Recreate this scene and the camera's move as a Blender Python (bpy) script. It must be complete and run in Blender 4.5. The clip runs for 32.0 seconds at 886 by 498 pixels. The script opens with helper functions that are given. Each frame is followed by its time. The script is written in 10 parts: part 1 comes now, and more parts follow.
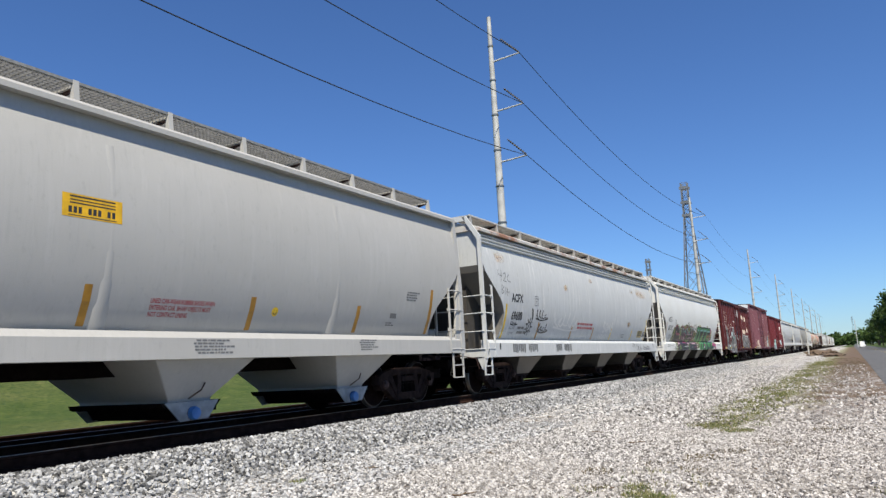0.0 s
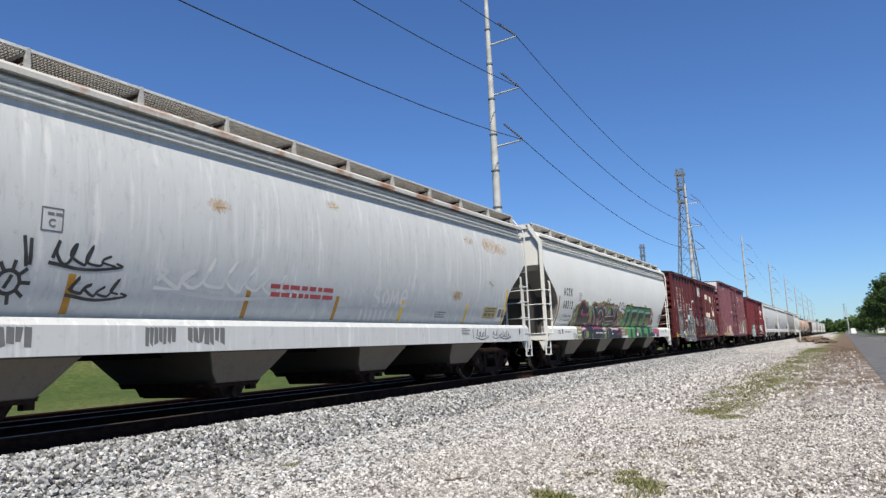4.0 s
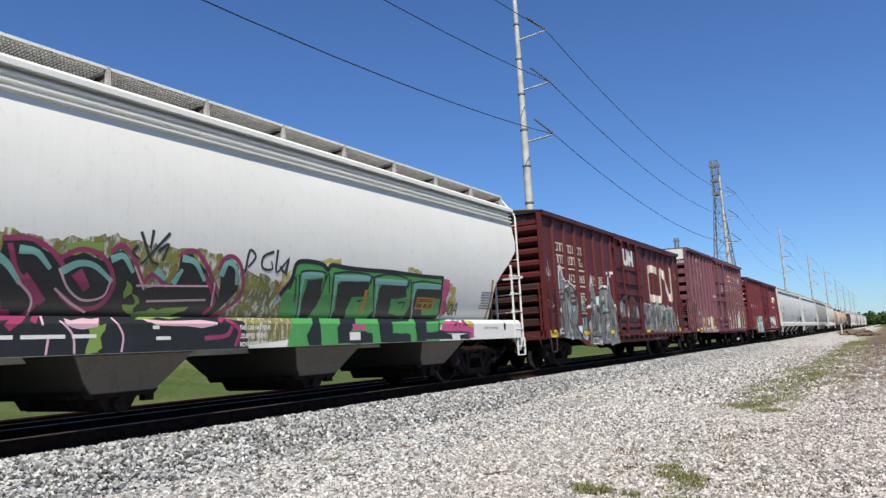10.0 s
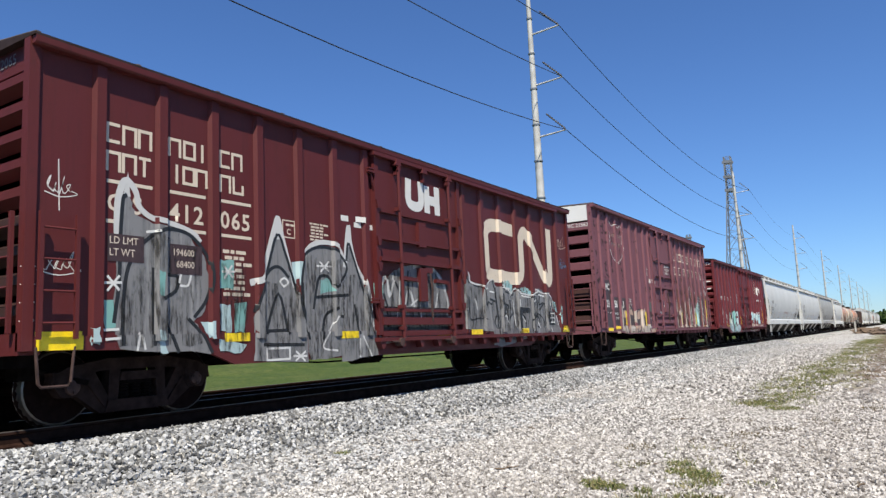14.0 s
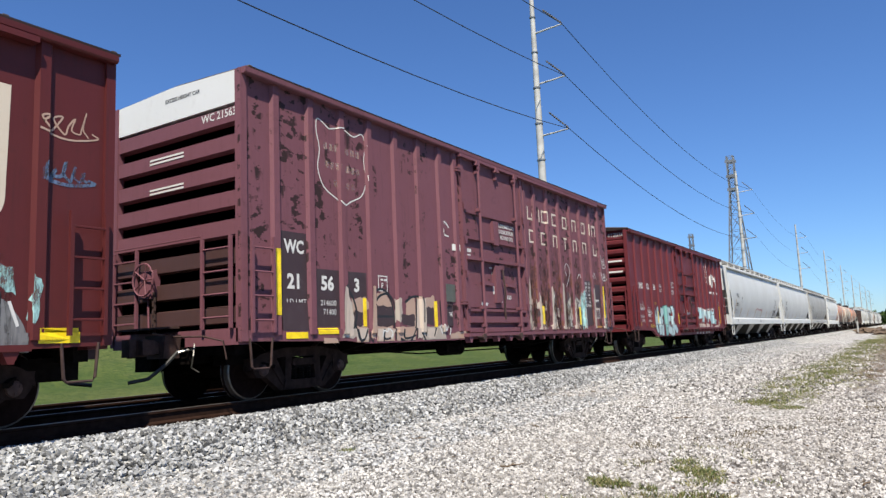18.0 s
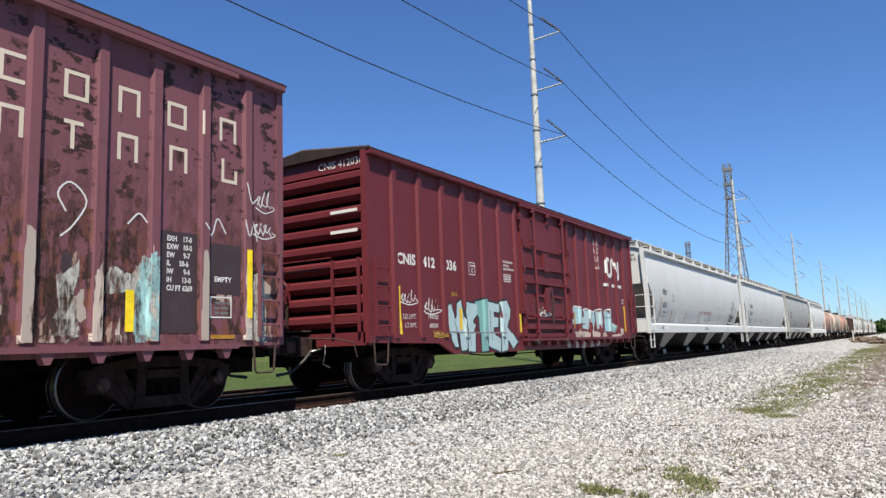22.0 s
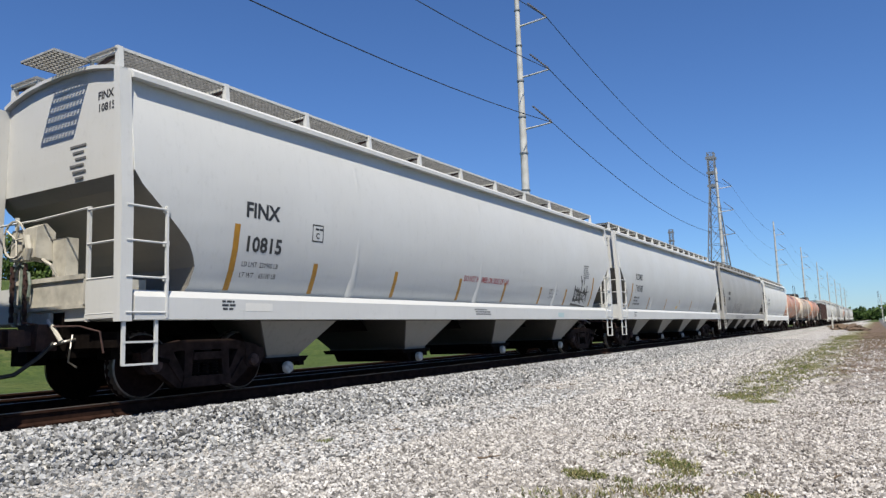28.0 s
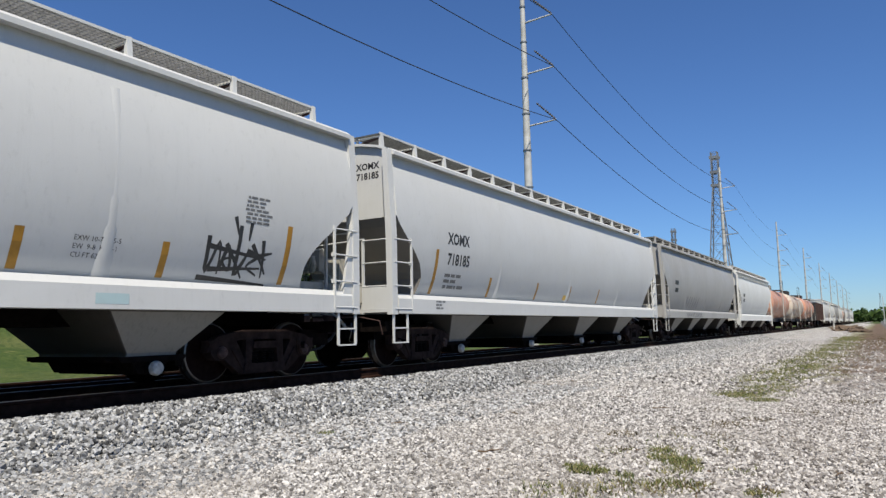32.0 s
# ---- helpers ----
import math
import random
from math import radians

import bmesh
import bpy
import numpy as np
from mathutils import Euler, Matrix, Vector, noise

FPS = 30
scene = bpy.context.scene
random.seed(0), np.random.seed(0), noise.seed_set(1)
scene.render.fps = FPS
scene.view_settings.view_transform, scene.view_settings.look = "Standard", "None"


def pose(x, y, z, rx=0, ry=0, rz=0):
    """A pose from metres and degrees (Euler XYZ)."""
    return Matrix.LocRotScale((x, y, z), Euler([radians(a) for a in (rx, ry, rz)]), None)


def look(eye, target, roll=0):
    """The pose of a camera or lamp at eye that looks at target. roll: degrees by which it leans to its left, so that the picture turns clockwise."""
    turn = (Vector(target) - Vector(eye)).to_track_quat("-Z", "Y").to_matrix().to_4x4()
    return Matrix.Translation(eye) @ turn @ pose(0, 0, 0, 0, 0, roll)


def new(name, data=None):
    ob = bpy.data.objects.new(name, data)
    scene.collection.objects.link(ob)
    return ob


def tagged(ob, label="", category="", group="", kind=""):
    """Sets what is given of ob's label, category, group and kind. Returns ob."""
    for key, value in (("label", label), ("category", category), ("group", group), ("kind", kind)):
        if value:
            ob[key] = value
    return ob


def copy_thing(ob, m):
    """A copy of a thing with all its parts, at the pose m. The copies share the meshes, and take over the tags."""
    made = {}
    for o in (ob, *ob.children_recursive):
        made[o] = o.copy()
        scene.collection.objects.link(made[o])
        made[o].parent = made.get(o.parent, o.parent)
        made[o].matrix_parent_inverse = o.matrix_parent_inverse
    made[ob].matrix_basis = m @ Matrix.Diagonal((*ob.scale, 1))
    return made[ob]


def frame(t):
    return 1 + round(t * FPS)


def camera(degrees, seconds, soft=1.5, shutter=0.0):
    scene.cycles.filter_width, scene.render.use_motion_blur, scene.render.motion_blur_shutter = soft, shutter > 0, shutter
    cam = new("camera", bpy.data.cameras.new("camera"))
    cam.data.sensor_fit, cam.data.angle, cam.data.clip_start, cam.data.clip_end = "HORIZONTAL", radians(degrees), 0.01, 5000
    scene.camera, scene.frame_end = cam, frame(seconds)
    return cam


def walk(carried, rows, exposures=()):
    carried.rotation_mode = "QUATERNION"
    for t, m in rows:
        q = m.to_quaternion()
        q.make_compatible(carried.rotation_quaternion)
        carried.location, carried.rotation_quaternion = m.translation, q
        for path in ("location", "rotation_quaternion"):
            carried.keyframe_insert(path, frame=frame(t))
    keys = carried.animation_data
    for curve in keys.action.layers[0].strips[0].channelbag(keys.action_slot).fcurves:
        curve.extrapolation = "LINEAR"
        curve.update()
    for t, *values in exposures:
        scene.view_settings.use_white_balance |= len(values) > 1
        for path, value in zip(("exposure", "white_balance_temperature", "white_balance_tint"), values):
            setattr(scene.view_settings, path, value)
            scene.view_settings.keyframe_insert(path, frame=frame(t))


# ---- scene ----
cam = camera(63.6, 32.0, soft=1.4, shutter=0.0)


def view(x, y, z, yaw, pitch, roll):
    return pose(x, y, z, 90 + pitch, 0, yaw) @ pose(0, 0, 0, 0, 0, roll)


PATH = [
    (0.0, 0.012, 0.045, 1.452, 29.14, 9.30, -3.10),
    (0.5, 0.007, 0.039, 1.456, 29.19, 9.27, -3.03),
    (1.0, 0.006, 0.039, 1.468, 29.16, 9.19, -2.92),
    (1.5, 0.012, 0.032, 1.477, 28.98, 9.02, -2.77),
    (2.0, 0.025, 0.030, 1.492, 28.70, 8.79, -2.62),
    (2.5, 0.041, 0.028, 1.492, 28.42, 8.57, -2.53),
    (3.0, 0.037, 0.021, 1.486, 28.32, 8.38, -2.45),
    (3.5, 0.024, 0.032, 1.485, 28.53, 8.18, -2.55),
    (4.0, 0.015, 0.041, 1.482, 28.79, 7.98, -2.64),
    (4.5, 0.017, 0.055, 1.468, 29.29, 7.68, -2.80),
    (5.0, 0.019, 0.064, 1.457, 29.73, 7.42, -2.91),
    (5.5, 0.014, 0.060, 1.460, 29.82, 7.35, -2.85),
    (6.0, 0.006, 0.049, 1.470, 29.75, 7.36, -2.70),
    (6.5, -0.006, 0.042, 1.469, 29.69, 7.45, -2.53),
    (7.0, -0.016, 0.043, 1.450, 29.75, 7.55, -2.50),
    (7.5, -0.023, 0.050, 1.455, 29.93, 7.63, -2.62),
    (8.0, -0.008, 0.037, 1.468, 30.17, 7.71, -2.77),
    (8.5, 0.008, 0.018, 1.467, 30.43, 7.82, -2.96),
    (9.0, 0.004, 0.008, 1.472, 30.69, 7.89, -3.07),
    (9.5, -0.011, -0.006, 1.465, 30.97, 7.91, -3.16),
    (10.0, -0.016, 0.002, 1.456, 31.34, 7.88, -3.19),
    (10.5, -0.020, 0.003, 1.455, 31.77, 7.82, -3.17),
    (11.0, -0.030, -0.019, 1.472, 32.17, 7.74, -3.10),
    (11.5, -0.035, -0.018, 1.463, 32.46, 7.77, -3.13),
    (12.0, -0.014, -0.023, 1.456, 32.54, 7.77, -3.05),
    (12.5, -0.006, -0.047, 1.450, 32.45, 7.78, -2.97),
    (13.0, -0.006, -0.043, 1.458, 32.32, 7.72, -2.83),
    (13.5, -0.021, -0.030, 1.462, 32.24, 7.62, -2.76),
    (14.0, -0.037, -0.001, 1.453, 32.24, 7.53, -2.71),
    (14.5, -0.053, 0.046, 1.444, 32.21, 7.40, -2.54),
    (15.0, -0.067, 0.059, 1.441, 32.17, 7.28, -2.43),
    (15.5, -0.096, -0.033, 1.447, 32.00, 7.15, -2.41),
    (16.0, -0.115, -0.124, 1.455, 31.88, 7.06, -2.43),
    (16.5, -0.102, -0.110, 1.459, 31.96, 7.07, -2.45),
    (17.0, -0.073, -0.060, 1.461, 32.15, 7.14, -2.49),
    (17.5, -0.073, -0.031, 1.449, 32.30, 7.29, -2.53),
    (18.0, -0.065, -0.035, 1.444, 32.40, 7.43, -2.52),
    (18.5, -0.052, -0.029, 1.442, 32.46, 7.56, -2.52),
    (19.0, -0.040, -0.020, 1.440, 32.48, 7.70, -2.47),
    (19.5, -0.035, -0.017, 1.428, 32.48, 7.82, -2.42),
    (20.0, -0.031, -0.023, 1.432, 32.45, 7.89, -2.28),
    (20.5, -0.018, -0.051, 1.451, 32.42, 7.89, -2.17),
    (21.0, -0.013, -0.043, 1.449, 32.37, 7.91, -2.16),
    (21.5, -0.019, -0.024, 1.448, 32.29, 7.90, -2.14),
    (22.0, -0.035, -0.028, 1.445, 32.14, 7.87, -2.07),
    (22.5, -0.032, -0.034, 1.450, 32.04, 7.80, -2.02),
    (23.0, -0.026, -0.038, 1.456, 31.95, 7.67, -2.00),
    (23.5, -0.035, -0.015, 1.458, 31.84, 7.51, -2.00),
    (24.0, -0.051, 0.023, 1.464, 31.72, 7.32, -2.06),
    (24.5, -0.056, -0.015, 1.468, 31.57, 7.16, -2.07),
    (25.0, -0.053, 0.008, 1.457, 31.46, 7.10, -2.12),
    (25.5, -0.036, 0.023, 1.437, 31.42, 7.11, -2.15),
    (26.0, -0.028, 0.028, 1.425, 31.36, 7.09, -2.16),
    (26.5, -0.036, 0.020, 1.426, 31.25, 7.02, -2.15),
    (27.0, -0.049, 0.010, 1.431, 31.13, 6.93, -2.11),
    (27.5, -0.057, 0.008, 1.431, 31.04, 6.85, -2.05),
    (28.0, -0.067, 0.008, 1.432, 30.96, 6.76, -1.96),
    (28.5, -0.076, 0.010, 1.428, 30.92, 6.71, -1.82),
    (29.0, -0.070, -0.001, 1.409, 30.90, 6.66, -1.65),
    (29.5, -0.059, 0.008, 1.386, 30.90, 6.63, -1.47),
    (30.0, -0.077, -0.001, 1.412, 30.88, 6.52, -1.36),
    (30.5, -0.090, 0.004, 1.401, 30.86, 6.47, -1.26),
    (31.0, -0.084, 0.009, 1.404, 30.91, 6.46, -1.23),
    (31.5, -0.073, 0.012, 1.409, 31.00, 6.47, -1.24),
    (32.0, -0.089, 0.007, 1.396, 31.12, 6.49, -1.25),
]
walk(cam, [(r[0], view(*r[1:])) for r in PATH],
     [(0.0, 0.52), (3.5, 0.50), (6.0, 0.44), (9.0, 0.50), (12.0, 0.50), (14.0, 0.60), (17.0, 0.63), (20.0, 0.69), (23.0, 0.66), (25.5, 0.58), (28.0, 0.45), (32.0, 0.33)])

# ---- light ----
SUN_EL, SUN_AZ = 55.5, 143.0      # azimuth clockwise from +y
world = bpy.data.worlds.new("world")
scene.world = world
world.use_nodes = True
wn = world.node_tree.nodes
sky = wn.new("ShaderNodeTexSky")
sky.sky_type, sky.sun_disc = "NISHITA", False
sky.sun_elevation, sky.sun_rotation = radians(SUN_EL), radians(SUN_AZ)
sky.air_density, sky.dust_density, sky.ozone_density = 1.0, 0.1, 4.0
deep = wn.new("ShaderNodeMix")
deep.data_type, deep.blend_type = "RGBA", "MULTIPLY"
deep.inputs[0].default_value, deep.inputs[7].default_value = 1.0, (0.715, 0.99, 1.385, 1)
world.node_tree.links.new(sky.outputs[0], deep.inputs[6])
world.node_tree.links.new(deep.outputs[2], wn["Background"].inputs[0])
wn["Background"].inputs[1].default_value = 0.065
sun = new("sun", bpy.data.lights.new("sun", "SUN"))
sun.data.energy, sun.data.angle, sun.data.color = 5.0, radians(0.53), (1.0, 0.925, 0.775)
_e, _a = radians(SUN_EL), radians(SUN_AZ)
sun.matrix_world = look((math.sin(_a) * math.cos(_e) * 60, math.cos(_a) * math.cos(_e) * 60, math.sin(_e) * 60), (0, 0, 0))
scene.view_settings.exposure = 0.0

# ---- plan ----
TRACK_X = -9.6        # centre line of the train's track
RAIL_Z = 0.68         # top of rail
SECOND_X = TRACK_X - 4.0   # a second track behind, its rails a little lower
RUN = [(0, 0.0), (2, 7.44), (4, 14.92), (6, 22.4), (8, 29.82), (10, 37.18), (12, 44.38), (14, 51.62), (16, 58.88), (18, 66.15),
       (20, 73.42), (22, 80.71), (24, 87.98), (26, 95.2), (28, 102.49), (30, 109.77), (32, 117.0)]


# ---- tools ----
def box(bm, x0, x1, y0, y1, z0, z1):
    v = [bm.verts.new(p) for p in ((x0, y0, z0), (x1, y0, z0), (x1, y1, z0), (x0, y1, z0), (x0, y0, z1), (x1, y0, z1), (x1, y1, z1), (x0, y1, z1))]
    for f in ((3, 2, 1, 0), (4, 5, 6, 7), (0, 1, 5, 4), (1, 2, 6, 5), (2, 3, 7, 6), (3, 0, 4, 7)):
        bm.faces.new([v[i] for i in f])
    return v


def beam(bm, a, b, w, d, up=(0, 0, 1)):
    """A square bar from a to b, w wide across and d deep along up."""
    a, b, up = Vector(a), Vector(b), Vector(up)
    way = (b - a).normalized()
    if abs(way.dot(up)) > 0.99:
        up = Vector((0, 1, 0))
    side = way.cross(up).normalized()
    top = side.cross(way)
    v = []
    for p in (a, b):
        for s, u in ((-1, -1), (1, -1), (1, 1), (-1, 1)):
            v.append(bm.verts.new(p + side * (s * w / 2) + top * (u * d / 2)))
    for f in ((3, 2, 1, 0), (4, 5, 6, 7), (0, 1, 5, 4), (1, 2, 6, 5), (2, 3, 7, 6), (3, 0, 4, 7)):
        bm.faces.new([v[i] for i in f])


def tube(bm, points, r, n=6, r2=None):
    """A round bar along the points, closed at both ends."""
    pts = [Vector(p) for p in points]
    rings = []
    for i, p in enumerate(pts):
        way = (pts[min(i + 1, len(pts) - 1)] - pts[max(i - 1, 0)]).normalized()
        ref = Vector((0, 0, 1)) if abs(way.z) < 0.9 else Vector((0, 1, 0))
        s = way.cross(ref).normalized()
        u = s.cross(way)
        rr = r if r2 is None else r + (r2 - r) * i / (len(pts) - 1)
        rings.append([bm.verts.new(p + s * (rr * math.cos(2 * math.pi * k / n)) + u * (rr * math.sin(2 * math.pi * k / n))) for k in range(n)])
    for a, b in zip(rings, rings[1:]):
        for k in range(n):
            bm.faces.new((a[k], a[(k + 1) % n], b[(k + 1) % n], b[k]))
    bm.faces.new(rings[0][::-1])
    bm.faces.new(rings[-1])


def prism(bm, outline, x0, x1):
    """An outline in y and z, drawn out from x0 to x1."""
    a = [bm.verts.new((x0, y, z)) for y, z in outline]
    b = [bm.verts.new((x1, y, z)) for y, z in outline]
    n = len(outline)
    bm.faces.new(a[::-1])
    bm.faces.new(b)
    for i in range(n):
        bm.faces.new((a[i], a[(i + 1) % n], b[(i + 1) % n], b[i]))


def prism_y(bm, outline, y0, y1):
    """An outline in x and z, drawn out from y0 to y1."""
    a = [bm.verts.new((x, y0, z)) for x, z in outline]
    b = [bm.verts.new((x, y1, z)) for x, z in outline]
    n = len(outline)
    bm.faces.new(a)
    bm.faces.new(b[::-1])
    for i in range(n):
        bm.faces.new((a[i], b[i], b[(i + 1) % n], a[(i + 1) % n]))


def lathe_x(bm, profile, n=24, caps=True):
    """A profile of (x, radius) turned about the x axis."""
    rings = [[bm.verts.new((x, r * math.cos(2 * math.pi * k / n), r * math.sin(2 * math.pi * k / n))) for k in range(n)] for x, r in profile]
    for a, b in zip(rings, rings[1:]):
        for k in range(n):
            bm.faces.new((a[k], a[(k + 1) % n], b[(k + 1) % n], b[k]))
    if caps:
        bm.faces.new(rings[0][::-1])
        bm.faces.new(rings[-1])


def mesh(name, bm, mat, smooth=False, bevel=0.0):
    if bevel:
        bmesh.ops.bevel(bm, geom=[e for e in bm.edges if len(e.link_faces) == 2 and e.calc_face_angle(0) > 0.5], offset=bevel, segments=1, affect="EDGES", clamp_overlap=True)
    bmesh.ops.recalc_face_normals(bm, faces=bm.faces[:])
    me = bpy.data.meshes.new(name)
    bm.to_mesh(me)
    bm.free()
    me.materials.append(mat)
    if smooth:
        me.shade_smooth()
        me.set_sharp_from_angle(angle=radians(35))
    return me


def part(name, bm, mat, parent, label="", at=None, smooth=False, bevel=0.0):
    """Links a bmesh, or a mesh made before, as one object under a thing or a part."""
    me = bm if isinstance(bm, bpy.types.Mesh) else mesh(name, bm, mat, smooth, bevel)
    ob = new(name, me)
    ob.parent = parent
    if at is not None:
        ob.matrix_basis = at
    if label:
        tagged(ob, label)
    return ob


def thing(name, label, category, group="", at=None):
    ob = tagged(new(name), label, category, group)
    ob.empty_display_size = 0.3
    if at is not None:
        ob.matrix_basis = at
    return ob


def setting(name, me, label):
    return tagged(new(name, me), label, kind="structure")


def lerp(table, v):
    """Straight-line reading of a table of (key, value)."""
    for (a, p), (b, q) in zip(table, table[1:]):
        if v <= b:
            return p + (q - p) * max(0.0, (v - a) / (b - a))
    return table[-1][1]


# ---- paint laid on a car's side: letters, bars, strokes and patches ----
def letters(s, h, bold=0.0, spread=1.0, narrow=1.0):
    """A flat bmesh of the words s, h high, from the origin along x."""
    cu = bpy.data.curves.new("letters", "FONT")
    cu.body, cu.size, cu.offset, cu.space_character, cu.resolution_u = s, h / 0.69, bold, spread, 2
    ob = new("letters", cu)
    bpy.context.view_layer.update()
    me = bpy.data.meshes.new_from_object(ob)
    bpy.data.objects.remove(ob)
    bpy.data.curves.remove(cu)
    bm = bmesh.new()
    bm.from_mesh(me)
    bpy.data.meshes.remove(me)
    for v in bm.verts:
        v.co.x *= narrow
    return bm


def ribbon(bm, pts, w, w2=None):
    """A flat stroke in x and y through the points."""
    p = [Vector((a, b, 0)) for a, b in pts]
    if len(p) > 2:
        ends = [p[0] * 2 - p[1]] + p + [p[-1] * 2 - p[-2]]
        q = []
        for a, b, c, d in zip(ends, ends[1:], ends[2:], ends[3:]):
            for k in range(4):
                t = k / 4
                q.append(0.5 * (2 * b + (c - a) * t + (2 * a - 5 * b + 4 * c - d) * t * t + (3 * b - a - 3 * c + d) * t ** 3))
        p = q + [p[-1]]
    rows = []
    for i, c in enumerate(p):
        d = (p[min(i + 1, len(p) - 1)] - p[max(i - 1, 0)]).normalized()
        n = Vector((-d.y, d.x, 0)) * ((w if w2 is None else w + (w2 - w) * i / (len(p) - 1)) / 2)
        if i in (0, len(p) - 1):
            c = c + d * (w * 0.3 * (1 if i else -1))
        rows.append((bm.verts.new(c + n), bm.verts.new(c - n)))
    for a, b in zip(rows, rows[1:]):
        bm.faces.new((a[0], a[1], b[1], b[0]))


def patch(bm, pts):
    bm.faces.new([bm.verts.new((a, b, 0)) for a, b in pts])


def bars(bm, x, y, w, h, n, seed=0):
    """Lines of small writing that cannot be read, as plain bars from the top left corner."""
    rnd = random.Random(seed)
    for i in range(n):
        y0, a, end = y - i * h * 1.75, x + w * rnd.uniform(0, 0.12), x + w * rnd.uniform(0.7, 1)
        while a < end:
            b = a + h * rnd.uniform(1.2, 4.0)
            patch(bm, ((a, y0 - h), (b, y0 - h), (b, y0), (a, y0)))
            a = b + h * rnd.uniform(0.4, 0.9)


def rough(pts, amount, seed, n=4):
    """An outline with an uneven, brushed edge."""
    rnd = random.Random(seed)
    out = []
    for i, (a, b) in enumerate(pts):
        c, d = pts[(i + 1) % len(pts)]
        for k in range(n):
            t = k / n
            out.append((a + (c - a) * t + rnd.uniform(-amount, amount), b + (d - b) * t + rnd.uniform(-amount, amount)))
    return out


CREASES = {}  # heights at which each car's side bends
COATS = {}    # how many coats of paint lie on each car


def lay(name, bm, mat, car, surface, cuts_y=(), cuts_z=(), level=0, label="", gaps=(), at=(0, 0)):
    """Lays flat paint, drawn in x (along the car) and y (up), on a side whose depth is surface(along, up)."""
    bmesh.ops.translate(bm, verts=bm.verts[:], vec=(at[0], at[1], 0))
    bmesh.ops.triangulate(bm, faces=bm.faces[:])
    for v in cuts_y:
        bmesh.ops.bisect_plane(bm, geom=bm.verts[:] + bm.edges[:] + bm.faces[:], plane_co=(v, 0, 0), plane_no=(1, 0, 0))
    for v in sorted(set(cuts_z) | set(CREASES.get(car.name, ()))):
        bmesh.ops.bisect_plane(bm, geom=bm.verts[:] + bm.edges[:] + bm.faces[:], plane_co=(0, v, 0), plane_no=(0, 1, 0))
    drop = [f for f in bm.faces if any(lo < f.calc_center_median().y < hi for lo, hi in gaps)]
    bmesh.ops.delete(bm, geom=drop, context="FACES")
    if cuts_y or gaps:
        bmesh.ops.split_edges(bm, edges=bm.edges[:])
    COATS[car.name] = COATS.get(car.name, 0) + 1
    lift = 0.0014 + 0.0008 * level + 0.000012 * (COATS[car.name] % 44)
    for i, f in enumerate(bm.faces):
        c = f.calc_center_median()
        for v in f.verts:
            near = v.co.lerp(c, 0.02)
            v.co.z = surface(near.x, near.y) + lift + 0.000004 * min(i, 60)
    for v in bm.verts:
        v.co = Vector((v.co.z, v.co.x, v.co.y))
    me = bpy.data.meshes.new(name)
    bm.to_mesh(me)
    bm.free()
    me.materials.append(mat)
    ob = new(name, me)
    ob.parent = car
    if label:
        tagged(ob, label)
    return ob


def words(car, s, y, z, h, mat, surface, bold=0.0, spread=1.0, narrow=1.0, cuts_y=(), cuts_z=(), level=2, label=""):
    return lay("lettering", letters(s, h, bold, spread, narrow), mat, car, surface, cuts_y, cuts_z, level, label, at=(y, z))


def end_words(car, s, x, y, z, h, mat, bold=0.0):
    """Letters on an end that faces forward, at depth y."""
    bm = letters(s, h, bold)
    for v in bm.verts:
        v.co = Vector((x + v.co.x, y, z + v.co.y))
    me = bpy.data.meshes.new("lettering")
    bm.to_mesh(me)
    bm.free()
    me.materials.append(mat)
    ob = new("lettering", me)
    ob.parent = car
    return ob

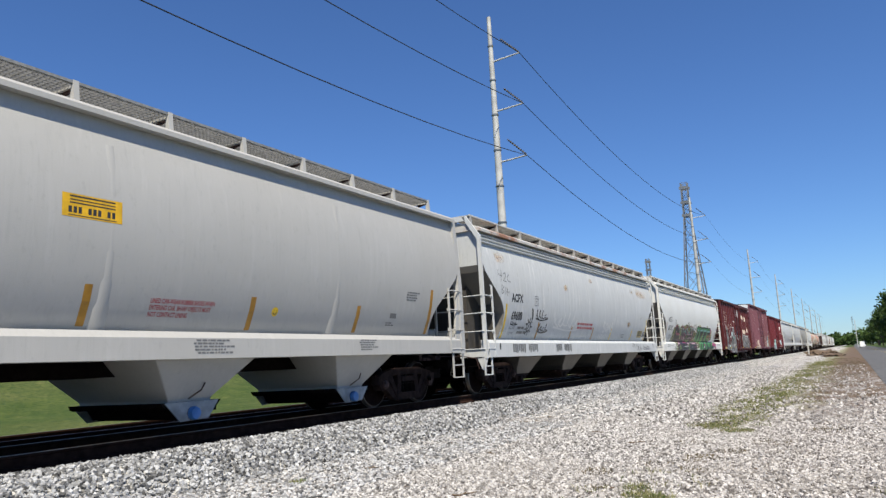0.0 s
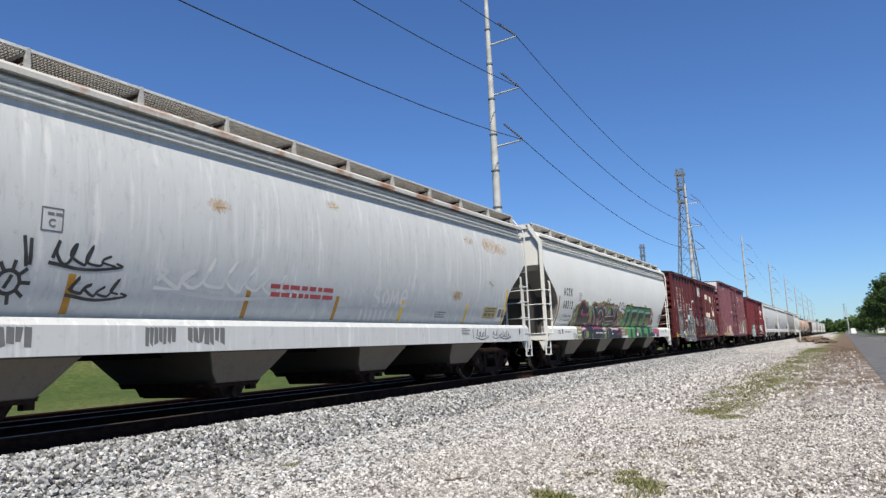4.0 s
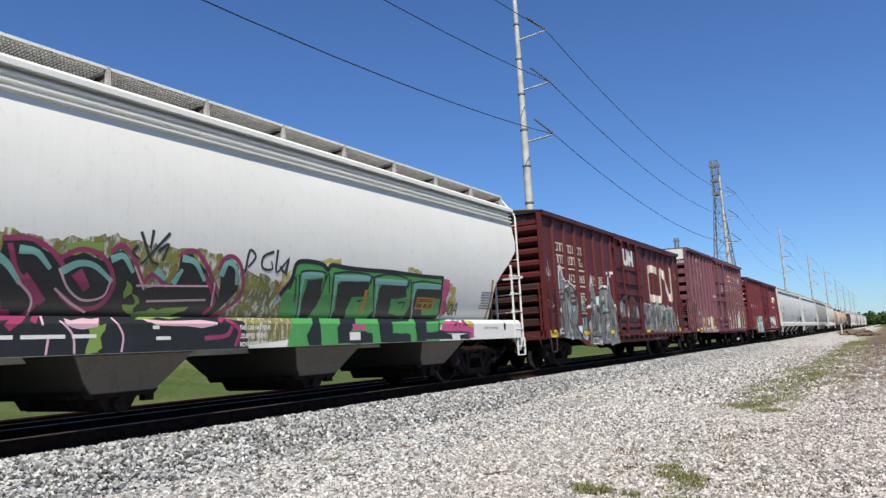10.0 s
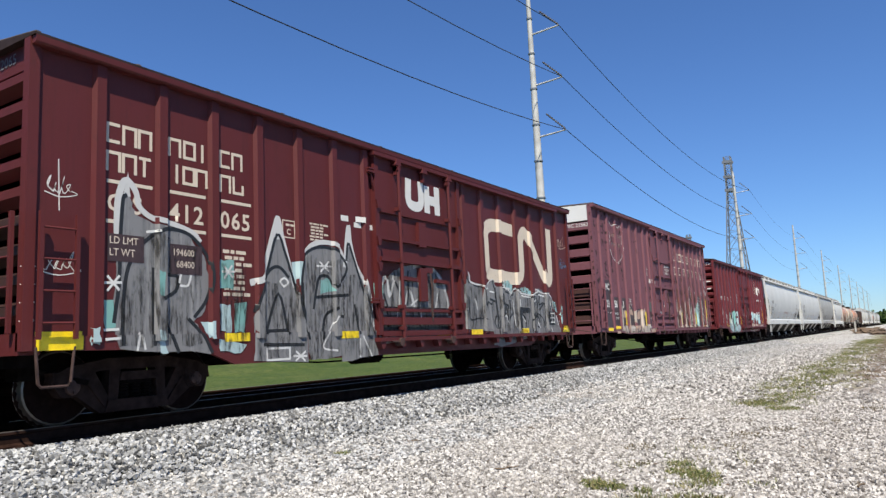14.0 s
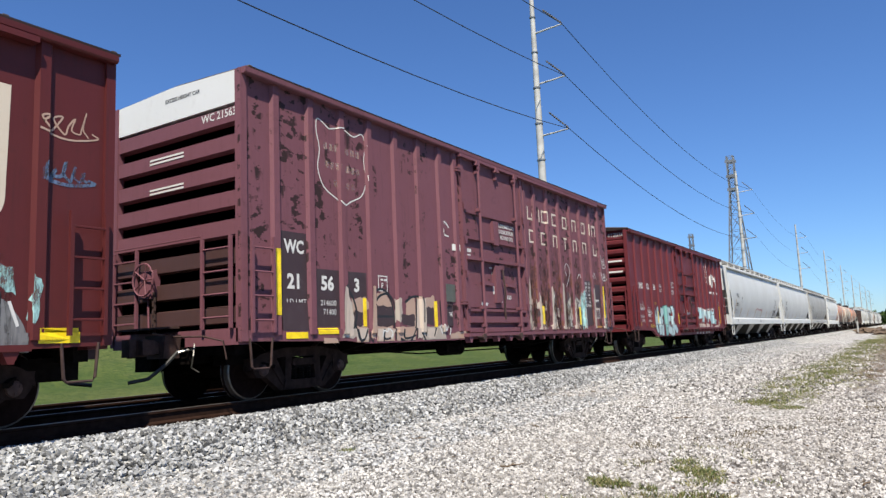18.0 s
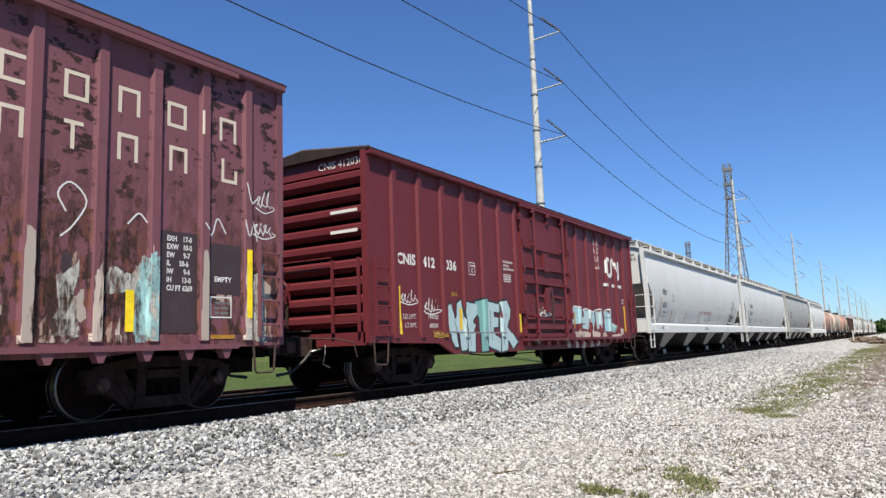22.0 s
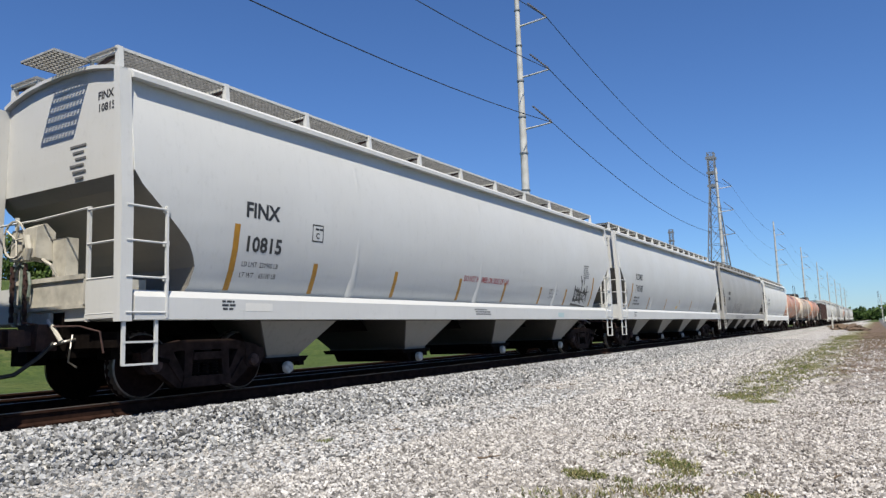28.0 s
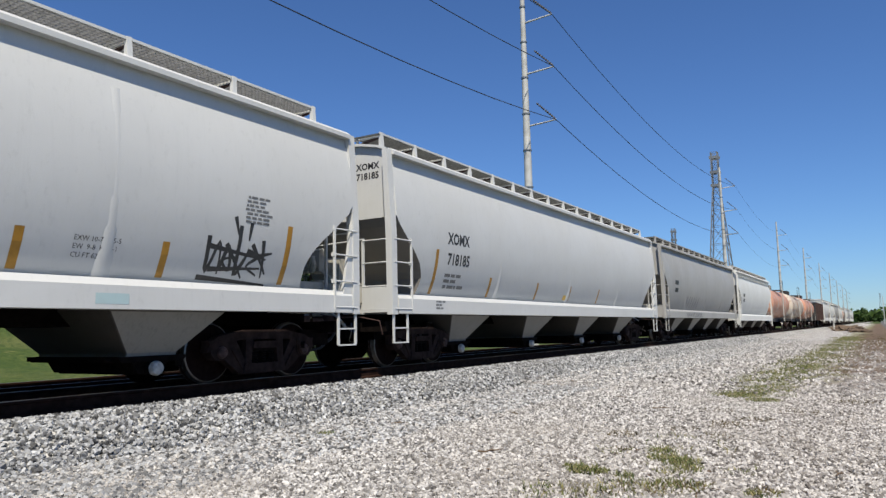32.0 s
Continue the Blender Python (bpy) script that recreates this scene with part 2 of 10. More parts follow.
# ---- materials ----
class Nodes:
    """Short hand for building one node material."""

    def __init__(self, name):
        self.m = bpy.data.materials.new(name)
        self.m.use_nodes = True
        self.t = self.m.node_tree
        self.b = self.t.nodes["Principled BSDF"]
        self.coord = self.t.nodes.new("ShaderNodeTexCoord")

    def put(self, kind, **sockets):
        n = self.t.nodes.new(kind)
        for k, v in sockets.items():
            self.wire(n.inputs[k.replace("_", " ")], v)
        return n

    def wire(self, socket, v):
        if isinstance(v, bpy.types.NodeSocket):
            self.t.links.new(v, socket)
        else:
            socket.default_value = v

    def space(self, scale=(1, 1, 1), out="Object"):
        return self.put("ShaderNodeMapping", Vector=self.coord.outputs[out], Scale=scale).outputs[0]

    def noise(self, scale, detail=4.0, stretch=(1, 1, 1), rough=0.55):
        return self.put("ShaderNodeTexNoise", Vector=self.space(stretch), Scale=scale, Detail=detail, Roughness=rough).outputs["Fac"]

    def ramp(self, v, lo, hi, a=0.0, b=1.0):
        n = self.put("ShaderNodeMapRange", Value=v)
        for i, x in zip((1, 2, 3, 4), (lo, hi, a, b)):
            n.inputs[i].default_value = x
        return n.outputs[0]

    def mix(self, f, a, b, mode="MIX"):
        n = self.t.nodes.new("ShaderNodeMix")
        n.data_type, n.blend_type = "RGBA", mode
        self.wire(n.inputs[0], f)
        for s, v in ((n.inputs[6], a), (n.inputs[7], b)):
            self.wire(s, (*v, 1) if isinstance(v, tuple) and len(v) == 3 else v)
        return n.outputs[2]

    def math(self, op, a, b=0.0):
        n = self.t.nodes.new("ShaderNodeMath")
        n.operation = op
        self.wire(n.inputs[0], a)
        self.wire(n.inputs[1], b)
        return n.outputs[0]

    def done(self, color, rough=0.6, metal=0.0, bump=None, strength=0.2, distance=0.01, spec=0.5):
        for k, v in (("Base Color", (*color, 1) if isinstance(color, tuple) else color), ("Roughness", rough), ("Metallic", metal), ("Specular IOR Level", spec)):
            self.wire(self.b.inputs[k], v)
        if bump is not None:
            n = self.put("ShaderNodeBump", Height=bump, Strength=strength, Distance=distance)
            self.t.links.new(n.outputs[0], self.b.inputs["Normal"])
        return self.m


def car_paint(name, c, streak=0.3, streak_c=(0.25, 0.24, 0.23), wash=0.0, rust=0.0, rough=0.45, peel=0.0, peel_c=(0.05, 0.02, 0.02)):
    """Weathered paint: rain streaks down the side, broad fading, rust blooms, flaking."""
    k = Nodes(name)
    long_streak = k.ramp(k.noise(2.2, 5, (3.5, 3.5, 0.22)), 0.42, 0.72)
    fine = k.ramp(k.noise(5.0, 4, (5, 5, 0.3)), 0.45, 0.75)
    broad = k.ramp(k.noise(0.5, 3), 0.35, 0.7)
    col = k.mix(k.math("MULTIPLY", broad, 0.35), c, tuple(x * 0.82 for x in c))
    col = k.mix(k.math("MULTIPLY", k.math("MULTIPLY", long_streak, fine), streak), col, streak_c)
    if wash:
        pale = k.ramp(k.noise(2.9, 5, (2.6, 2.6, 0.2)), 0.55, 0.7)
        col = k.mix(k.math("MULTIPLY", pale, wash), col, (0.61, 0.61, 0.6))
    if rust:
        low = 0.64 - 0.155 * (rust > 0.8)
        spot = k.ramp(k.noise(1.1, 6, (1, 1, 1.4), 0.62), low, low + 0.12)
        col = k.mix(k.math("MULTIPLY", spot, rust), col, (0.26, 0.105, 0.036))
    if peel:
        flake = k.math("MULTIPLY", k.ramp(k.noise(4.2, 8, (0.9, 0.9, 1.5), 0.62), 0.535, 0.56), k.ramp(k.math("ADD", k.noise(1.5, 4, (1.5, 1.5, 0.35)), k.ramp(k.put("ShaderNodeSeparateXYZ", Vector=k.coord.outputs["Object"]).outputs[1], 9.0, 10.5, 0.0, 0.09)), 0.5, 0.56))
        place = k.put("ShaderNodeSeparateXYZ", Vector=k.coord.outputs["Object"]).outputs
        worn = k.math("MULTIPLY", k.ramp(place[1], 9.2, 9.6), k.ramp(k.math("ADD", place[2], k.math("MULTIPLY", k.noise(1.2, 3, (1, 1, 0.4)), 1.2)), 4.1, 2.5))
        flake = k.math("MAXIMUM", flake, k.math("MULTIPLY", worn, k.ramp(k.noise(4.0, 8, (1.6, 1.6, 0.7), 0.68), 0.45, 0.52)))
        peel_c = k.mix(worn, peel_c, k.mix(k.ramp(k.noise(4.5, 7, (1.5, 1.5, 0.8), 0.66), 0.46, 0.54), (0.15, 0.055, 0.034), (0.03, 0.014, 0.011)))
        depth = k.put("ShaderNodeSeparateXYZ", Vector=k.coord.outputs["Object"]).outputs[0]
        flake = k.math("MULTIPLY", k.math("MULTIPLY", flake, k.ramp(depth, 1.575, 1.565, 0.12, 1.0)), k.ramp(depth, 1.5, 1.525))
        col = k.mix(k.math("MULTIPLY", flake, peel), col, peel_c)
    scuff = k.ramp(k.noise(9, 8, (1, 1, 0.6), 0.72), 0.56, 0.68)
    col = k.mix(k.math("MULTIPLY", scuff, 0.12 + 0.35 * streak), col, streak_c)
    grain = k.noise(60, 3)
    return k.done(col, k.ramp(broad, 0, 1, rough, rough + 0.18), bump=k.math("ADD", k.math("MULTIPLY", k.noise(0.9, 2), 5.0), k.math("MULTIPLY", grain, 0.5)), strength=0.2, distance=0.014, spec=0.32 if max(c) < 0.3 else 0.5)


def plain(name, c, rough=0.6, metal=0.0, vary=0.25, scale=6.0, spec=0.5):
    k = Nodes(name)
    n = k.noise(scale, 5)
    col = k.mix(k.ramp(n, 0.35, 0.7), tuple(x * (1 + vary * 0.5) for x in c), tuple(x * (1 - vary) for x in c))
    return k.done(col, k.ramp(n, 0.3, 0.7, rough - 0.08, rough + 0.08), metal, k.noise(scale * 12, 3), 0.15, 0.005, spec)


def spray(name, c, soft=0.25):
    """Sprayed paint, a little thin in places."""
    k = Nodes(name)
    n = k.noise(5, 6)
    col = k.mix(k.ramp(n, 0.5, 0.75, 0, soft), c, tuple(x * 0.6 + 0.12 for x in c))
    return k.done(col, 0.5)


def haze(name, c, most=0.97):
    """Overspray that thins out to bare paint in fine vertical strokes."""
    k = Nodes(name)
    thin = k.ramp(k.noise(4, 7, (3, 3, 0.9), 0.75), 0.38, 0.56)
    k.wire(k.b.inputs["Alpha"], k.ramp(thin, 0, 1, 0.06, most))
    col = k.mix(k.ramp(k.noise(3, 5), 0.4, 0.65), c, tuple(min(1, x * 1.6) for x in c))
    return k.done(col, 0.55)


def streaks(name, c, most):
    """Thin dirt that lies on the paint in fine upright strokes, bare between them."""
    k = Nodes(name)
    thin = k.ramp(k.noise(5, 7, (3.2, 3.2, 0.5), 0.72), 0.46, 0.62)
    spot = k.ramp(k.noise(2.2, 5, (1.2, 1.2, 0.8), 0.65), 0.38, 0.54)
    k.wire(k.b.inputs["Alpha"], k.math("MULTIPLY", k.math("MULTIPLY", thin, spot), most))
    return k.done(c, 0.7)


def stain(name, c, most):
    """A soft stain with an even, cloudy edge."""
    k = Nodes(name)
    k.wire(k.b.inputs["Alpha"], k.ramp(k.noise(2.4, 6, (1, 1, 0.6), 0.6), 0.36, 0.66, 0.0, most))
    return k.done(k.mix(k.noise(4, 5), c, tuple(x * 0.85 for x in c)), 0.7)


M_GREY = car_paint("pale grey paint", (0.53, 0.534, 0.527), 0.14, (0.275, 0.275, 0.267), 0.06)
M_GREYD = car_paint("dulled grey paint", (0.405, 0.398, 0.380), 0.3, (0.243, 0.239, 0.227), 0.1)
M_OLD = car_paint("faded grey paint", (0.49, 0.504, 0.508), 0.6, (0.243, 0.243, 0.239), 0.8, 0.05, 0.6)
M_WHITE = car_paint("off-white paint", (0.65, 0.648, 0.62), 0.18, (0.308, 0.300, 0.275), 0.06, 0.05)
M_CAPEND = car_paint("white end paint", (0.648, 0.648, 0.632), 0.1, (0.405, 0.389, 0.365))
M_TAN = car_paint("dusty grey paint", (0.340, 0.332, 0.316), 0.4, (0.162, 0.154, 0.146), 0.2, 0.1)
M_ROOF_RUST = car_paint("rust-stained eave paint", (0.486, 0.470, 0.437), 0.3, (0.243, 0.211, 0.162), 0.0, 0.9)
# near black: shade below sills and end sheets is put into this grey
M_BAYSHADE = car_paint("shaded grimy grey paint", (0.061, 0.055, 0.0486), 0.7, (0.0284, 0.0243, 0.0211), 0.0, 0.1)
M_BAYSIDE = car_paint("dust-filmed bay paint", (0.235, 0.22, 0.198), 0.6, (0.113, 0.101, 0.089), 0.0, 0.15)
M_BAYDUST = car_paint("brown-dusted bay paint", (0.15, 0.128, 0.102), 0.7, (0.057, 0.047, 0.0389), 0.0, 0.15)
# holds the shade of the hopper ends as well as grime
M_ENDSHADE = car_paint("grimy grey end paint with shade", (0.162, 0.154, 0.142), 0.5, (0.121, 0.113, 0.101))
M_RED = car_paint("dark red paint", (0.086, 0.0142, 0.015), 0.5, (0.0405, 0.0122, 0.0113), 0.0, 0.0, 0.5)
M_RED2 = car_paint("deep red paint", (0.122, 0.0182, 0.0232), 0.4, (0.057, 0.013, 0.013), 0.0, 0.0, 0.48)
M_MAROON = car_paint("flaking maroon paint", (0.16, 0.061, 0.078), 0.3, (0.0486, 0.0194, 0.0194), 0.0, 0.1, 0.6, 0.95, (0.0211, 0.0097, 0.0089))
M_DUSTED = car_paint("red paint under brake dust", (0.0405, 0.0194, 0.017), 0.5, (0.0243, 0.0162, 0.0146))
M_DUSTED2 = car_paint("maroon paint under brake dust", (0.069, 0.034, 0.0324), 0.5, (0.0324, 0.0203, 0.0178))
M_ROOFDK = plain("weathered dark roof coating", (0.0284, 0.0178, 0.0178), 0.8, 0.0, 0.4, 3, 0.2)
M_ROOFRIB = plain("worn roof seam", (0.130, 0.105, 0.097), 0.7, 0.0, 0.6, 2, 0.3)
# darker than iron is: the shade below the cars is put into this colour
M_TRUCK = plain("shade-blackened dusty iron", (0.0069, 0.0053, 0.0049), 0.9, 0.0, 0.5, 9, 0.04)
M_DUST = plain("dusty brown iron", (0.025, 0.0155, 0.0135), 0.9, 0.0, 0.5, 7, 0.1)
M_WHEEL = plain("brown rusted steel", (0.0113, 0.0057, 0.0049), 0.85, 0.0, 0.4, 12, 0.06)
M_RIM = plain("worn bright steel", (0.178, 0.170, 0.162), 0.35, 0.8, 0.3, 15)
M_BEIGE = plain("dusty beige paint", (0.43, 0.41, 0.36), 0.6, 0.0, 0.35, 4)
M_DULLGREEN = plain("dull green iron", (0.16, 0.2, 0.17), 0.6, 0.0, 0.4, 6)
M_HOOD = plain("dusty blue-grey sheet", (0.24, 0.26, 0.275), 0.6, 0.0, 0.4, 5)
M_WALKDK = plain("dark weathered grating", (0.085, 0.088, 0.086), 0.7, 0.0, 0.3, 12)
M_BLACK = plain("black rubber", (0.0162, 0.0162, 0.0162), 0.6)
M_IRON = plain("brown iron", (0.0486, 0.0243, 0.0203), 0.8, 0.0, 0.5, 9)
M_GRATE = plain("galvanized grating", (0.34, 0.338, 0.33), 0.6, 0.0, 0.3, 12)
M_GRATED = plain("dull galvanized grating", (0.21, 0.212, 0.212), 0.6, 0.0, 0.3, 12)
M_CAPW = plain("scuffed white plastic", (0.405, 0.397, 0.373), 0.55, 0, 0.4, 14)
M_CAPB = plain("blue plastic", (0.0486, 0.162, 0.405), 0.4)
M_INK = spray("black marking paint", (0.0243, 0.0243, 0.0259))
M_INKG = spray("grey marking paint", (0.130, 0.130, 0.130))
M_INKW = spray("white marking paint", (0.608, 0.599, 0.567))
M_CREAM = car_paint("cream marking paint", (0.583, 0.502, 0.405), 0.2, (0.324, 0.243, 0.178))
M_INKR = spray("red marking paint", (0.340, 0.0486, 0.057))
M_YEL = plain("yellow reflector tape", (0.72, 0.47, 0.012), 0.4)
M_YELB = plain("bright yellow reflector tape", (0.85, 0.62, 0.01), 0.35)
M_OCHRE = plain("aged yellow tape", (0.365, 0.178, 0.0162), 0.45)
M_PLATE = plain("yellow placard", (0.632, 0.365, 0.0081), 0.4)
M_DKPATCH = spray("fresh dark patch paint", (0.0446, 0.0243, 0.0259), 0.1)
G_BLACK, G_PINK, G_TEAL = spray("black spray", (0.0113, 0.0122, 0.0138), 0.06), spray("magenta spray", (0.235, 0.0259, 0.085)), spray("mint spray", (0.162, 0.340, 0.308), 0.4)
G_GREEN, G_LIME, G_OLIVE = spray("green spray", (0.057, 0.259, 0.065), 0.35), spray("lime spray", (0.162, 0.259, 0.0486), 0.4), haze("olive overspray", (0.138, 0.126, 0.0243))
G_ROSE, G_SILVER, G_GREY = spray("rose spray", (0.421, 0.065, 0.178)), spray("silver spray", (0.486, 0.486, 0.478), 0.4), car_paint("brushed grey spray", (0.185, 0.185, 0.19), 0.9, (0.03, 0.029, 0.03), 0.25)
G_PALE, G_AQUA, G_SALMON = spray("pale blue spray", (0.356, 0.470, 0.486), 0.6), spray("aqua spray", (0.162, 0.340, 0.316), 0.5), spray("salmon spray", (0.40, 0.27, 0.205), 0.7)
G_TAUPE = spray("washed-out taupe spray", (0.37, 0.31, 0.26), 0.6)
G_ROLLED = car_paint("rolled grey-green paint", (0.105, 0.115, 0.095), 0.8, (0.035, 0.038, 0.032))
G_DUST, G_ICE = spray("dusty pale spray", (0.50, 0.41, 0.34), 0.7), spray("ice blue spray", (0.292, 0.446, 0.486), 0.5)
G_MUST = haze("mustard haze", (0.324, 0.275, 0.0486))
G_SMUT = streaks("sooty streaks", (0.0178, 0.0162, 0.017), 0.75)
G_WORN = streaks("rust-brown wear", (0.05, 0.022, 0.013), 0.95)
G_CHALK = haze("chalky smear", (0.405, 0.405, 0.365), 0.85)
G_FADE = haze("faded cream paint", (0.340, 0.243, 0.211), 0.6)
G_STEEL = haze("dull blue haze", (0.065, 0.097, 0.162))
G_MINT = haze("pale teal haze", (0.243, 0.405, 0.405))
G_BLUSH = spray("pale pink spray", (0.502, 0.324, 0.373), 0.3)
G_GOLD, G_WHITE = spray("gold spray", (0.405, 0.267, 0.0162)), spray("white spray", (0.583, 0.583, 0.567), 0.3)
G_RUST, M_FADED = stain("rust bloom", (0.62, 0.40, 0.20), 0.42), plain("faded yellow placard", (0.405, 0.324, 0.138), 0.5)
M_ORANGE = car_paint("sooty orange paint", (0.502, 0.243, 0.154), 0.5, (0.162, 0.081, 0.057), 0.6, 0.4)
M_CREAMTANK = car_paint("stained cream tank paint", (0.535, 0.454, 0.365), 0.5, (0.162, 0.105, 0.073), 0.3, 0.85)
M_SOOT = plain("sooty black paint", (0.0243, 0.0219, 0.0211), 0.6, 0, 0.5)
M_POLE = plain("galvanized steel pole", (0.437, 0.437, 0.425), 0.6, 0.0, 0.3, 1.2)
M_LATTICE = plain("galvanized lattice steel", (0.162, 0.178, 0.203), 0.6, 0.3, 0.2, 0.5)
M_WIRE = plain("dark conductor", (0.0284, 0.0284, 0.0324), 0.5)
M_RAILTOP = plain("polished rail", (0.162, 0.138, 0.121), 0.45, 0.6, 0.3, 6)
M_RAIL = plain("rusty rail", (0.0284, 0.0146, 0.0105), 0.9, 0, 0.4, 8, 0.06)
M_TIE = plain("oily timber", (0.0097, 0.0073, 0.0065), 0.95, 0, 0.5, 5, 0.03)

# ---- ground ----
def ground_material(name, kind):
    k = Nodes(name)
    pos = k.put("ShaderNodeSeparateXYZ", Vector=k.coord.outputs["Object"])
    x, y = pos.outputs[0], pos.outputs[1]
    vor = k.put("ShaderNodeTexVoronoi", Vector=k.space(), Scale=22.0)
    tone = k.put("ShaderNodeSeparateColor", Color=vor.outputs["Color"]).outputs[0]
    broad = k.noise(0.35, 4)
    if kind == "gravel":
        stone = k.mix(k.ramp(tone, 0.1, 0.75), (0.0486, 0.0454, 0.0429), (0.585, 0.567, 0.548))
        stone = k.mix(k.ramp(broad, 0.45, 0.7, 0, 0.35), stone, (0.34, 0.318, 0.292))
        wob = k.math("MULTIPLY", k.math("SUBTRACT", k.noise(0.4, 6), 0.5), 3.0)
        xs = k.math("ADD", x, wob)
        far = k.ramp(y, 11.0, 22.0)
        weed = k.math("MULTIPLY", k.math("MULTIPLY", k.ramp(xs, -3.4, -2.8), k.ramp(xs, -0.9, -1.8)), far)
        weed = k.math("MULTIPLY", weed, k.ramp(k.noise(1.6, 8, (1, 0.5, 1), 0.7), 0.4, 0.52))
        dirt = k.math("MULTIPLY", k.math("MULTIPLY", k.ramp(xs, -2.6, -1.4), k.ramp(y, 12.0, 24.0)), k.math("MAXIMUM", k.ramp(k.noise(1.3, 8, (1, 0.4, 1), 0.7), 0.38, 0.54), k.ramp(y, 26.0, 45.0)))
        col = k.mix(k.math("MULTIPLY", dirt, 0.9), stone, k.mix(k.noise(2.5, 5), (0.0689, 0.0405, 0.0227), (0.162, 0.1053, 0.0632)))
        col = k.mix(k.math("MULTIPLY", weed, 0.75), col, k.mix(k.noise(6, 4), (0.1134, 0.1296, 0.0405), (0.2592, 0.2349, 0.1215)))
        return k.done(col, 0.85, bump=vor.outputs["Distance"], strength=0.9, distance=0.035, spec=0.2)
    if kind == "ballast":
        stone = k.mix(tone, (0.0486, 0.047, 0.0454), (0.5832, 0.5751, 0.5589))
        # inward of the shoulder: oil, plus the train's shade put into the stone colour
        oil_shade = k.ramp(x, SECOND_X + 5.2, SECOND_X + 4.95)
        col = k.mix(k.math("MULTIPLY", oil_shade, 0.95), stone, (0.0081, 0.0073, 0.0069))
        return k.done(col, 0.95, bump=vor.outputs["Distance"], strength=0.9, distance=0.04, spec=0.03)
    if kind == "road":
        col = k.mix(k.ramp(k.noise(1.5, 6), 0.35, 0.7), (0.081, 0.081, 0.0826), (0.1377, 0.1361, 0.1337))
        return k.done(col, 0.85, bump=k.noise(80, 3), strength=0.3, distance=0.005, spec=0.3)
    mow = k.noise(0.7, 8, (1, 1, 1), 0.7)
    col = k.mix(k.ramp(mow, 0.35, 0.68), (0.0405, 0.0689, 0.0122), (0.0932, 0.1174, 0.0275))
    col = k.mix(k.ramp(k.noise(0.12, 4), 0.5, 0.72), col, (0.1296, 0.1337, 0.0446))
    col = k.mix(k.ramp(k.noise(5.0, 8, (1, 1, 1), 0.75), 0.45, 0.6), col, (0.0243, 0.0486, 0.0081))
    col = k.mix(k.ramp(k.noise(2.6, 7, (1, 0.4, 1), 0.7), 0.6, 0.68, 0, 0.7), col, (0.162, 0.1539, 0.0607))
    return k.done(col, 0.9, bump=k.noise(14, 5), strength=0.8, distance=0.05, spec=0.2)


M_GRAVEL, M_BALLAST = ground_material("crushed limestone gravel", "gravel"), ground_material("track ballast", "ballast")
M_ROAD, M_GRASS = ground_material("worn asphalt", "road"), ground_material("mown grass", "grass")


def strip(name, section, ys, mat, label, wave=0.0):
    """A sheet along the track with a cross section of (x, z)."""
    bm = bmesh.new()
    rows = []
    for y in ys:
        rows.append([bm.verts.new((x, y, z + (wave * noise.noise((x * 0.7, y * 0.4, 3)) if i not in (0, len(section) - 1) else 0))) for i, (x, z) in enumerate(section)])
    for a, b in zip(rows, rows[1:]):
        for i in range(len(section) - 1):
            bm.faces.new((a[i], a[i + 1], b[i + 1], b[i]))
    return setting(name, mesh(name, bm, mat, True), label)


def spaced(a, b, near, far):
    out, y = [], a
    while y < b:
        out.append(y)
        y += near if y < 30 else far
    return out + [b]


bm = bmesh.new()
BANK = [(-4000, 3.5), (-400, 3.5), (-110, 3.5), (-82, 4.0), (-67, 6.9), (-60, 7.0), (-52, 5.3), (-44, 3.3), (-36, 1.4), (-29, 0.35), (-17.2, 0.16), (-6.0, -0.06), (1.0, -0.06), (60, -0.06), (400, -0.06), (4000, -0.06)]
ys = [-600, -120] + list(range(-60, 320, 12)) + [340, 420, 600, 1000, 2000, 4500]
gv = [[bm.verts.new((x, y, z + (0.25 * noise.noise((x * 0.06, y * 0.05, 1)) if -90 < x < -30 else 0))) for x, z in BANK] for y in ys]
xs = BANK
for i in range(len(ys) - 1):
    for j in range(len(xs) - 1):
        bm.faces.new((gv[i][j], gv[i][j + 1], gv[i + 1][j + 1], gv[i + 1][j]))
setting("ground", mesh("ground", bm, M_GRASS, True), "mown green grass rising to a low bank behind the tracks")

strip("gravel_bed", [(-7.5, 0.1), (-6.9, 0.09), (-6.0, 0.06), (-5.0, 0.04), (-4.0, 0.02), (-3.0, 0.0), (-2.0, 0.0), (-1.0, -0.01), (0.0, -0.02), (0.9, -0.03)],
      spaced(-20, 420, 0.5, 6), M_GRAVEL, "pale crushed limestone beside the track with weeds", 0.03)
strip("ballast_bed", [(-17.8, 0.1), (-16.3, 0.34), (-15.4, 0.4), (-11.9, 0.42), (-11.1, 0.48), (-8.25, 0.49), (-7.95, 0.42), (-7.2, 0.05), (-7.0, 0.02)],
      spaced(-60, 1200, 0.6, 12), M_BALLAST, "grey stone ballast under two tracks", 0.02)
strip("road", [(0.85, -0.02), (0.95, 0.0), (4.0, 0.05), (7.4, 0.0), (7.5, -0.05)], [-40, 0, 20, 60, 150, 400, 1500], M_ROAD, "worn grey asphalt road beside the gravel")
bm = bmesh.new()
for y in range(-20, 900, 12):
    box(bm, 4.0, 4.11, y, y + 3.2, 0.03, 0.054)
tagged(new("lane_marking", mesh("lane_marking", bm, M_YELB)), "faded yellow dashes on the asphalt", kind="structure")

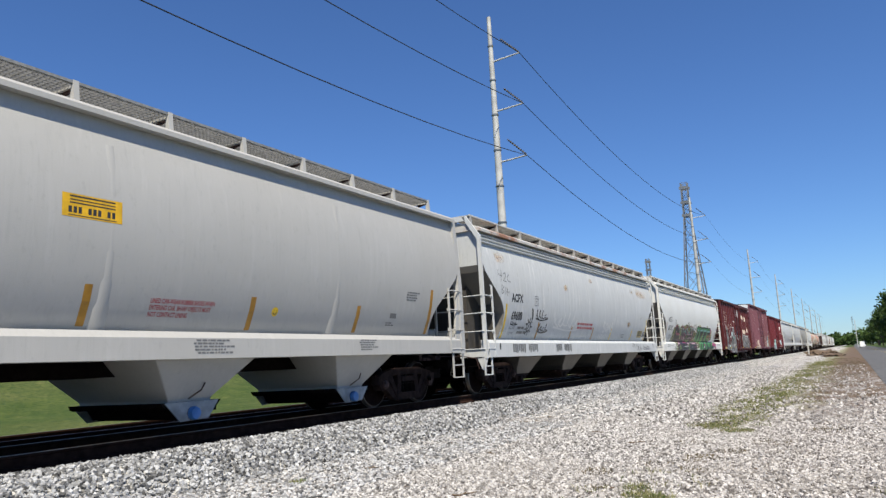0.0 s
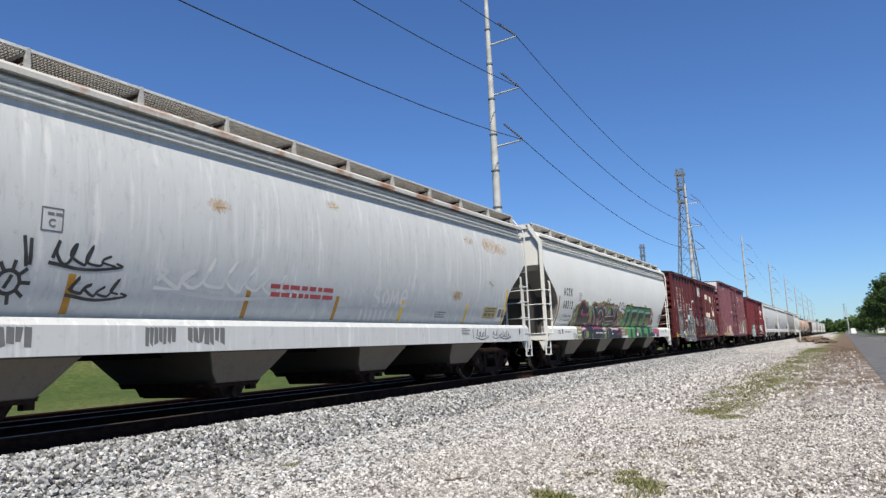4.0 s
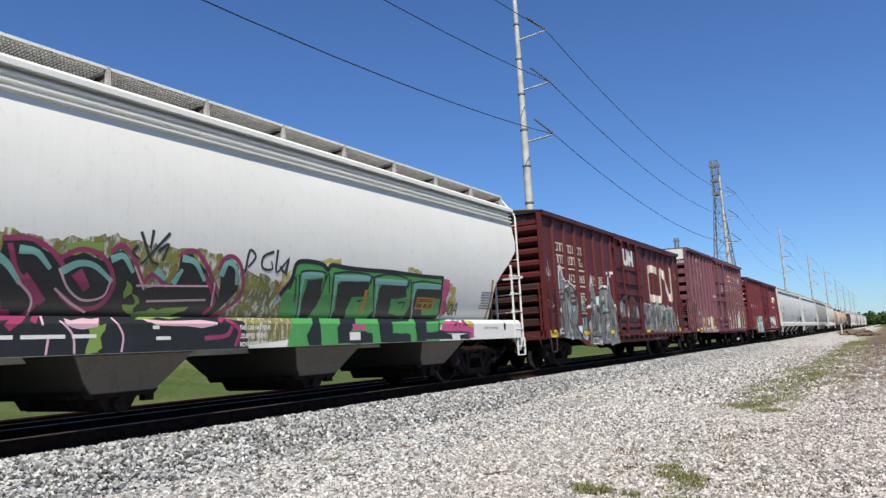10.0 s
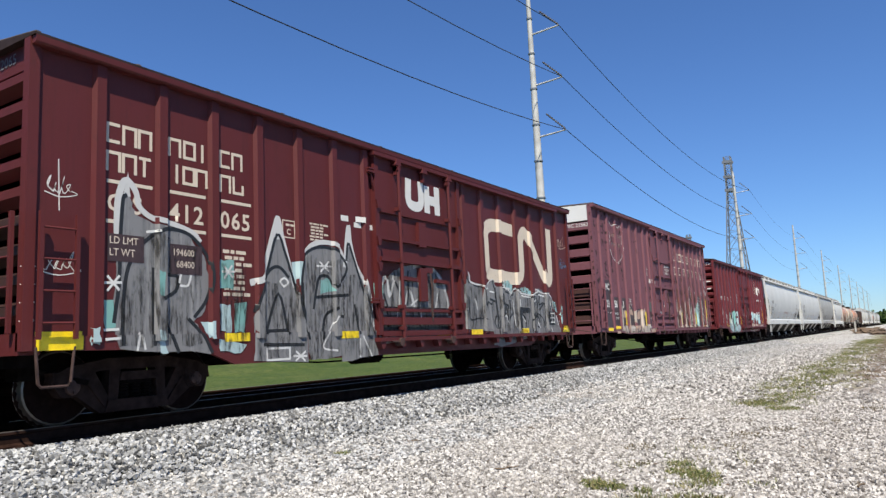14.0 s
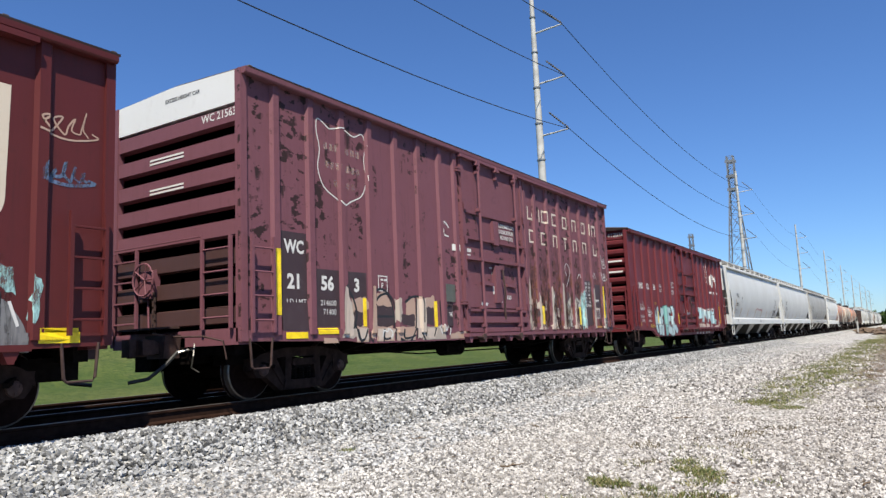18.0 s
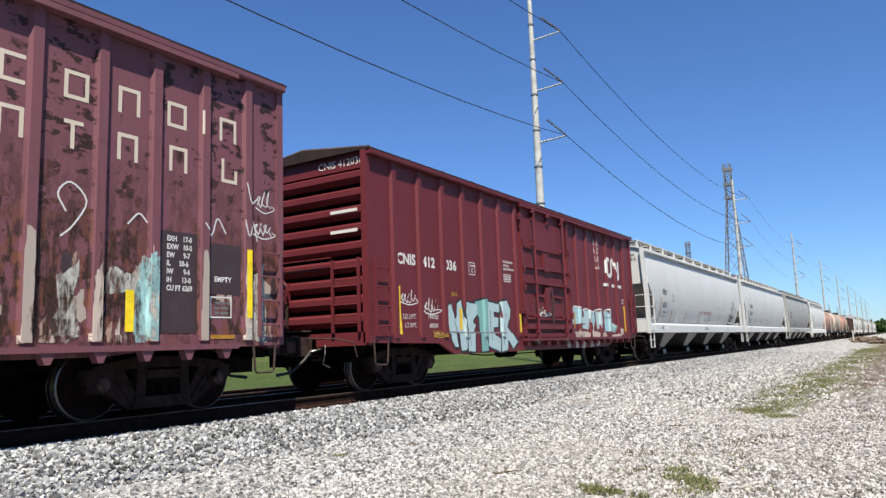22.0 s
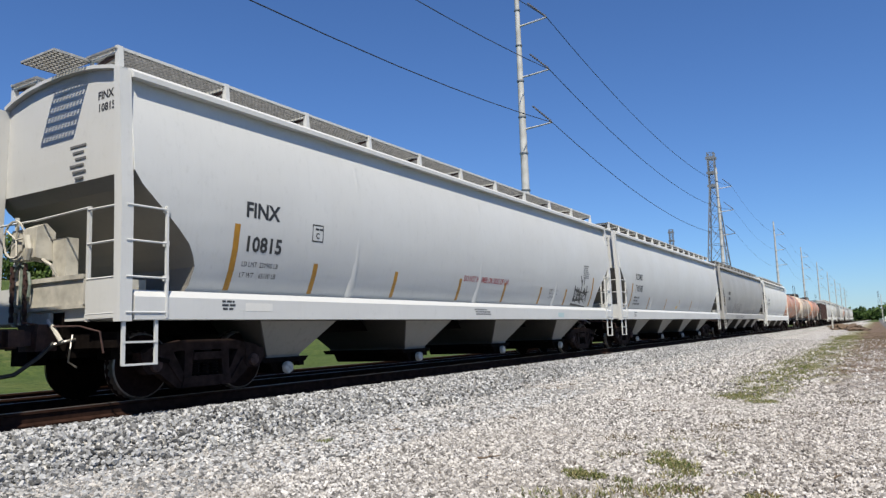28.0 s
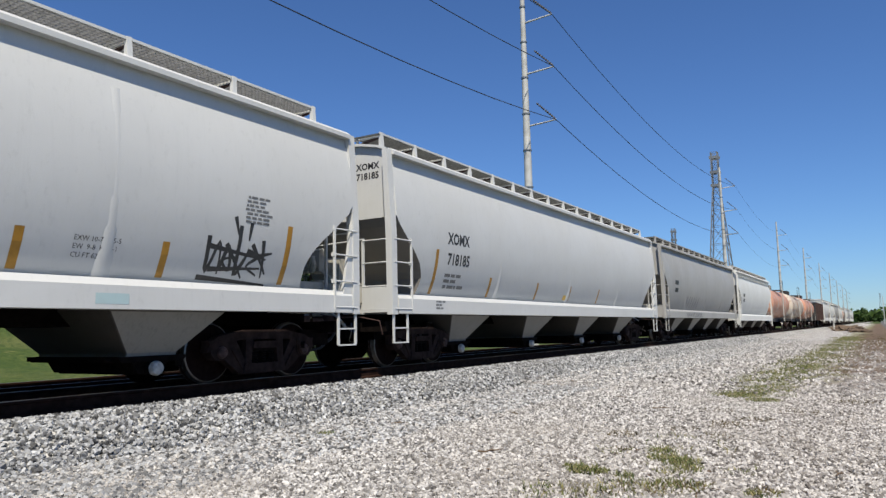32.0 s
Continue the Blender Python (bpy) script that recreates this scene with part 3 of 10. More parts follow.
# ---- tracks ----
RAIL_SEC = [(-0.07, -0.18), (0.07, -0.18), (0.07, -0.165), (0.012, -0.14), (0.012, -0.045), (0.036, -0.035), (0.036, -0.006), (-0.036, -0.006), (-0.036, -0.035), (-0.012, -0.045), (-0.012, -0.14), (-0.07, -0.165)]


def track(x, top, name, label, n_ties):
    t = thing(name, label, "railway track", "railway tracks")
    for s in (-0.753, 0.753):
        bm = bmesh.new()
        prism_y(bm, [(x + s + a, top + b) for a, b in RAIL_SEC], -60, 1200)
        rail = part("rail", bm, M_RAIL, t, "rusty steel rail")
        bm = bmesh.new()
        box(bm, x + s - 0.03, x + s + 0.03, -60, 1200, top - 0.006, top)
        part("rail_head", bm, M_RAILTOP, rail, "polished rail head")
    rnd = random.Random(7)
    shared = []
    for v in range(4):
        bm = bmesh.new()
        box(bm, -1.3, 1.3, -0.115, 0.115, -0.12, 0.0)
        for q in bm.verts:
            q.co += Vector((rnd.uniform(-0.02, 0.02), rnd.uniform(-0.012, 0.012), rnd.uniform(-0.008, 0.004)))
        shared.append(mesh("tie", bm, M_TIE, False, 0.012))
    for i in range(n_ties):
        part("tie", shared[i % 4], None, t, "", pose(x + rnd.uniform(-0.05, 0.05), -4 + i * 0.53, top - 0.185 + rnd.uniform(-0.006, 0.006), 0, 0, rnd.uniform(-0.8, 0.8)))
    bm = bmesh.new()
    for i in range(n_ties):
        for s in (-0.753, 0.753):
            y = -4 + i * 0.53
            box(bm, x + s - 0.17, x + s + 0.17, y - 0.09, y + 0.09, top - 0.186, top - 0.172)
    tagged(part("tie_plate", bm, M_RAIL, t, "rusty plates under the rail"), kind="stuff")
    return t


track(TRACK_X, RAIL_Z, "railway_track", "rusty rails on dark oily timber ties", 130)
track(SECOND_X, RAIL_Z - 0.1, "railway_track", "second track of rusty rails behind the train", 110)


# ---- loose stone, as real geometry near the camera ----
def stones(name, label, count, region, size, mat, height, seed, skew=1.0):
    rng = np.random.default_rng(seed)
    cube = np.array([(a, b, c) for a in (-1, 1) for b in (-1, 1) for c in (-1, 1)], float)
    quads = np.array([(0, 1, 3, 2), (4, 6, 7, 5), (0, 4, 5, 1), (2, 3, 7, 6), (0, 2, 6, 4), (1, 5, 7, 3)])
    x = region[0] + (region[1] - region[0]) * rng.random(count) ** skew
    y = region[2] + (region[3] - region[2]) * rng.random(count) ** 1.35
    keep = x > -2.05 * y - 0.5
    verge = (x > -1.6 + 0.5 * np.sin(y * 0.9) - 0.012 * y) & (y > 17 + 3 * np.sin(x * 3))
    weedy = (abs(x + 2.5 + 0.3 * np.sin(y * 0.7)) < 0.6) & (y > 15)
    keep &= ~(weedy & (rng.random(count) > 0.3)) & ~(verge & (rng.random(count) > 0.06 + 3.0 / y))
    x, y = x[keep], y[keep]
    n = len(x)
    s = size * rng.uniform(0.55, 1.35, n)
    v = cube[None] * (rng.uniform(0.55, 1.0, (n, 1, 3)) * s[:, None, None] / 2) + rng.normal(0, 0.2, (n, 8, 3)) * s[:, None, None] / 2
    q = rng.normal(size=(n, 4))
    q /= np.linalg.norm(q, axis=1, keepdims=True)
    w, a, b, c = q.T
    rot = np.stack([1 - 2 * (b * b + c * c), 2 * (a * b - c * w), 2 * (a * c + b * w), 2 * (a * b + c * w), 1 - 2 * (a * a + c * c), 2 * (b * c - a * w),
                    2 * (a * c - b * w), 2 * (b * c + a * w), 1 - 2 * (a * a + b * b)], -1).reshape(n, 3, 3)
    v = np.einsum("nij,nkj->nki", rot, v)
    z = np.interp(x, *zip(*height)) + s * 0.24
    v += np.stack([x, y, z], -1)[:, None]
    f = (quads[None] + 8 * np.arange(n)[:, None, None]).reshape(-1, 4)
    me = bpy.data.meshes.new(name)
    me.from_pydata(v.reshape(-1, 3).tolist(), [], f.tolist())
    me.materials.append(mat)
    return tagged(new(name, me), label, kind="stuff")


def stone_material(name, lo, hi, tint):
    k = Nodes(name)
    isl = k.put("ShaderNodeNewGeometry").outputs["Random Per Island"]
    col = k.mix(isl, lo, hi)
    east = k.put("ShaderNodeSeparateXYZ", Vector=k.coord.outputs["Object"]).outputs[0]
    dusty = k.ramp(k.math("ADD", east, k.math("MULTIPLY", k.noise(0.5, 5), 3.0)), -3.6, 0.6, 0.0, 0.22)
    col = k.mix(dusty, col, k.mix(isl, (0.162, 0.122, 0.093), (0.5, 0.43, 0.373)))
    col = k.mix(k.ramp(k.noise(0.4, 4), 0.45, 0.7, 0, 0.5), col, tint)
    col = k.mix(k.ramp(k.noise(40, 4), 0.4, 0.7, 0, 0.35), col, lo)
    return k.done(col, 0.85, bump=k.noise(90, 3), strength=0.3, distance=0.005, spec=0.25)


M_STONE = stone_material("loose limestone", (0.061, 0.057, 0.055), (0.68, 0.66, 0.642), (0.35, 0.325, 0.30))
M_STONE_B = stone_material("loose grey ballast", (0.0243, 0.0243, 0.0251), (0.58, 0.585, 0.595), (0.2, 0.2, 0.202))
SLOPE = [(-9.0, 0.49), (-8.25, 0.49), (-7.95, 0.42), (-7.2, 0.08), (-6.0, 0.06), (-3.0, 0.0), (0.9, -0.03)]
stones("ballast_stones", "angular grey ballast stones on the shoulder", 64000, (-8.38, -5.4, 3.0, 62), 0.043, M_STONE_B, SLOPE, 3, 1.5)
stones("gravel_stones", "small pale limestone gravel", 105000, (-7.2, 1.0, 3.2, 17), 0.031, M_STONE, SLOPE, 5)
stones("gravel_stones", "small pale limestone gravel", 26000, (-7.4, 0.6, 15.5, 60), 0.055, M_STONE, SLOPE, 6)


# ---- weeds and grass ----
def blade_material(name, a, b):
    k = Nodes(name)
    isl = k.put("ShaderNodeNewGeometry").outputs["Random Per Island"]
    return k.done(k.mix(isl, a, b), 0.7, spec=0.2)


M_WEED = blade_material("weed blades", (0.057, 0.093, 0.0243), (0.251, 0.219, 0.105))

M_DRY = blade_material("dry brown grass", (0.057, 0.0446, 0.0203), (0.162, 0.121, 0.061))


def blades(name, label, spots, h, seed, mat):
    """Tufts of thin blades: spots of (x, y, radius, count)."""
    rng = np.random.default_rng(seed)
    vs, fs = [], []
    for x, y, r, n in spots:
        for i in range(n):
            a, d = rng.uniform(0, 6.28), r * rng.random() ** 0.6
            px, py = x + d * math.cos(a), y + d * math.sin(a)
            pz = float(np.interp(px, *zip(*SLOPE))) - 0.005
            lean, w, hh = rng.normal(0, 0.45, 2) * h, 0.004 + 0.004 * rng.random(), h * rng.uniform(0.35, 1.0)
            t = rng.uniform(0, 3.14)
            dx, dy = w * math.cos(t), w * math.sin(t)
            k = len(vs)
            vs += [(px - dx, py - dy, pz), (px + dx, py + dy, pz), (px + dx * 0.8 + lean[0] * 0.4, py + dy * 0.8 + lean[1] * 0.4, pz + hh * 0.65), (px - dx * 0.8 + lean[0] * 0.4, py - dy * 0.8 + lean[1] * 0.4, pz + hh * 0.65), (px + lean[0], py + lean[1], pz + hh)]
            fs += [(k, k + 1, k + 2, k + 3), (k + 3, k + 2, k + 4)]
    me = bpy.data.meshes.new(name)
    me.from_pydata(vs, [], fs)
    me.materials.append(mat)
    return tagged(new(name, me), label, kind="stuff")


rng0 = random.Random(4)
blades("weed_tufts", "green and straw weeds growing out of the gravel",
       [(-1.98, 14.2, 0.32, 620), (-2.4, 14.9, 0.4, 420), (-2.1, 16.4, 0.45, 420), (-2.64, 6.8, 0.17, 420), (-2.79, 6.93, 0.12, 160), (-2.5, 6.8, 0.12, 160), (-2.1, 7.78, 0.2, 420), (-1.91, 7.61, 0.2, 360), (-2.26, 8.2, 0.16, 220), (-1.77, 7.35, 0.15, 160), (-1.86, 7.13, 0.2, 160), (-2.23, 6.74, 0.1, 120), (-1, 6.48, 0.14, 120),
        (-2.81, 5.87, 0.3, 60), (-2.5, 6.01, 0.32, 80), (-2.22, 6.08, 0.32, 90), (-1.98, 6.23, 0.32, 90), (-1.73, 6.39, 0.3, 120), (-1.63, 6.58, 0.22, 110), (-1.87, 6.57, 0.25, 80), (-2.61, 5.77, 0.3, 60), (-2.19, 6.44, 0.2, 60),
        (-2.35, 9.3, 0.25, 40), (0.3, 8.7, 0.3, 60), (-1.3, 7.4, 0.22, 40), (-2.75, 8.0, 0.2, 40), (-6.35, 7.35, 0.13, 90), (-2.8, 15.4, 0.35, 120), (-1.6, 16.2, 0.35, 70), (-1.95, 18.0, 0.4, 150)]
       + [(-2.4 + rng0.gauss(0, 0.45), 15.0 + 60 * rng0.random() ** 1.2, 0.15 + 0.4 * rng0.random(), 62) for _ in range(460)]
       + [(-2.2 + rng0.gauss(0, 0.35), 8.0 + rng0.gauss(0, 0.7), 0.25, 12) for _ in range(14)], 0.08, 11, M_WEED)
blades("dry_grass", "dry straw grass along the road's edge",
       [(-3.04, 9.13, 0.2, 70), (-2.63, 8.14, 0.15, 50), (-2, 10.43, 0.25, 80), (-1.86, 10.66, 0.2, 60), (-1.72, 6.35, 0.3, 120), (-1.64, 6.62, 0.2, 90), (-2.31, 6.04, 0.3, 70), (-1, 6.61, 0.15, 90), (-1.96, 6.34, 0.3, 70), (-2.69, 15.23, 0.3, 60),
        (-2.05, 10.8, 0.22, 130), (-1.7, 11.4, 0.28, 120), (-2.98, 9.3, 0.2, 110), (-2.5, 10.0, 0.3, 60), (-1.9, 9.6, 0.3, 60), (-1.2, 12.5, 0.35, 90), (-0.6, 14.5, 0.4, 110), (-2.4, 12.4, 0.3, 70)] + [(-0.7 + rng0.gauss(0, 0.7), 20 + 70 * rng0.random(), 0.5, 45) for _ in range(170)], 0.07, 12, M_DRY)


# ---- dead twigs and leaves lying on the gravel ----
def twig(x, y, length, turn, seed):
    rnd = random.Random(seed)
    t = thing("twig", "short dead brown twig lying on the gravel", "twig", "twigs on the gravel", pose(x, y, float(np.interp(x, *zip(*SLOPE))) + 0.03, 0, 0, turn))
    pts = [(length * (i / 4 - 0.5), rnd.uniform(-0.03, 0.03) * length * 2, rnd.uniform(0.0, 0.012)) for i in range(5)]
    bm = bmesh.new()
    tube(bm, pts, 0.011, 5, 0.005)
    part("stem", bm, M_HEAP, t)
    bm = bmesh.new()
    tube(bm, [pts[2], (pts[2][0] + length * 0.16, pts[2][1] + length * 0.14, 0.015), (pts[2][0] + length * 0.3, pts[2][1] + length * 0.18, 0.02)], 0.006, 5, 0.003)
    part("side_shoot", bm, M_HEAP, t)


M_HEAP = plain("dead brush", (0.121, 0.081, 0.0486), 0.9, 0, 0.6, 1.5)
for i, (x, y, n, a) in enumerate(((-6.58, 15.5, 0.5, 12), (-6.62, 16.6, 0.45, 8), (-3.9, 7.25, 0.3, 60), (-5.1, 10.4, 0.25, 130), (-3.3, 12.2, 0.3, 20), (-0.5, 7.6, 0.22, 80), (-4.4, 13.6, 0.28, 160), (-6.1, 8.6, 0.2, 40))):
    twig(x, y, n, a, i)
rngl = np.random.default_rng(77)
lv, lf = [], []
for c in range(420):
    px, py = rngl.uniform(-6.8, 0.8), 6.0 + 16 * rngl.random() ** 1.3
    a, r = rngl.uniform(0, 6.28), rngl.uniform(0.014, 0.035)
    pz = float(np.interp(px, *zip(*SLOPE))) + 0.028
    u = np.array((math.cos(a), math.sin(a), rngl.uniform(-0.3, 0.3))) * r
    w = np.array((-math.sin(a), math.cos(a), rngl.uniform(-0.3, 0.5))) * r * 0.5
    k = len(lv)
    lv += [tuple(np.array((px, py, pz)) + q) for q in (-u, w + (0, 0, 0.006), u, -w + (0, 0, 0.006))]
    lf.append((k, k + 1, k + 2, k + 3))
me = bpy.data.meshes.new("dead_leaves")
me.from_pydata(lv, [], lf)
me.materials.append(blade_material("dead leaves", (0.0284, 0.0178, 0.0113), (0.121, 0.073, 0.0405)))
tagged(new("dead_leaves", me), "small curled brown leaves scattered on the gravel", kind="stuff")


# ---- brush heap far along the gravel ----
def heap(x, y, sx, sy, h, seed):
    bm = bmesh.new()
    bmesh.ops.create_icosphere(bm, subdivisions=4, radius=1)
    for v in bm.verts:
        f = 1 + 0.45 * noise.noise(v.co * 2.5 + Vector((seed, 0, 0))) + 0.25 * noise.noise(v.co * 7)
        v.co = Vector((v.co.x * sx * f, v.co.y * sy * f, v.co.z * h * f))
    ob = tagged(new("brush_heap", mesh("brush_heap", bm, M_HEAP)), "low heap of brown brush and soil on the gravel", "brush heap", kind="stuff")
    ob.matrix_basis = pose(x, y, 0)


heap(-4.0, 128, 2.0, 9, 0.7, 1), heap(-6.2, 150, 2.4, 8, 0.6, 2), heap(-2.4, 110, 1.2, 6, 0.35, 3)


# ---- poles and wires ----
POLE_X, POLE_STEP, POLE_Y = -20.0, 74.2, 44.6
ARM_Z = (22.95, 19.2, 15.45)


def make_pole():
    p = thing("utility_pole", "tall pale steel power pole with three side arms", "power pole", "power line poles")
    bm = bmesh.new()
    tube(bm, [(0, 0, -0.5), (0, 0, 9), (0, 0, 14.2)], 0.32, 14, 0.25)
    part("lower_shaft", bm, M_POLE, p, "grey galvanized lower shaft", smooth=True)
    bm = bmesh.new()
    tube(bm, [(0, 0, 14.0), (0, 0, 20), (0, 0, 26.3)], 0.255, 14, 0.15)
    part("upper_shaft", bm, M_POLE, p, smooth=True)
    for i in range(6):
        bm = bmesh.new()
        z = 11 + i * 2.6
        tube(bm, [(0, 0, z), (0, 0, z + 0.1)], 0.325 - 0.022 * i, 12)
        part("collar", bm, M_LATTICE, p, smooth=True)
    for z in ARM_Z:
        bm = bmesh.new()
        tube(bm, [(0.1, 0, z - 0.1), (1.2, 0, z - 0.04), (2.2, 0, z + 0.03)], 0.07, 8, 0.05)
        part("arm", bm, M_POLE, p, "steel side arm", smooth=True)
        bm = bmesh.new()
        tube(bm, [(2.15, 0, z + 0.1), (1.75, 0, z + 0.5), (1.3, 0, z + 0.95), (0.8, 0, z + 1.45)], 0.04, 8)
        for k in range(9):
            c = Vector((2.05, 0, z + 0.2)).lerp(Vector((0.9, 0, z + 1.35)), k / 8)
            tube(bm, [c - Vector((0.02, 0, -0.02)), c + Vector((0.02, 0, -0.02))], 0.075, 8)
        part("insulator", bm, M_WIRE, p, "dark polymer insulator")
    return p


pole = make_pole()
pole.matrix_basis = pose(POLE_X, POLE_Y, 0)
for k in (-1, 1, 2, 3, 4, 5, 6, 7, 8):
    copy_thing(pole, pose(POLE_X, POLE_Y + POLE_STEP * k, 0, 0, 0, random.Random(k).uniform(-2, 2)))
for z in ARM_Z:
    line = thing("power_line", "thin dark overhead power line", "power line", "overhead wires")
    for k in range(-1, 8):
        bm = bmesh.new()
        y0 = POLE_Y + POLE_STEP * k
        pts = [(POLE_X + 2.2, y0 + POLE_STEP * i / 16, z + 0.02 - 2.4 * (1 - (2 * i / 16 - 1) ** 2)) for i in range(17)]
        tube(bm, pts, 0.026 if k < 1 else 0.013, 5)
        part("wire_span", bm, M_WIRE, line)


# ---- lattice towers ----
def lattice(x, y, h, base, label):
    t = thing("lattice_tower", label, "pylon", "lattice towers", pose(x, y, 0))
    def half(z):
        return base / 2 * (1 - z / (h * 0.8)) + 0.62 if z < h * 0.8 else 0.62
    zs = [0, h * 0.2, h * 0.36, h * 0.48, h * 0.58, h * 0.67, h * 0.74, h * 0.8, h * 0.84, h * 0.88, h * 0.92, h * 0.96, h]
    for sx in (-1, 1):
        for sy in (-1, 1):
            for a, b in zip(zs, zs[1:]):
                bm = bmesh.new()
                beam(bm, (sx * half(a), sy * half(a), a), (sx * half(b), sy * half(b), b), 0.2, 0.2)
                part("leg", bm, M_LATTICE, t)
    for a, b in zip(zs, zs[1:]):
        runs = []
        for s in (-1, 1):
            for p, q in ((-1, 1), (1, -1)):
                runs.append(((p * half(a), s * half(a), a), (q * half(b), s * half(b), b)))
                runs.append(((s * half(a), p * half(a), a), (s * half(b), q * half(b), b)))
            runs.append(((-half(b), s * half(b), b), (half(b), s * half(b), b)))
            runs.append(((s * half(b), -half(b), b), (s * half(b), half(b), b)))
        for p, q in runs:
            bm = bmesh.new()
            beam(bm, p, q, 0.07, 0.07)
            part("brace", bm, M_LATTICE, t)
    for z in (0.81, 0.885, 0.97):
        for s in (-1, 1):
            bm = bmesh.new()
            beam(bm, (-0.95, s * 0.66, h * z), (0.95, s * 0.66, h * z), 0.16, 0.55)
            part("cross_beam", bm, M_LATTICE, t)
    return t


tower = lattice(-26.0, 150.0, 36.0, 4.4, "tall grey steel lattice pylon behind the track")
copy_thing(tower, pose(-61.0, 262.0, 0))
copy_thing(tower, pose(3.5, 1050.0, 0))


# ---- trees ----
def leaf_material(name, a, b):
    k = Nodes(name)
    isl = k.put("ShaderNodeNewGeometry").outputs["Random Per Island"]
    col = k.mix(isl, a, b)
    k.b.inputs["Transmission Weight"].default_value = 0.0
    return k.done(col, 0.6, spec=0.25)


M_LEAF, M_LEAF2 = leaf_material("oak leaves", (0.0178, 0.0405, 0.0081), (0.061, 0.105, 0.0203)), leaf_material("sunny leaves", (0.0284, 0.061, 0.0097), (0.089, 0.130, 0.0284))
M_BARK = plain("bark", (0.073, 0.053, 0.0365), 0.9, 0, 0.4, 4)


def make_tree(h, spread, seed, leaves, size, mat):
    t = thing("tree", "broad leafy green tree beside the road", "tree", "trees")
    rnd = random.Random(seed)
    bm = bmesh.new()
    tube(bm, [(0, 0, -0.2), (0.1, 0, h * 0.2), (0, 0.15, h * 0.42)], 0.035 * h, 9, 0.02 * h)
    clumps = []
    for i in range(9):
        a, r = i * 2.4 + rnd.random(), spread * rnd.uniform(0.35, 0.8)
        tip = (r * math.cos(a), r * math.sin(a), h * rnd.uniform(0.45, 0.88))
        tube(bm, [(0, 0.1, h * 0.3), (tip[0] * 0.45, tip[1] * 0.45, h * 0.3 + (tip[2] - h * 0.3) * 0.6), tip], 0.013 * h, 6, 0.004 * h)
        clumps.append((tip, spread * rnd.uniform(0.28, 0.45)))
    part("trunk", bm, M_BARK, t, "brown trunk with limbs", smooth=True)
    for i in range(16):
        a, r = rnd.uniform(0, 6.28), spread * rnd.random() ** 0.5
        z = h * (0.33 + 0.6 * (1 - (r / spread) ** 2) ** 0.5 * rnd.uniform(0.5, 1))
        clumps.append(((r * math.cos(a), r * math.sin(a), z), spread * rnd.uniform(0.2, 0.38)))
    rng = np.random.default_rng(seed)
    pick = rng.integers(0, len(clumps), leaves)
    cen, rad = np.array([c for c, _ in clumps])[pick], np.array([r for _, r in clumps])[pick]
    d = rng.normal(size=(leaves, 3))
    d /= np.linalg.norm(d, axis=1, keepdims=True)
    p = cen + d * (rad * rng.random(leaves) ** 0.4)[:, None] * (1, 1, 0.75)
    u = rng.normal(size=(leaves, 3))
    u /= np.linalg.norm(u, axis=1, keepdims=True)
    w = np.cross(u, d)
    w /= np.linalg.norm(w, axis=1, keepdims=True) + 1e-9
    s = (size * rng.uniform(0.6, 1.3, leaves))[:, None]
    v = np.stack([p - u * s, p + w * s * 0.5, p + u * s, p - w * s * 0.5], 1).reshape(-1, 3)
    me = bpy.data.meshes.new("crown")
    me.from_pydata(v.tolist(), [], np.arange(leaves * 4).reshape(-1, 4).tolist())
    me.materials.append(mat)
    part("crown", me, None, t, "uneven crown of small green leaves")
    return t


tree_a, tree_b, tree_c = make_tree(13, 6.2, 21, 7000, 0.34, M_LEAF), make_tree(11, 5.4, 22, 6000, 0.32, M_LEAF2), make_tree(9, 4.5, 23, 5000, 0.32, M_LEAF)
tree_a.matrix_basis, tree_b.matrix_basis, tree_c.matrix_basis = pose(11.4, 172, 0), pose(12.0, 198, 0, 0, 0, 60), pose(-88, 62, 3.8)
rnd1 = random.Random(9)
for i, (x, y) in enumerate(((12, 222), (11.5, 246), (12.5, 268), (11.5, 300), (12.5, 335), (12, 375), (12, 420), (13, 480), (12, 560), (12.5, 650), (17, 146))):
    copy_thing((tree_a, tree_b, tree_c)[i % 3 if i < 6 else 1], pose(x, y, 0, 0, 0, rnd1.uniform(0, 360)))
for i in range(52):
    y = -40 + i * 7.5 + rnd1.uniform(-3, 3)
    copy_thing((tree_a, tree_b, tree_c)[(i * 7) % 3], pose(-92 + rnd1.uniform(-7, 7), y, 3.6, 0, 0, rnd1.uniform(0, 360)))


def woods(x0, x1, y, h, n, seed, name_label):
    rng = np.random.default_rng(seed)
    vs, fs = [], []
    for i in range(n):
        px, top = rng.uniform(x0, x1), h * rng.uniform(0.75, 1.15)
        m = 90
        d = rng.normal(size=(m, 3))
        d /= np.linalg.norm(d, axis=1, keepdims=True)
        c = np.array((px, y + rng.uniform(-25, 25), top * 0.55)) + d * (h * 0.55, h * 0.55, top * 0.5) * (rng.random((m, 1)) ** 0.4)
        for j in range(m):
            u, w = rng.normal(size=3), rng.normal(size=3)
            k = len(vs)
            for a in (-u, w, u, -w):
                vs.append(tuple(c[j] + a * 0.9))
            fs.append((k, k + 1, k + 2, k + 3))
    me = bpy.data.meshes.new("far_woods")
    me.from_pydata(vs, [], fs)
    me.materials.append(M_LEAF)
    tagged(new("far_woods", me), name_label, kind="stuff")


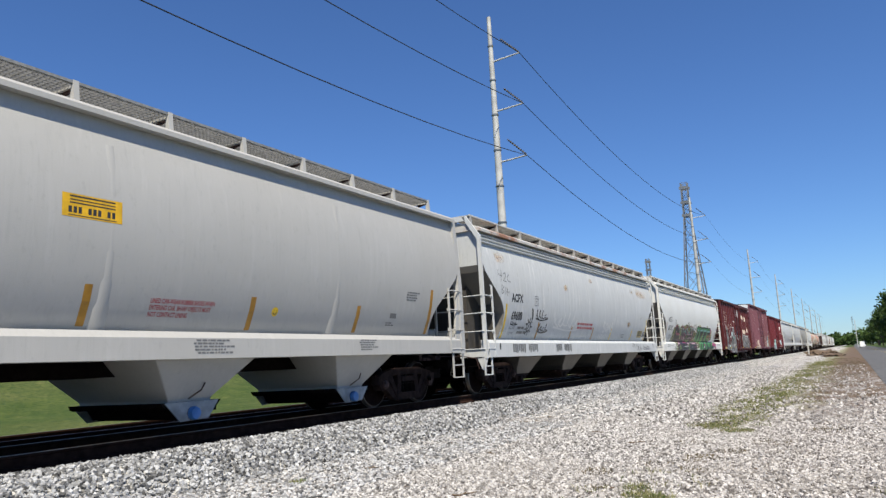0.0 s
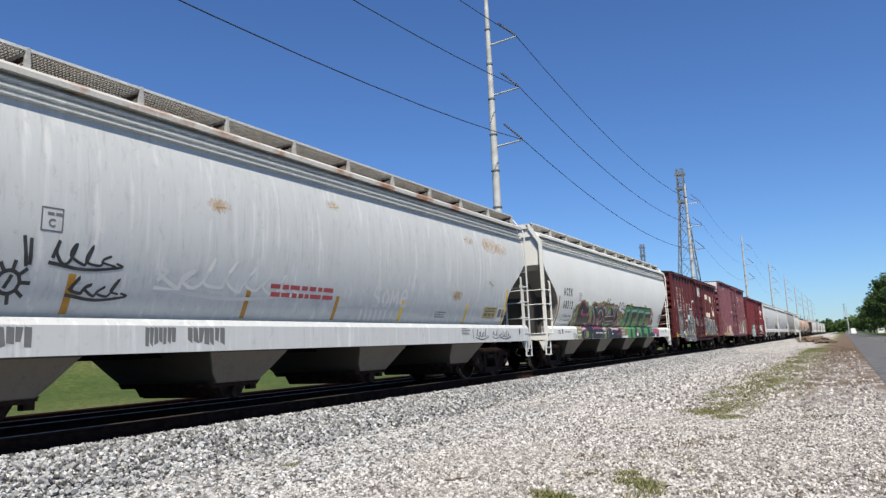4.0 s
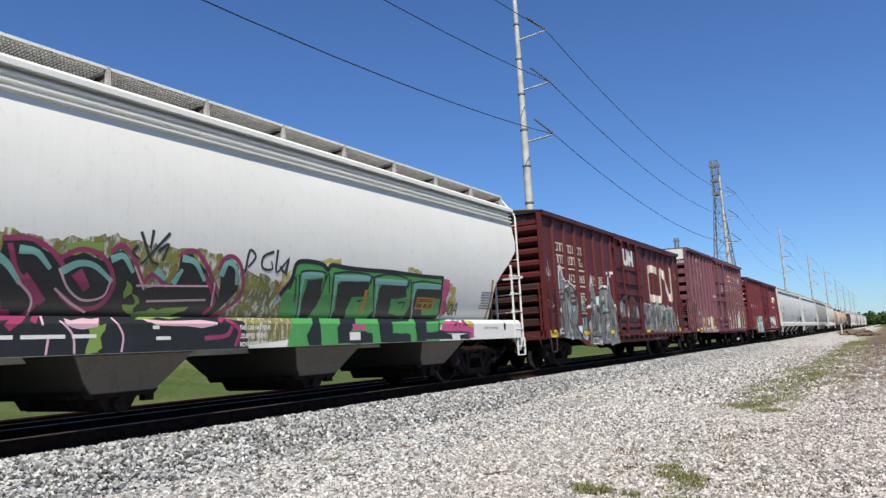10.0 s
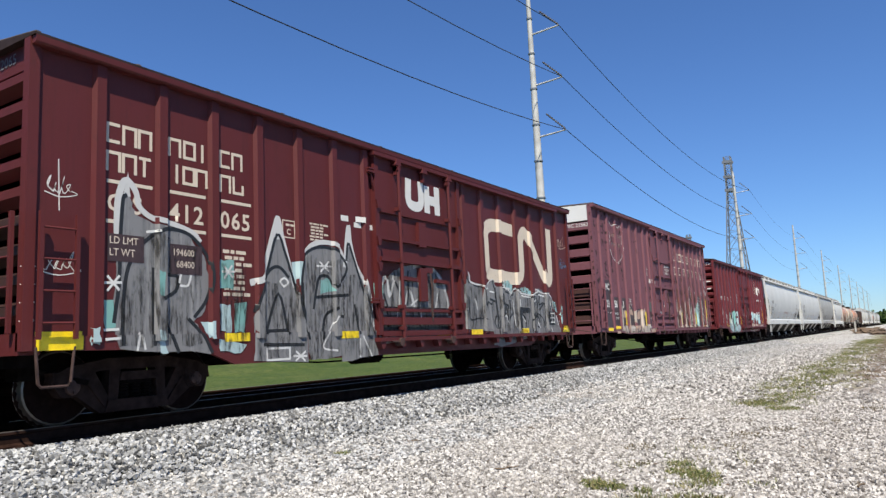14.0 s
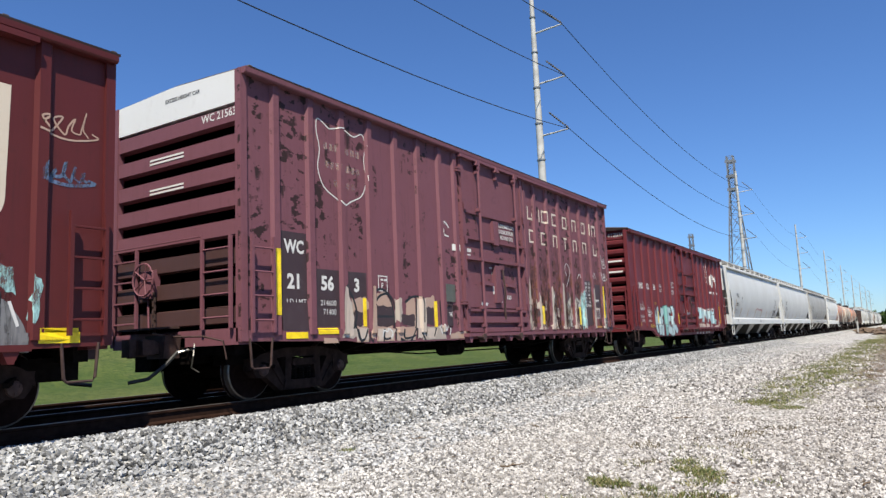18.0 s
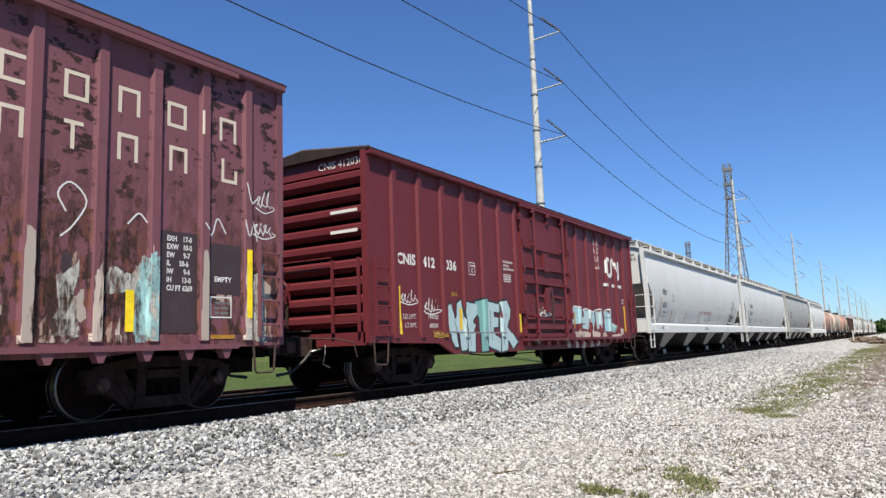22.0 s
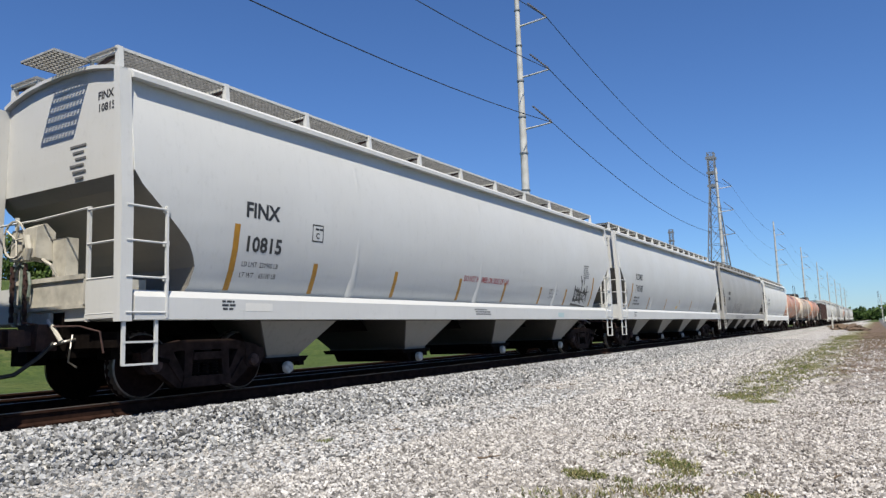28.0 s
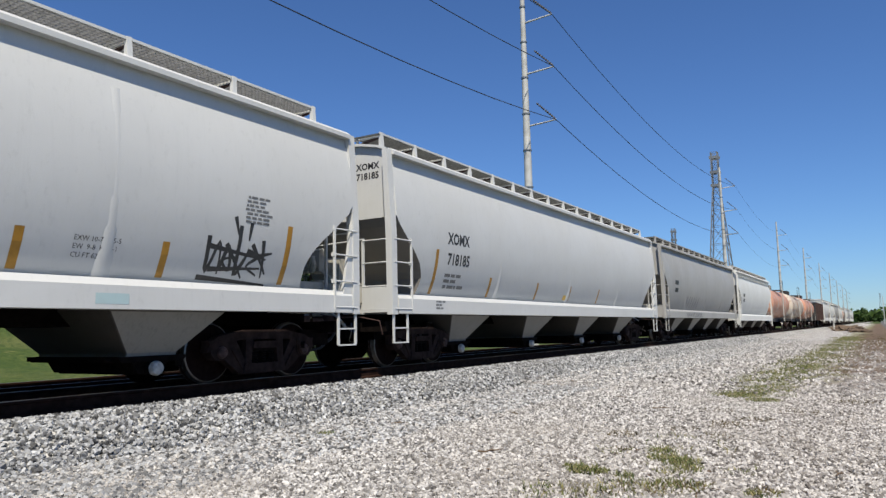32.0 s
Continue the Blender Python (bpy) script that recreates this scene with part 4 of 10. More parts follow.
rngh = np.random.default_rng(41)
hv, hf = [], []
for c in range(150):
    cy, hh = -80 + 480 * rngh.random(), rngh.uniform(2.2, 5.0)
    ctr = np.array((-75 + rngh.uniform(-3, 3), cy, hh * 0.5 + 5.2)) + rngh.normal(size=(70, 3)) * (1.2, 2.4, hh * 0.3)
    ctr[:, 2] = np.abs(ctr[:, 2] - 5.2) + 5.2
    for p in ctr:
        u, w = rngh.normal(size=3) * 0.5, rngh.normal(size=3) * 0.5
        k = len(hv)
        hv += [tuple(p - u), tuple(p + w), tuple(p + u), tuple(p - w)]
        hf.append((k, k + 1, k + 2, k + 3))
me = bpy.data.meshes.new("hedgerow")
me.from_pydata(hv, [], hf)
me.materials.append(M_LEAF)
tagged(new("hedgerow", me), "overgrown green brush along the top of the grassy bank", kind="stuff")
woods(-62, 2, 900, 13, 44, 31, "distant dark green woods beside the railway")
woods(4, 60, 800, 15, 26, 32, "distant dark green woods beside the road")


# ---- a low house and parked vehicles by the road ----
M_ROOFING, M_STUCCO = plain("grey shingles", (0.130, 0.121, 0.113), 0.85, 0, 0.3, 2), plain("tan stucco", (0.324, 0.292, 0.243), 0.85, 0, 0.2, 1)
house = thing("house", "low tan house under the trees by the road", "house", "", pose(20, 212, 0))
bm = bmesh.new()
box(bm, -6, 6, -8, 8, 0, 2.9)
part("wall", bm, M_STUCCO, house)
bm = bmesh.new()
prism_y(bm, [(-6.8, 2.85), (6.8, 2.85), (0, 5.0)], -8.6, 8.6)
part("roof", bm, M_ROOFING, house)
for y in (-5, 0, 5):
    bm = bmesh.new()
    box(bm, -6.06, -5.98, y - 0.7, y + 0.7, 0.9, 2.1)
    part("window", bm, M_BLACK, house)
bm = bmesh.new()
box(bm, -3.5, -2.4, -8.06, -7.98, 0, 2.1)
part("door", bm, M_TIE, house)


def vehicle(x, y, turn, c, label, tall=1.55, length=4.7):
    v = thing("car", label, "car", "vehicles on the road", pose(x, y, 0.03, 0, 0, turn))
    body, glass = plain("car paint", c, 0.3, 0.0, 0.05), M_GLASS
    h = length / 2
    bm = bmesh.new()
    prism(bm, [(-h, 0.35), (-h + 0.05, 0.8), (-h + 0.3, 0.95), (h - 1.3, 0.98), (h - 0.1, 0.8), (h, 0.35)], -0.9, 0.9)
    part("body", bm, body, v, bevel=0.05)
    bm = bmesh.new()
    prism(bm, [(-h + 0.35, 0.95), (-h + 0.75, tall - 0.05), (-h + 1.0, tall), (h - 2.1, tall), (h - 1.35, 0.97)], -0.75, 0.75)
    part("cabin", bm, body, v, bevel=0.06)
    bm = bmesh.new()
    prism(bm, [(-h + 0.85, 1.02), (-h + 1.05, tall - 0.1), (h - 2.15, tall - 0.1), (h - 1.6, 1.02)], -0.765, 0.765)
    part("side_window", bm, glass, v)
    bm = bmesh.new()
    prism(bm, [(-h + 0.34, 1.05), (-h + 0.7, tall - 0.12), (-h + 0.72, tall - 0.12), (-h + 0.37, 1.05)], -0.62, 0.62)
    part("rear_window", bm, glass, v)
    for s in (-1, 1):
        bm = bmesh.new()
        box(bm, s * 0.78 - 0.1, s * 0.78 + 0.1, -h - 0.01, -h + 0.06, 0.62, 0.82)
        part("tail_light", bm, M_INKR, v, "red tail light")
    for yy in (-h + 0.85, h - 0.9):
        for s in (-1, 1):
            bm = bmesh.new()
            lathe_x(bm, [(-0.1, 0.2), (-0.1, 0.31), (0.1, 0.31), (0.1, 0.2)], 16)
            for q in bm.verts:
                q.co += Vector((s * 0.82, yy, 0.31))
            part("wheel", bm, M_BLACK, v)
    return v


M_GLASS = plain("dark window glass", (0.0162, 0.0194, 0.0227), 0.12, 0, 0.1)
vehicle(5.3, 100, 0, (0.03, 0.035, 0.045), "dark blue car stopped on the road", 1.9)
vehicle(9.0, 176, 0, (0.5, 0.5, 0.5), "silver car parked by the road")
vehicle(9.2, 238, 0, (0.62, 0.62, 0.6), "white car parked by the road")
vehicle(3.2, 300, 180, (0.6, 0.6, 0.58), "white van far along the road", 2.2, 5.4)
# a slim grey post far along the roadside and a white marker post by the track
far_post = thing("street_pole", "thin pale roadside pole far away", "pole", "", pose(1.9, 330, 0))
bm = bmesh.new()
tube(bm, [(0, 0, -0.2), (0, 0, 11)], 0.16, 8, 0.1)
part("shaft", bm, M_POLE, far_post, smooth=True)
marker = thing("marker_post", "short white marker post beside the track", "marker post", "", pose(-6.7, 140, 0))
bm = bmesh.new()
box(bm, -0.12, 0.12, -0.05, 0.05, -0.1, 1.9)
part("post", bm, M_CAPW, marker)

# ---- running gear, shared by all cars ----
WHEEL_R, AXLE_GAP = 0.457, 1.78


def make_wheelset():
    bm = bmesh.new()
    lathe_x(bm, [(-1.0, 0.07), (-0.99, 0.085), (-0.8, 0.085), (-0.79, 0.14), (-0.78, 0.33), (-0.8, 0.4), (-0.79, 0.44), (-0.72, 0.457), (-0.69, 0.485), (-0.665, 0.485),
                 (-0.66, 0.40), (-0.69, 0.33), (-0.7, 0.16), (-0.66, 0.1), (0.66, 0.1), (0.7, 0.16), (0.69, 0.33), (0.66, 0.40), (0.665, 0.485), (0.69, 0.485),
                 (0.72, 0.457), (0.79, 0.44), (0.8, 0.4), (0.78, 0.33), (0.79, 0.14), (0.8, 0.085), (0.99, 0.085), (1.0, 0.07)], 28)
    return mesh("wheelset", bm, M_WHEEL, True)


def make_tread():
    bm = bmesh.new()
    lathe_x(bm, [(0.685, 0.487), (0.7, 0.47), (0.72, 0.4585), (0.794, 0.446), (0.802, 0.425)], 28, False)
    return mesh("tread", bm, M_RIM, True)


def make_sideframe(mat):
    """A cast frame: a deep top bar over the two bearings, raking arms down to a short bottom bar, open windows between."""
    bm = bmesh.new()
    h = AXLE_GAP / 2
    prism(bm, [(-h - 0.26, 0.46), (-h - 0.23, 0.6), (-h - 0.05, 0.7), (-0.42, 0.79), (0.42, 0.79), (h + 0.05, 0.7), (h + 0.23, 0.6), (h + 0.26, 0.46), (h + 0.1, 0.54), (0.5, 0.64), (-0.5, 0.64), (-h - 0.1, 0.54)], -0.08, 0.08)
    for s in (-1, 1):
        prism(bm, [(s * (h - 0.3), 0.63), (s * h, 0.63), (s * (h - 0.02), 0.38), (s * 0.52, 0.12), (s * 0.34, 0.12), (s * 0.4, 0.3)], -0.075, 0.075)
        prism(bm, [(s * 0.25, 0.66), (s * 0.4, 0.66), (s * 0.42, 0.2), (s * 0.29, 0.2)], -0.085, 0.085)
        prism(bm, [(s * (h - 0.16), 0.64), (s * (h + 0.24), 0.64), (s * (h + 0.2), 0.44), (s * (h + 0.12), 0.34), (s * (h - 0.1), 0.34), (s * (h - 0.16), 0.42)], -0.09, 0.09)
        beam(bm, (0.085, s * 0.46, 0.2), (0.085, s * (h - 0.2), 0.5), 0.03, 0.03)
    prism(bm, [(-0.46, 0.12), (0.46, 0.12), (0.42, 0.27), (-0.42, 0.27)], -0.1, 0.1)
    prism(bm, [(-0.28, 0.5), (0.28, 0.5), (0.25, 0.61), (-0.25, 0.61)], -0.12, 0.12)
    return mesh("sideframe", bm, mat, False, 0.016)


def make_spring():
    bm = bmesh.new()
    pts = [(0.065 * math.cos(a * 0.9), 0.065 * math.sin(a * 0.9), 0.26 + a * 0.0062) for a in range(36)]
    tube(bm, pts, 0.018, 5)
    return mesh("spring", bm, M_TRUCK, True)


def make_cap():
    bm = bmesh.new()
    lathe_x(bm, [(0.0, 0.09), (0.03, 0.095), (0.06, 0.085), (0.075, 0.04)], 12)
    for k in range(3):
        a = k * 2.094 + 0.5
        box(bm, 0.06, 0.085, 0.055 * math.cos(a) - 0.014, 0.055 * math.cos(a) + 0.014, 0.055 * math.sin(a) - 0.014, 0.055 * math.sin(a) + 0.014)
    return mesh("bearing_cap", bm, M_IRON, True)


def make_bolster():
    bm = bmesh.new()
    prism_y(bm, [(-1.08, 0.46), (-1.08, 0.58), (-0.5, 0.66), (0.5, 0.66), (1.08, 0.58), (1.08, 0.46), (0.4, 0.36), (-0.4, 0.36)], -0.2, 0.2)
    lathe = [(0.2 * math.cos(a), 0.2 * math.sin(a)) for a in [k * math.pi / 6 for k in range(12)]]
    lo = [bm.verts.new((x, y, 0.65)) for x, y in lathe]
    hi = [bm.verts.new((x, y, 0.86)) for x, y in lathe]
    bm.faces.new(lo[::-1]), bm.faces.new(hi)
    for i in range(12):
        bm.faces.new((lo[i], lo[(i + 1) % 12], hi[(i + 1) % 12], hi[i]))
    for y in (-0.42, 0.42):
        box(bm, -0.75, 0.75, y - 0.05, y + 0.05, 0.36, 0.5)
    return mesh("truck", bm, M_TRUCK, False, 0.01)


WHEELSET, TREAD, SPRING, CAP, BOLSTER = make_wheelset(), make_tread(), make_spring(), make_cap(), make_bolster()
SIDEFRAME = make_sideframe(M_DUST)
ROLLING, CARS = [], []


def truck(car, y, roll=True):
    t = part("truck", BOLSTER, None, car, "dusty black cast iron bogie", pose(0, y, 0))
    for s in (-1, 1):
        part("sideframe", SIDEFRAME, None, t, "", pose(1.0 * s, 0, 0))
        for dy in (-0.17, 0.0, 0.17):
            part("spring", SPRING, None, t, "", pose(1.0 * s, dy, 0))
        for dy in (-1, 1):
            part("bearing_cap", CAP, None, t, "", pose(1.07 * s, dy * AXLE_GAP / 2, WHEEL_R, 0, 0, 0 if s > 0 else 180))
    for dy in (-1, 1):
        w = part("wheelset", WHEELSET, None, t, "", pose(0, dy * AXLE_GAP / 2, WHEEL_R))
        for turn in (0, 180):
            part("tread", TREAD, None, t, "bright worn wheel tread", pose(0, dy * AXLE_GAP / 2, WHEEL_R, 0, 0, turn))
        if roll:
            ROLLING.append((w, dy * AXLE_GAP / 2))
    return t


def make_coupler():
    bm = bmesh.new()
    box(bm, -0.09, 0.09, -0.42, 0.5, 0.78, 0.96)
    box(bm, -0.17, 0.02, -0.72, -0.42, 0.74, 1.0)
    prism_y(bm, [(-0.2, 0.7), (0.2, 0.7), (0.24, 1.05), (-0.24, 1.05)], -0.28, 0.0)
    box(bm, 0.03, 0.19, -0.62, -0.42, 0.77, 0.98)
    return mesh("coupler", bm, M_IRON, False, 0.02)


def make_hose():
    bm = bmesh.new()
    tube(bm, [(0.3, -0.1, 0.8), (0.3, -0.3, 0.62), (0.22, -0.55, 0.42), (0.08, -0.78, 0.38)], 0.028, 7)
    return mesh("air_hose", bm, M_BLACK, True)


def make_lever(mat):
    bm = bmesh.new()
    tube(bm, [(0.1, -0.4, 1.08), (0.2, -0.15, 1.02), (0.9, -0.12, 1.0), (1.35, -0.14, 0.92), (1.42, -0.14, 0.66)], 0.014, 5)
    return mesh("uncoupling_lever", bm, mat, True)


def make_draft():
    bm = bmesh.new()
    box(bm, -0.36, 0.36, 0.05, 1.1, 0.6, 0.9)
    box(bm, -1.3, 1.3, 0.12, 0.3, 0.72, 0.92)
    box(bm, -0.9, -0.5, 0.0, 0.7, 0.5, 0.78)
    beam(bm, (0.5, 0.2, 0.8), (1.2, 1.0, 0.5), 0.06, 0.06)
    beam(bm, (-0.5, 0.2, 0.8), (-1.2, 1.0, 0.5), 0.06, 0.06)
    box(bm, 0.55, 0.85, 0.35, 0.8, 0.56, 0.8)
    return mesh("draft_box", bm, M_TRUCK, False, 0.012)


def make_pipe():
    bm = bmesh.new()
    tube(bm, [(0.42, 0.6, 0.86), (0.42, 0.1, 0.84), (0.36, -0.05, 0.8), (0.3, -0.12, 0.78)], 0.022, 6)
    tube(bm, [(0.55, 0.0, 0.9), (0.6, -0.06, 0.72), (0.52, -0.03, 0.55), (0.66, 0.0, 0.48)], 0.012, 5)
    return mesh("train_pipe", bm, M_RIM, True)


COUPLER, HOSE, LEVER, DRAFT, PIPE = make_coupler(), make_hose(), make_lever(M_IRON), make_draft(), make_pipe()


def ends_gear(car, length):
    for m in (pose(0, 0, 0), pose(0, length, 0, 0, 0, 180)):
        part("coupler", COUPLER, None, car, "rusty brown cast coupler", m)
        part("draft_box", DRAFT, None, car, "", m)
        part("train_pipe", PIPE, None, car, "worn pale air pipe", m)
        part("air_hose", HOSE, None, car, "black rubber hose", m)
        part("uncoupling_lever", LEVER, None, car, "", m)


def ladder(car, mat, a, b, z0, z1, n, r=0.016):
    """A ladder between two uprights at a and b (x, y), with n rungs."""
    bm = bmesh.new()
    for p in (a, b):
        beam(bm, (*p, z0), (*p, z1), 0.045, 0.045)
    for i in range(n):
        z = z0 + (z1 - z0) * (i + 0.5) / n
        tube(bm, [(*a, z), (*b, z)], r, 5)
    return part("ladder", bm, mat, car)


def step(car, mat, y0, y1, x=1.56, z0=0.5, z1=1.06):
    bm = bmesh.new()
    for y in (y0, y1):
        beam(bm, (x, y, z0), (x, y, z1), 0.03, 0.045)
    for z in (z0, (z0 + z1) / 2):
        beam(bm, (x, y0 - 0.015, z), (x, y1 + 0.015, z), 0.05, 0.025)
    return part("step", bm, mat, car)


def stirrup(car, y0, y1, x=1.57, z0=0.5, z1=0.94):
    """A bent flat-bar foot stirrup below the sill."""
    bm = bmesh.new()
    tube(bm, [(x, y0, z1), (x, y0 + (y1 - y0) * 0.08, z0 + 0.04), (x, y0 + (y1 - y0) * 0.16, z0), (x, y0 + (y1 - y0) * 0.84, z0), (x, y0 + (y1 - y0) * 0.92, z0 + 0.04), (x, y1, z1)], 0.018, 6)
    return part("stirrup", bm, M_IRON, car, "worn iron foot stirrup", smooth=True)


def brake_wheel(car, x, y, z, mat):
    bm = bmesh.new()
    n = 18
    ring = [(x + 0.26 * math.cos(2 * math.pi * k / n), y, z + 0.26 * math.sin(2 * math.pi * k / n)) for k in range(n + 1)]
    tube(bm, ring, 0.017, 5)
    for k in range(5):
        a = 2 * math.pi * k / 5
        tube(bm, [(x, y + 0.03, z), (x + 0.26 * math.cos(a), y, z + 0.26 * math.sin(a))], 0.012, 4)
    part("brake_wheel", bm, mat, car, smooth=True)
    bm = bmesh.new()
    prism(bm, [(y + 0.03, z - 0.3), (y + 0.2, z - 0.3), (y + 0.22, z + 0.18), (y + 0.06, z + 0.14)], x - 0.15, x + 0.15)
    tube(bm, [(x, y + 0.1, z - 0.3), (x + 0.02, y + 0.1, 1.1)], 0.02, 5)
    part("brake_housing", bm, mat, car, bevel=0.02)


def chain(car, x, y, z0, z1, mat):
    bm = bmesh.new()
    n = int((z1 - z0) / 0.07)
    for i in range(n):
        z = z0 + i * 0.07
        box(bm, x - (0.03 if i % 2 else 0.012), x + (0.03 if i % 2 else 0.012), y - (0.012 if i % 2 else 0.03), y + (0.012 if i % 2 else 0.03), z, z + 0.085)
    part("chain", bm, mat, car)


def hand_brake(car):
    """A brake wheel on a cast housing with a lower sheave, its chain and a valve box beside it."""
    brake_wheel(car, -0.63, -0.16, 2.25, M_BEIGE)
    bm = bmesh.new()
    prism(bm, [(-0.1, 1.98), (0.16, 1.94), (0.18, 2.34), (0.05, 2.46), (-0.08, 2.4)], -0.5, -0.2)
    tube(bm, [(-0.35, -0.13, 2.28), (-0.3, -0.13, 2.1), (-0.36, -0.12, 1.96)], 0.05, 8)
    part("brake_gearbox", bm, M_BEIGE, car, "beige cast brake housing", bevel=0.03)
    bm = bmesh.new()
    box(bm, -0.16, 0.15, 0.12, 0.3, 1.68, 2.24)
    tube(bm, [(-0.0, 0.1, 1.7), (-0.02, 0.02, 1.86), (-0.2, 0.0, 1.95)], 0.025, 6)
    part("valve_box", bm, M_BEIGE, car, "dusty beige valve box", bevel=0.02)
    bm = bmesh.new()
    ring = [(-0.58 + 0.24 * math.cos(a * 0.524), -0.08, 1.6 + 0.3 * math.sin(a * 0.524)) for a in range(13)]
    tube(bm, ring, 0.022, 6)
    tube(bm, [(-0.58, -0.08, 1.3), (-0.58, -0.06, 1.9)], 0.022, 6)
    part("bell_crank", bm, M_DULLGREEN, car, "green-grey brake crank", smooth=True)
    chain(car, -0.42, -0.1, 1.05, 1.95, M_IRON), chain(car, -0.75, -0.1, 1.1, 1.9, M_IRON)
    bm = bmesh.new()
    box(bm, -0.3, 0.1, -0.06, 0.2, 1.02, 1.2)
    tube(bm, [(0.12, -0.08, 1.1), (0.34, -0.14, 1.0), (0.5, -0.12, 0.82)], 0.03, 7)
    part("angle_cock", bm, M_BEIGE, car, "worn pale air fittings", bevel=0.02)


# ---- covered hopper ----
SIDE = [(1.36, 1.225), (1.55, 1.325), (1.8, 1.43), (2.1, 1.515), (2.45, 1.575), (2.8, 1.60), (3.15, 1.595), (3.5, 1.56), (3.8, 1.505), (4.05, 1.445), (4.24, 1.39)]
CUT_A = [(1.36, 1.12), (1.55, 1.2), (1.85, 1.22), (2.15, 1.02), (2.45, 0.66), (2.9, 0.13), (3.3, 0.12), (4.4, 0.12)]
CUT_B = [(1.36, 1.27), (1.55, 1.34), (1.85, 1.38), (2.12, 1.36), (2.3, 1.25), (2.5, 1.05), (2.85, 0.55), (3.2, 0.13), (4.4, 0.12)]


def hopper(name, label, length, style, mat, roof_mat, low, bays=4, roll=True, cap=None, board=1.4, walk_mat=None):
    car = thing(name, label, "hopper car", "cars of the freight train")
    cut = CUT_A if style == "A" else CUT_B
    hi = 1.44 if style == "A" else 1.38
    lo = 1.06 if style == "A" else 0.93
    # body: side sheets, bowed out, with ends that slope in towards the bays
    bm = bmesh.new()
    zs = sorted({z for z, _ in SIDE} | {1.45, 1.67, 1.95, 2.28, 2.62, 2.97, 3.32})
    cols = 14
    grid = {}
    for i, z in enumerate(zs):
        e = lerp(cut, z)
        for s in (-1, 1):
            for j in range(cols + 1):
                t = j / cols
                grid[i, s, j] = bm.verts.new((s * lerp(SIDE, z), e + (length - 2 * e) * t, z))
    for i in range(len(zs) - 1):
        for s in (-1, 1):
            for j in range(cols):
                bm.faces.new((grid[i, s, j], grid[i, s, j + 1], grid[i + 1, s, j + 1], grid[i + 1, s, j]))
        for j in (0, cols):
            bm.faces.new((grid[i, -1, j], grid[i, 1, j], grid[i + 1, 1, j], grid[i + 1, -1, j]))
    bmesh.ops.recalc_face_normals(bm, faces=bm.faces[:])
    # end faces that slope under take the darker paint, their shade painted in
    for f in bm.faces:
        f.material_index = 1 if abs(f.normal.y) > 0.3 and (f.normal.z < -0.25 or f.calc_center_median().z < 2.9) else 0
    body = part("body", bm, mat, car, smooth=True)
    body.data.materials.append(M_ENDSHADE)
    for f in body.data.polygons:
        f.use_smooth = abs(f.normal.y) < 0.3
    # weld seams where the bays' partitions meet the side
    for k in range(1, bays if style == "A" else 1):
        bm = bmesh.new()
        y = length * k / bays
        tube(bm, [(lerp(SIDE, z) - 0.2992, y, z) for z, _ in SIDE[1:9]], 0.3, 96)
        part("weld_seam", bm, mat, car, smooth=True)
    # roof
    bm = bmesh.new()
    prof = [(1.36, 4.23), (1.555, 4.21), (1.555, 4.28), (1.48, 4.34), (1.2, 4.42), (0.8, 4.50), (0.4, 4.54), (0, 4.55)]
    hang = 0.06 if style == "B" else 0.124
    prism_y(bm, prof + [(-x, z) for x, z in prof[-2::-1]], hang, length - hang)
    part("roof", bm, roof_mat, car, smooth=True)
    if style == "A":
        arch = [(1.42, 4.34), (1.2, 4.42), (0.8, 4.50), (0.4, 4.54), (0, 4.552)]
        arch += [(-x, z) for x, z in arch[-2::-1]]
        for y in (0.04, length - 0.124):
            bm = bmesh.new()
            prism_y(bm, [(x, z + 0.012) for x, z in arch] + [(x * 0.985, z - 0.035) for x, z in arch[::-1]], y, y + 0.084)
            part("roof_flange", bm, roof_mat, car)
    if style == "B":
        for z in (3.93, 4.03, 4.13):
            for s in (-1, 1):
                bm = bmesh.new()
                x = lerp(SIDE, z)
                prism_y(bm, [(s * (x - 0.03), z - 0.025), (s * (x + 0.075), z - 0.005), (s * (x + 0.075), z + 0.02), (s * (x - 0.03), z + 0.035)], 0.14, length - 0.14)
                part("side_rib", bm, mat, car)
    # hatch covers along the ridge
    for k in range(2):
        bm = bmesh.new()
        prism_y(bm, [(-0.3, 4.54), (0.3, 4.54), (0.26, 4.62), (-0.26, 4.62)], 1.2 + k * (length / 2 - 0.6), length / 2 + k * (length / 2 - 0.6) - 0.6)
        part("hatch_cover", bm, mat, car, bevel=0.02)
    # running boards with their brackets
    ends = (0.1, length - 0.1) if style == "B" else (0.05, length - 0.75)
    for s in (-1, 1):
        bm = bmesh.new()
        n = int((ends[1] - ends[0]) / (0.075 if style == "A" else 0.05))
        for i in range(n + 1):
            y = ends[0] + (ends[1] - ends[0]) * i / n
            w = 0.006 if style == "A" else 0.014
            box(bm, min(s * 0.62, s * 1.25), max(s * 0.62, s * 1.25), y - w, y + w, 4.64, 4.668)
        for i in range(9):
            x = s * (0.62 + 0.62 * i / 8)
            box(bm, x - (0.014 if i in (0, 8) else 0.006), x + (0.014 if i in (0, 8) else 0.006), ends[0], ends[1], 4.635, 4.672)
        part("running_board", bm, walk_mat or (M_GRATE if style == "B" else M_GRATED), car, "galvanized steel grating walkway")
        bm = bmesh.new()
        box(bm, min(s * 1.25, s * 1.275), max(s * 1.25, s * 1.275), ends[0], ends[1], 4.645, 4.682)
        part("board_edge", bm, M_GRATED if cap is M_CAPB else mat, car)
        n = int((ends[1] - ends[0]) / board)
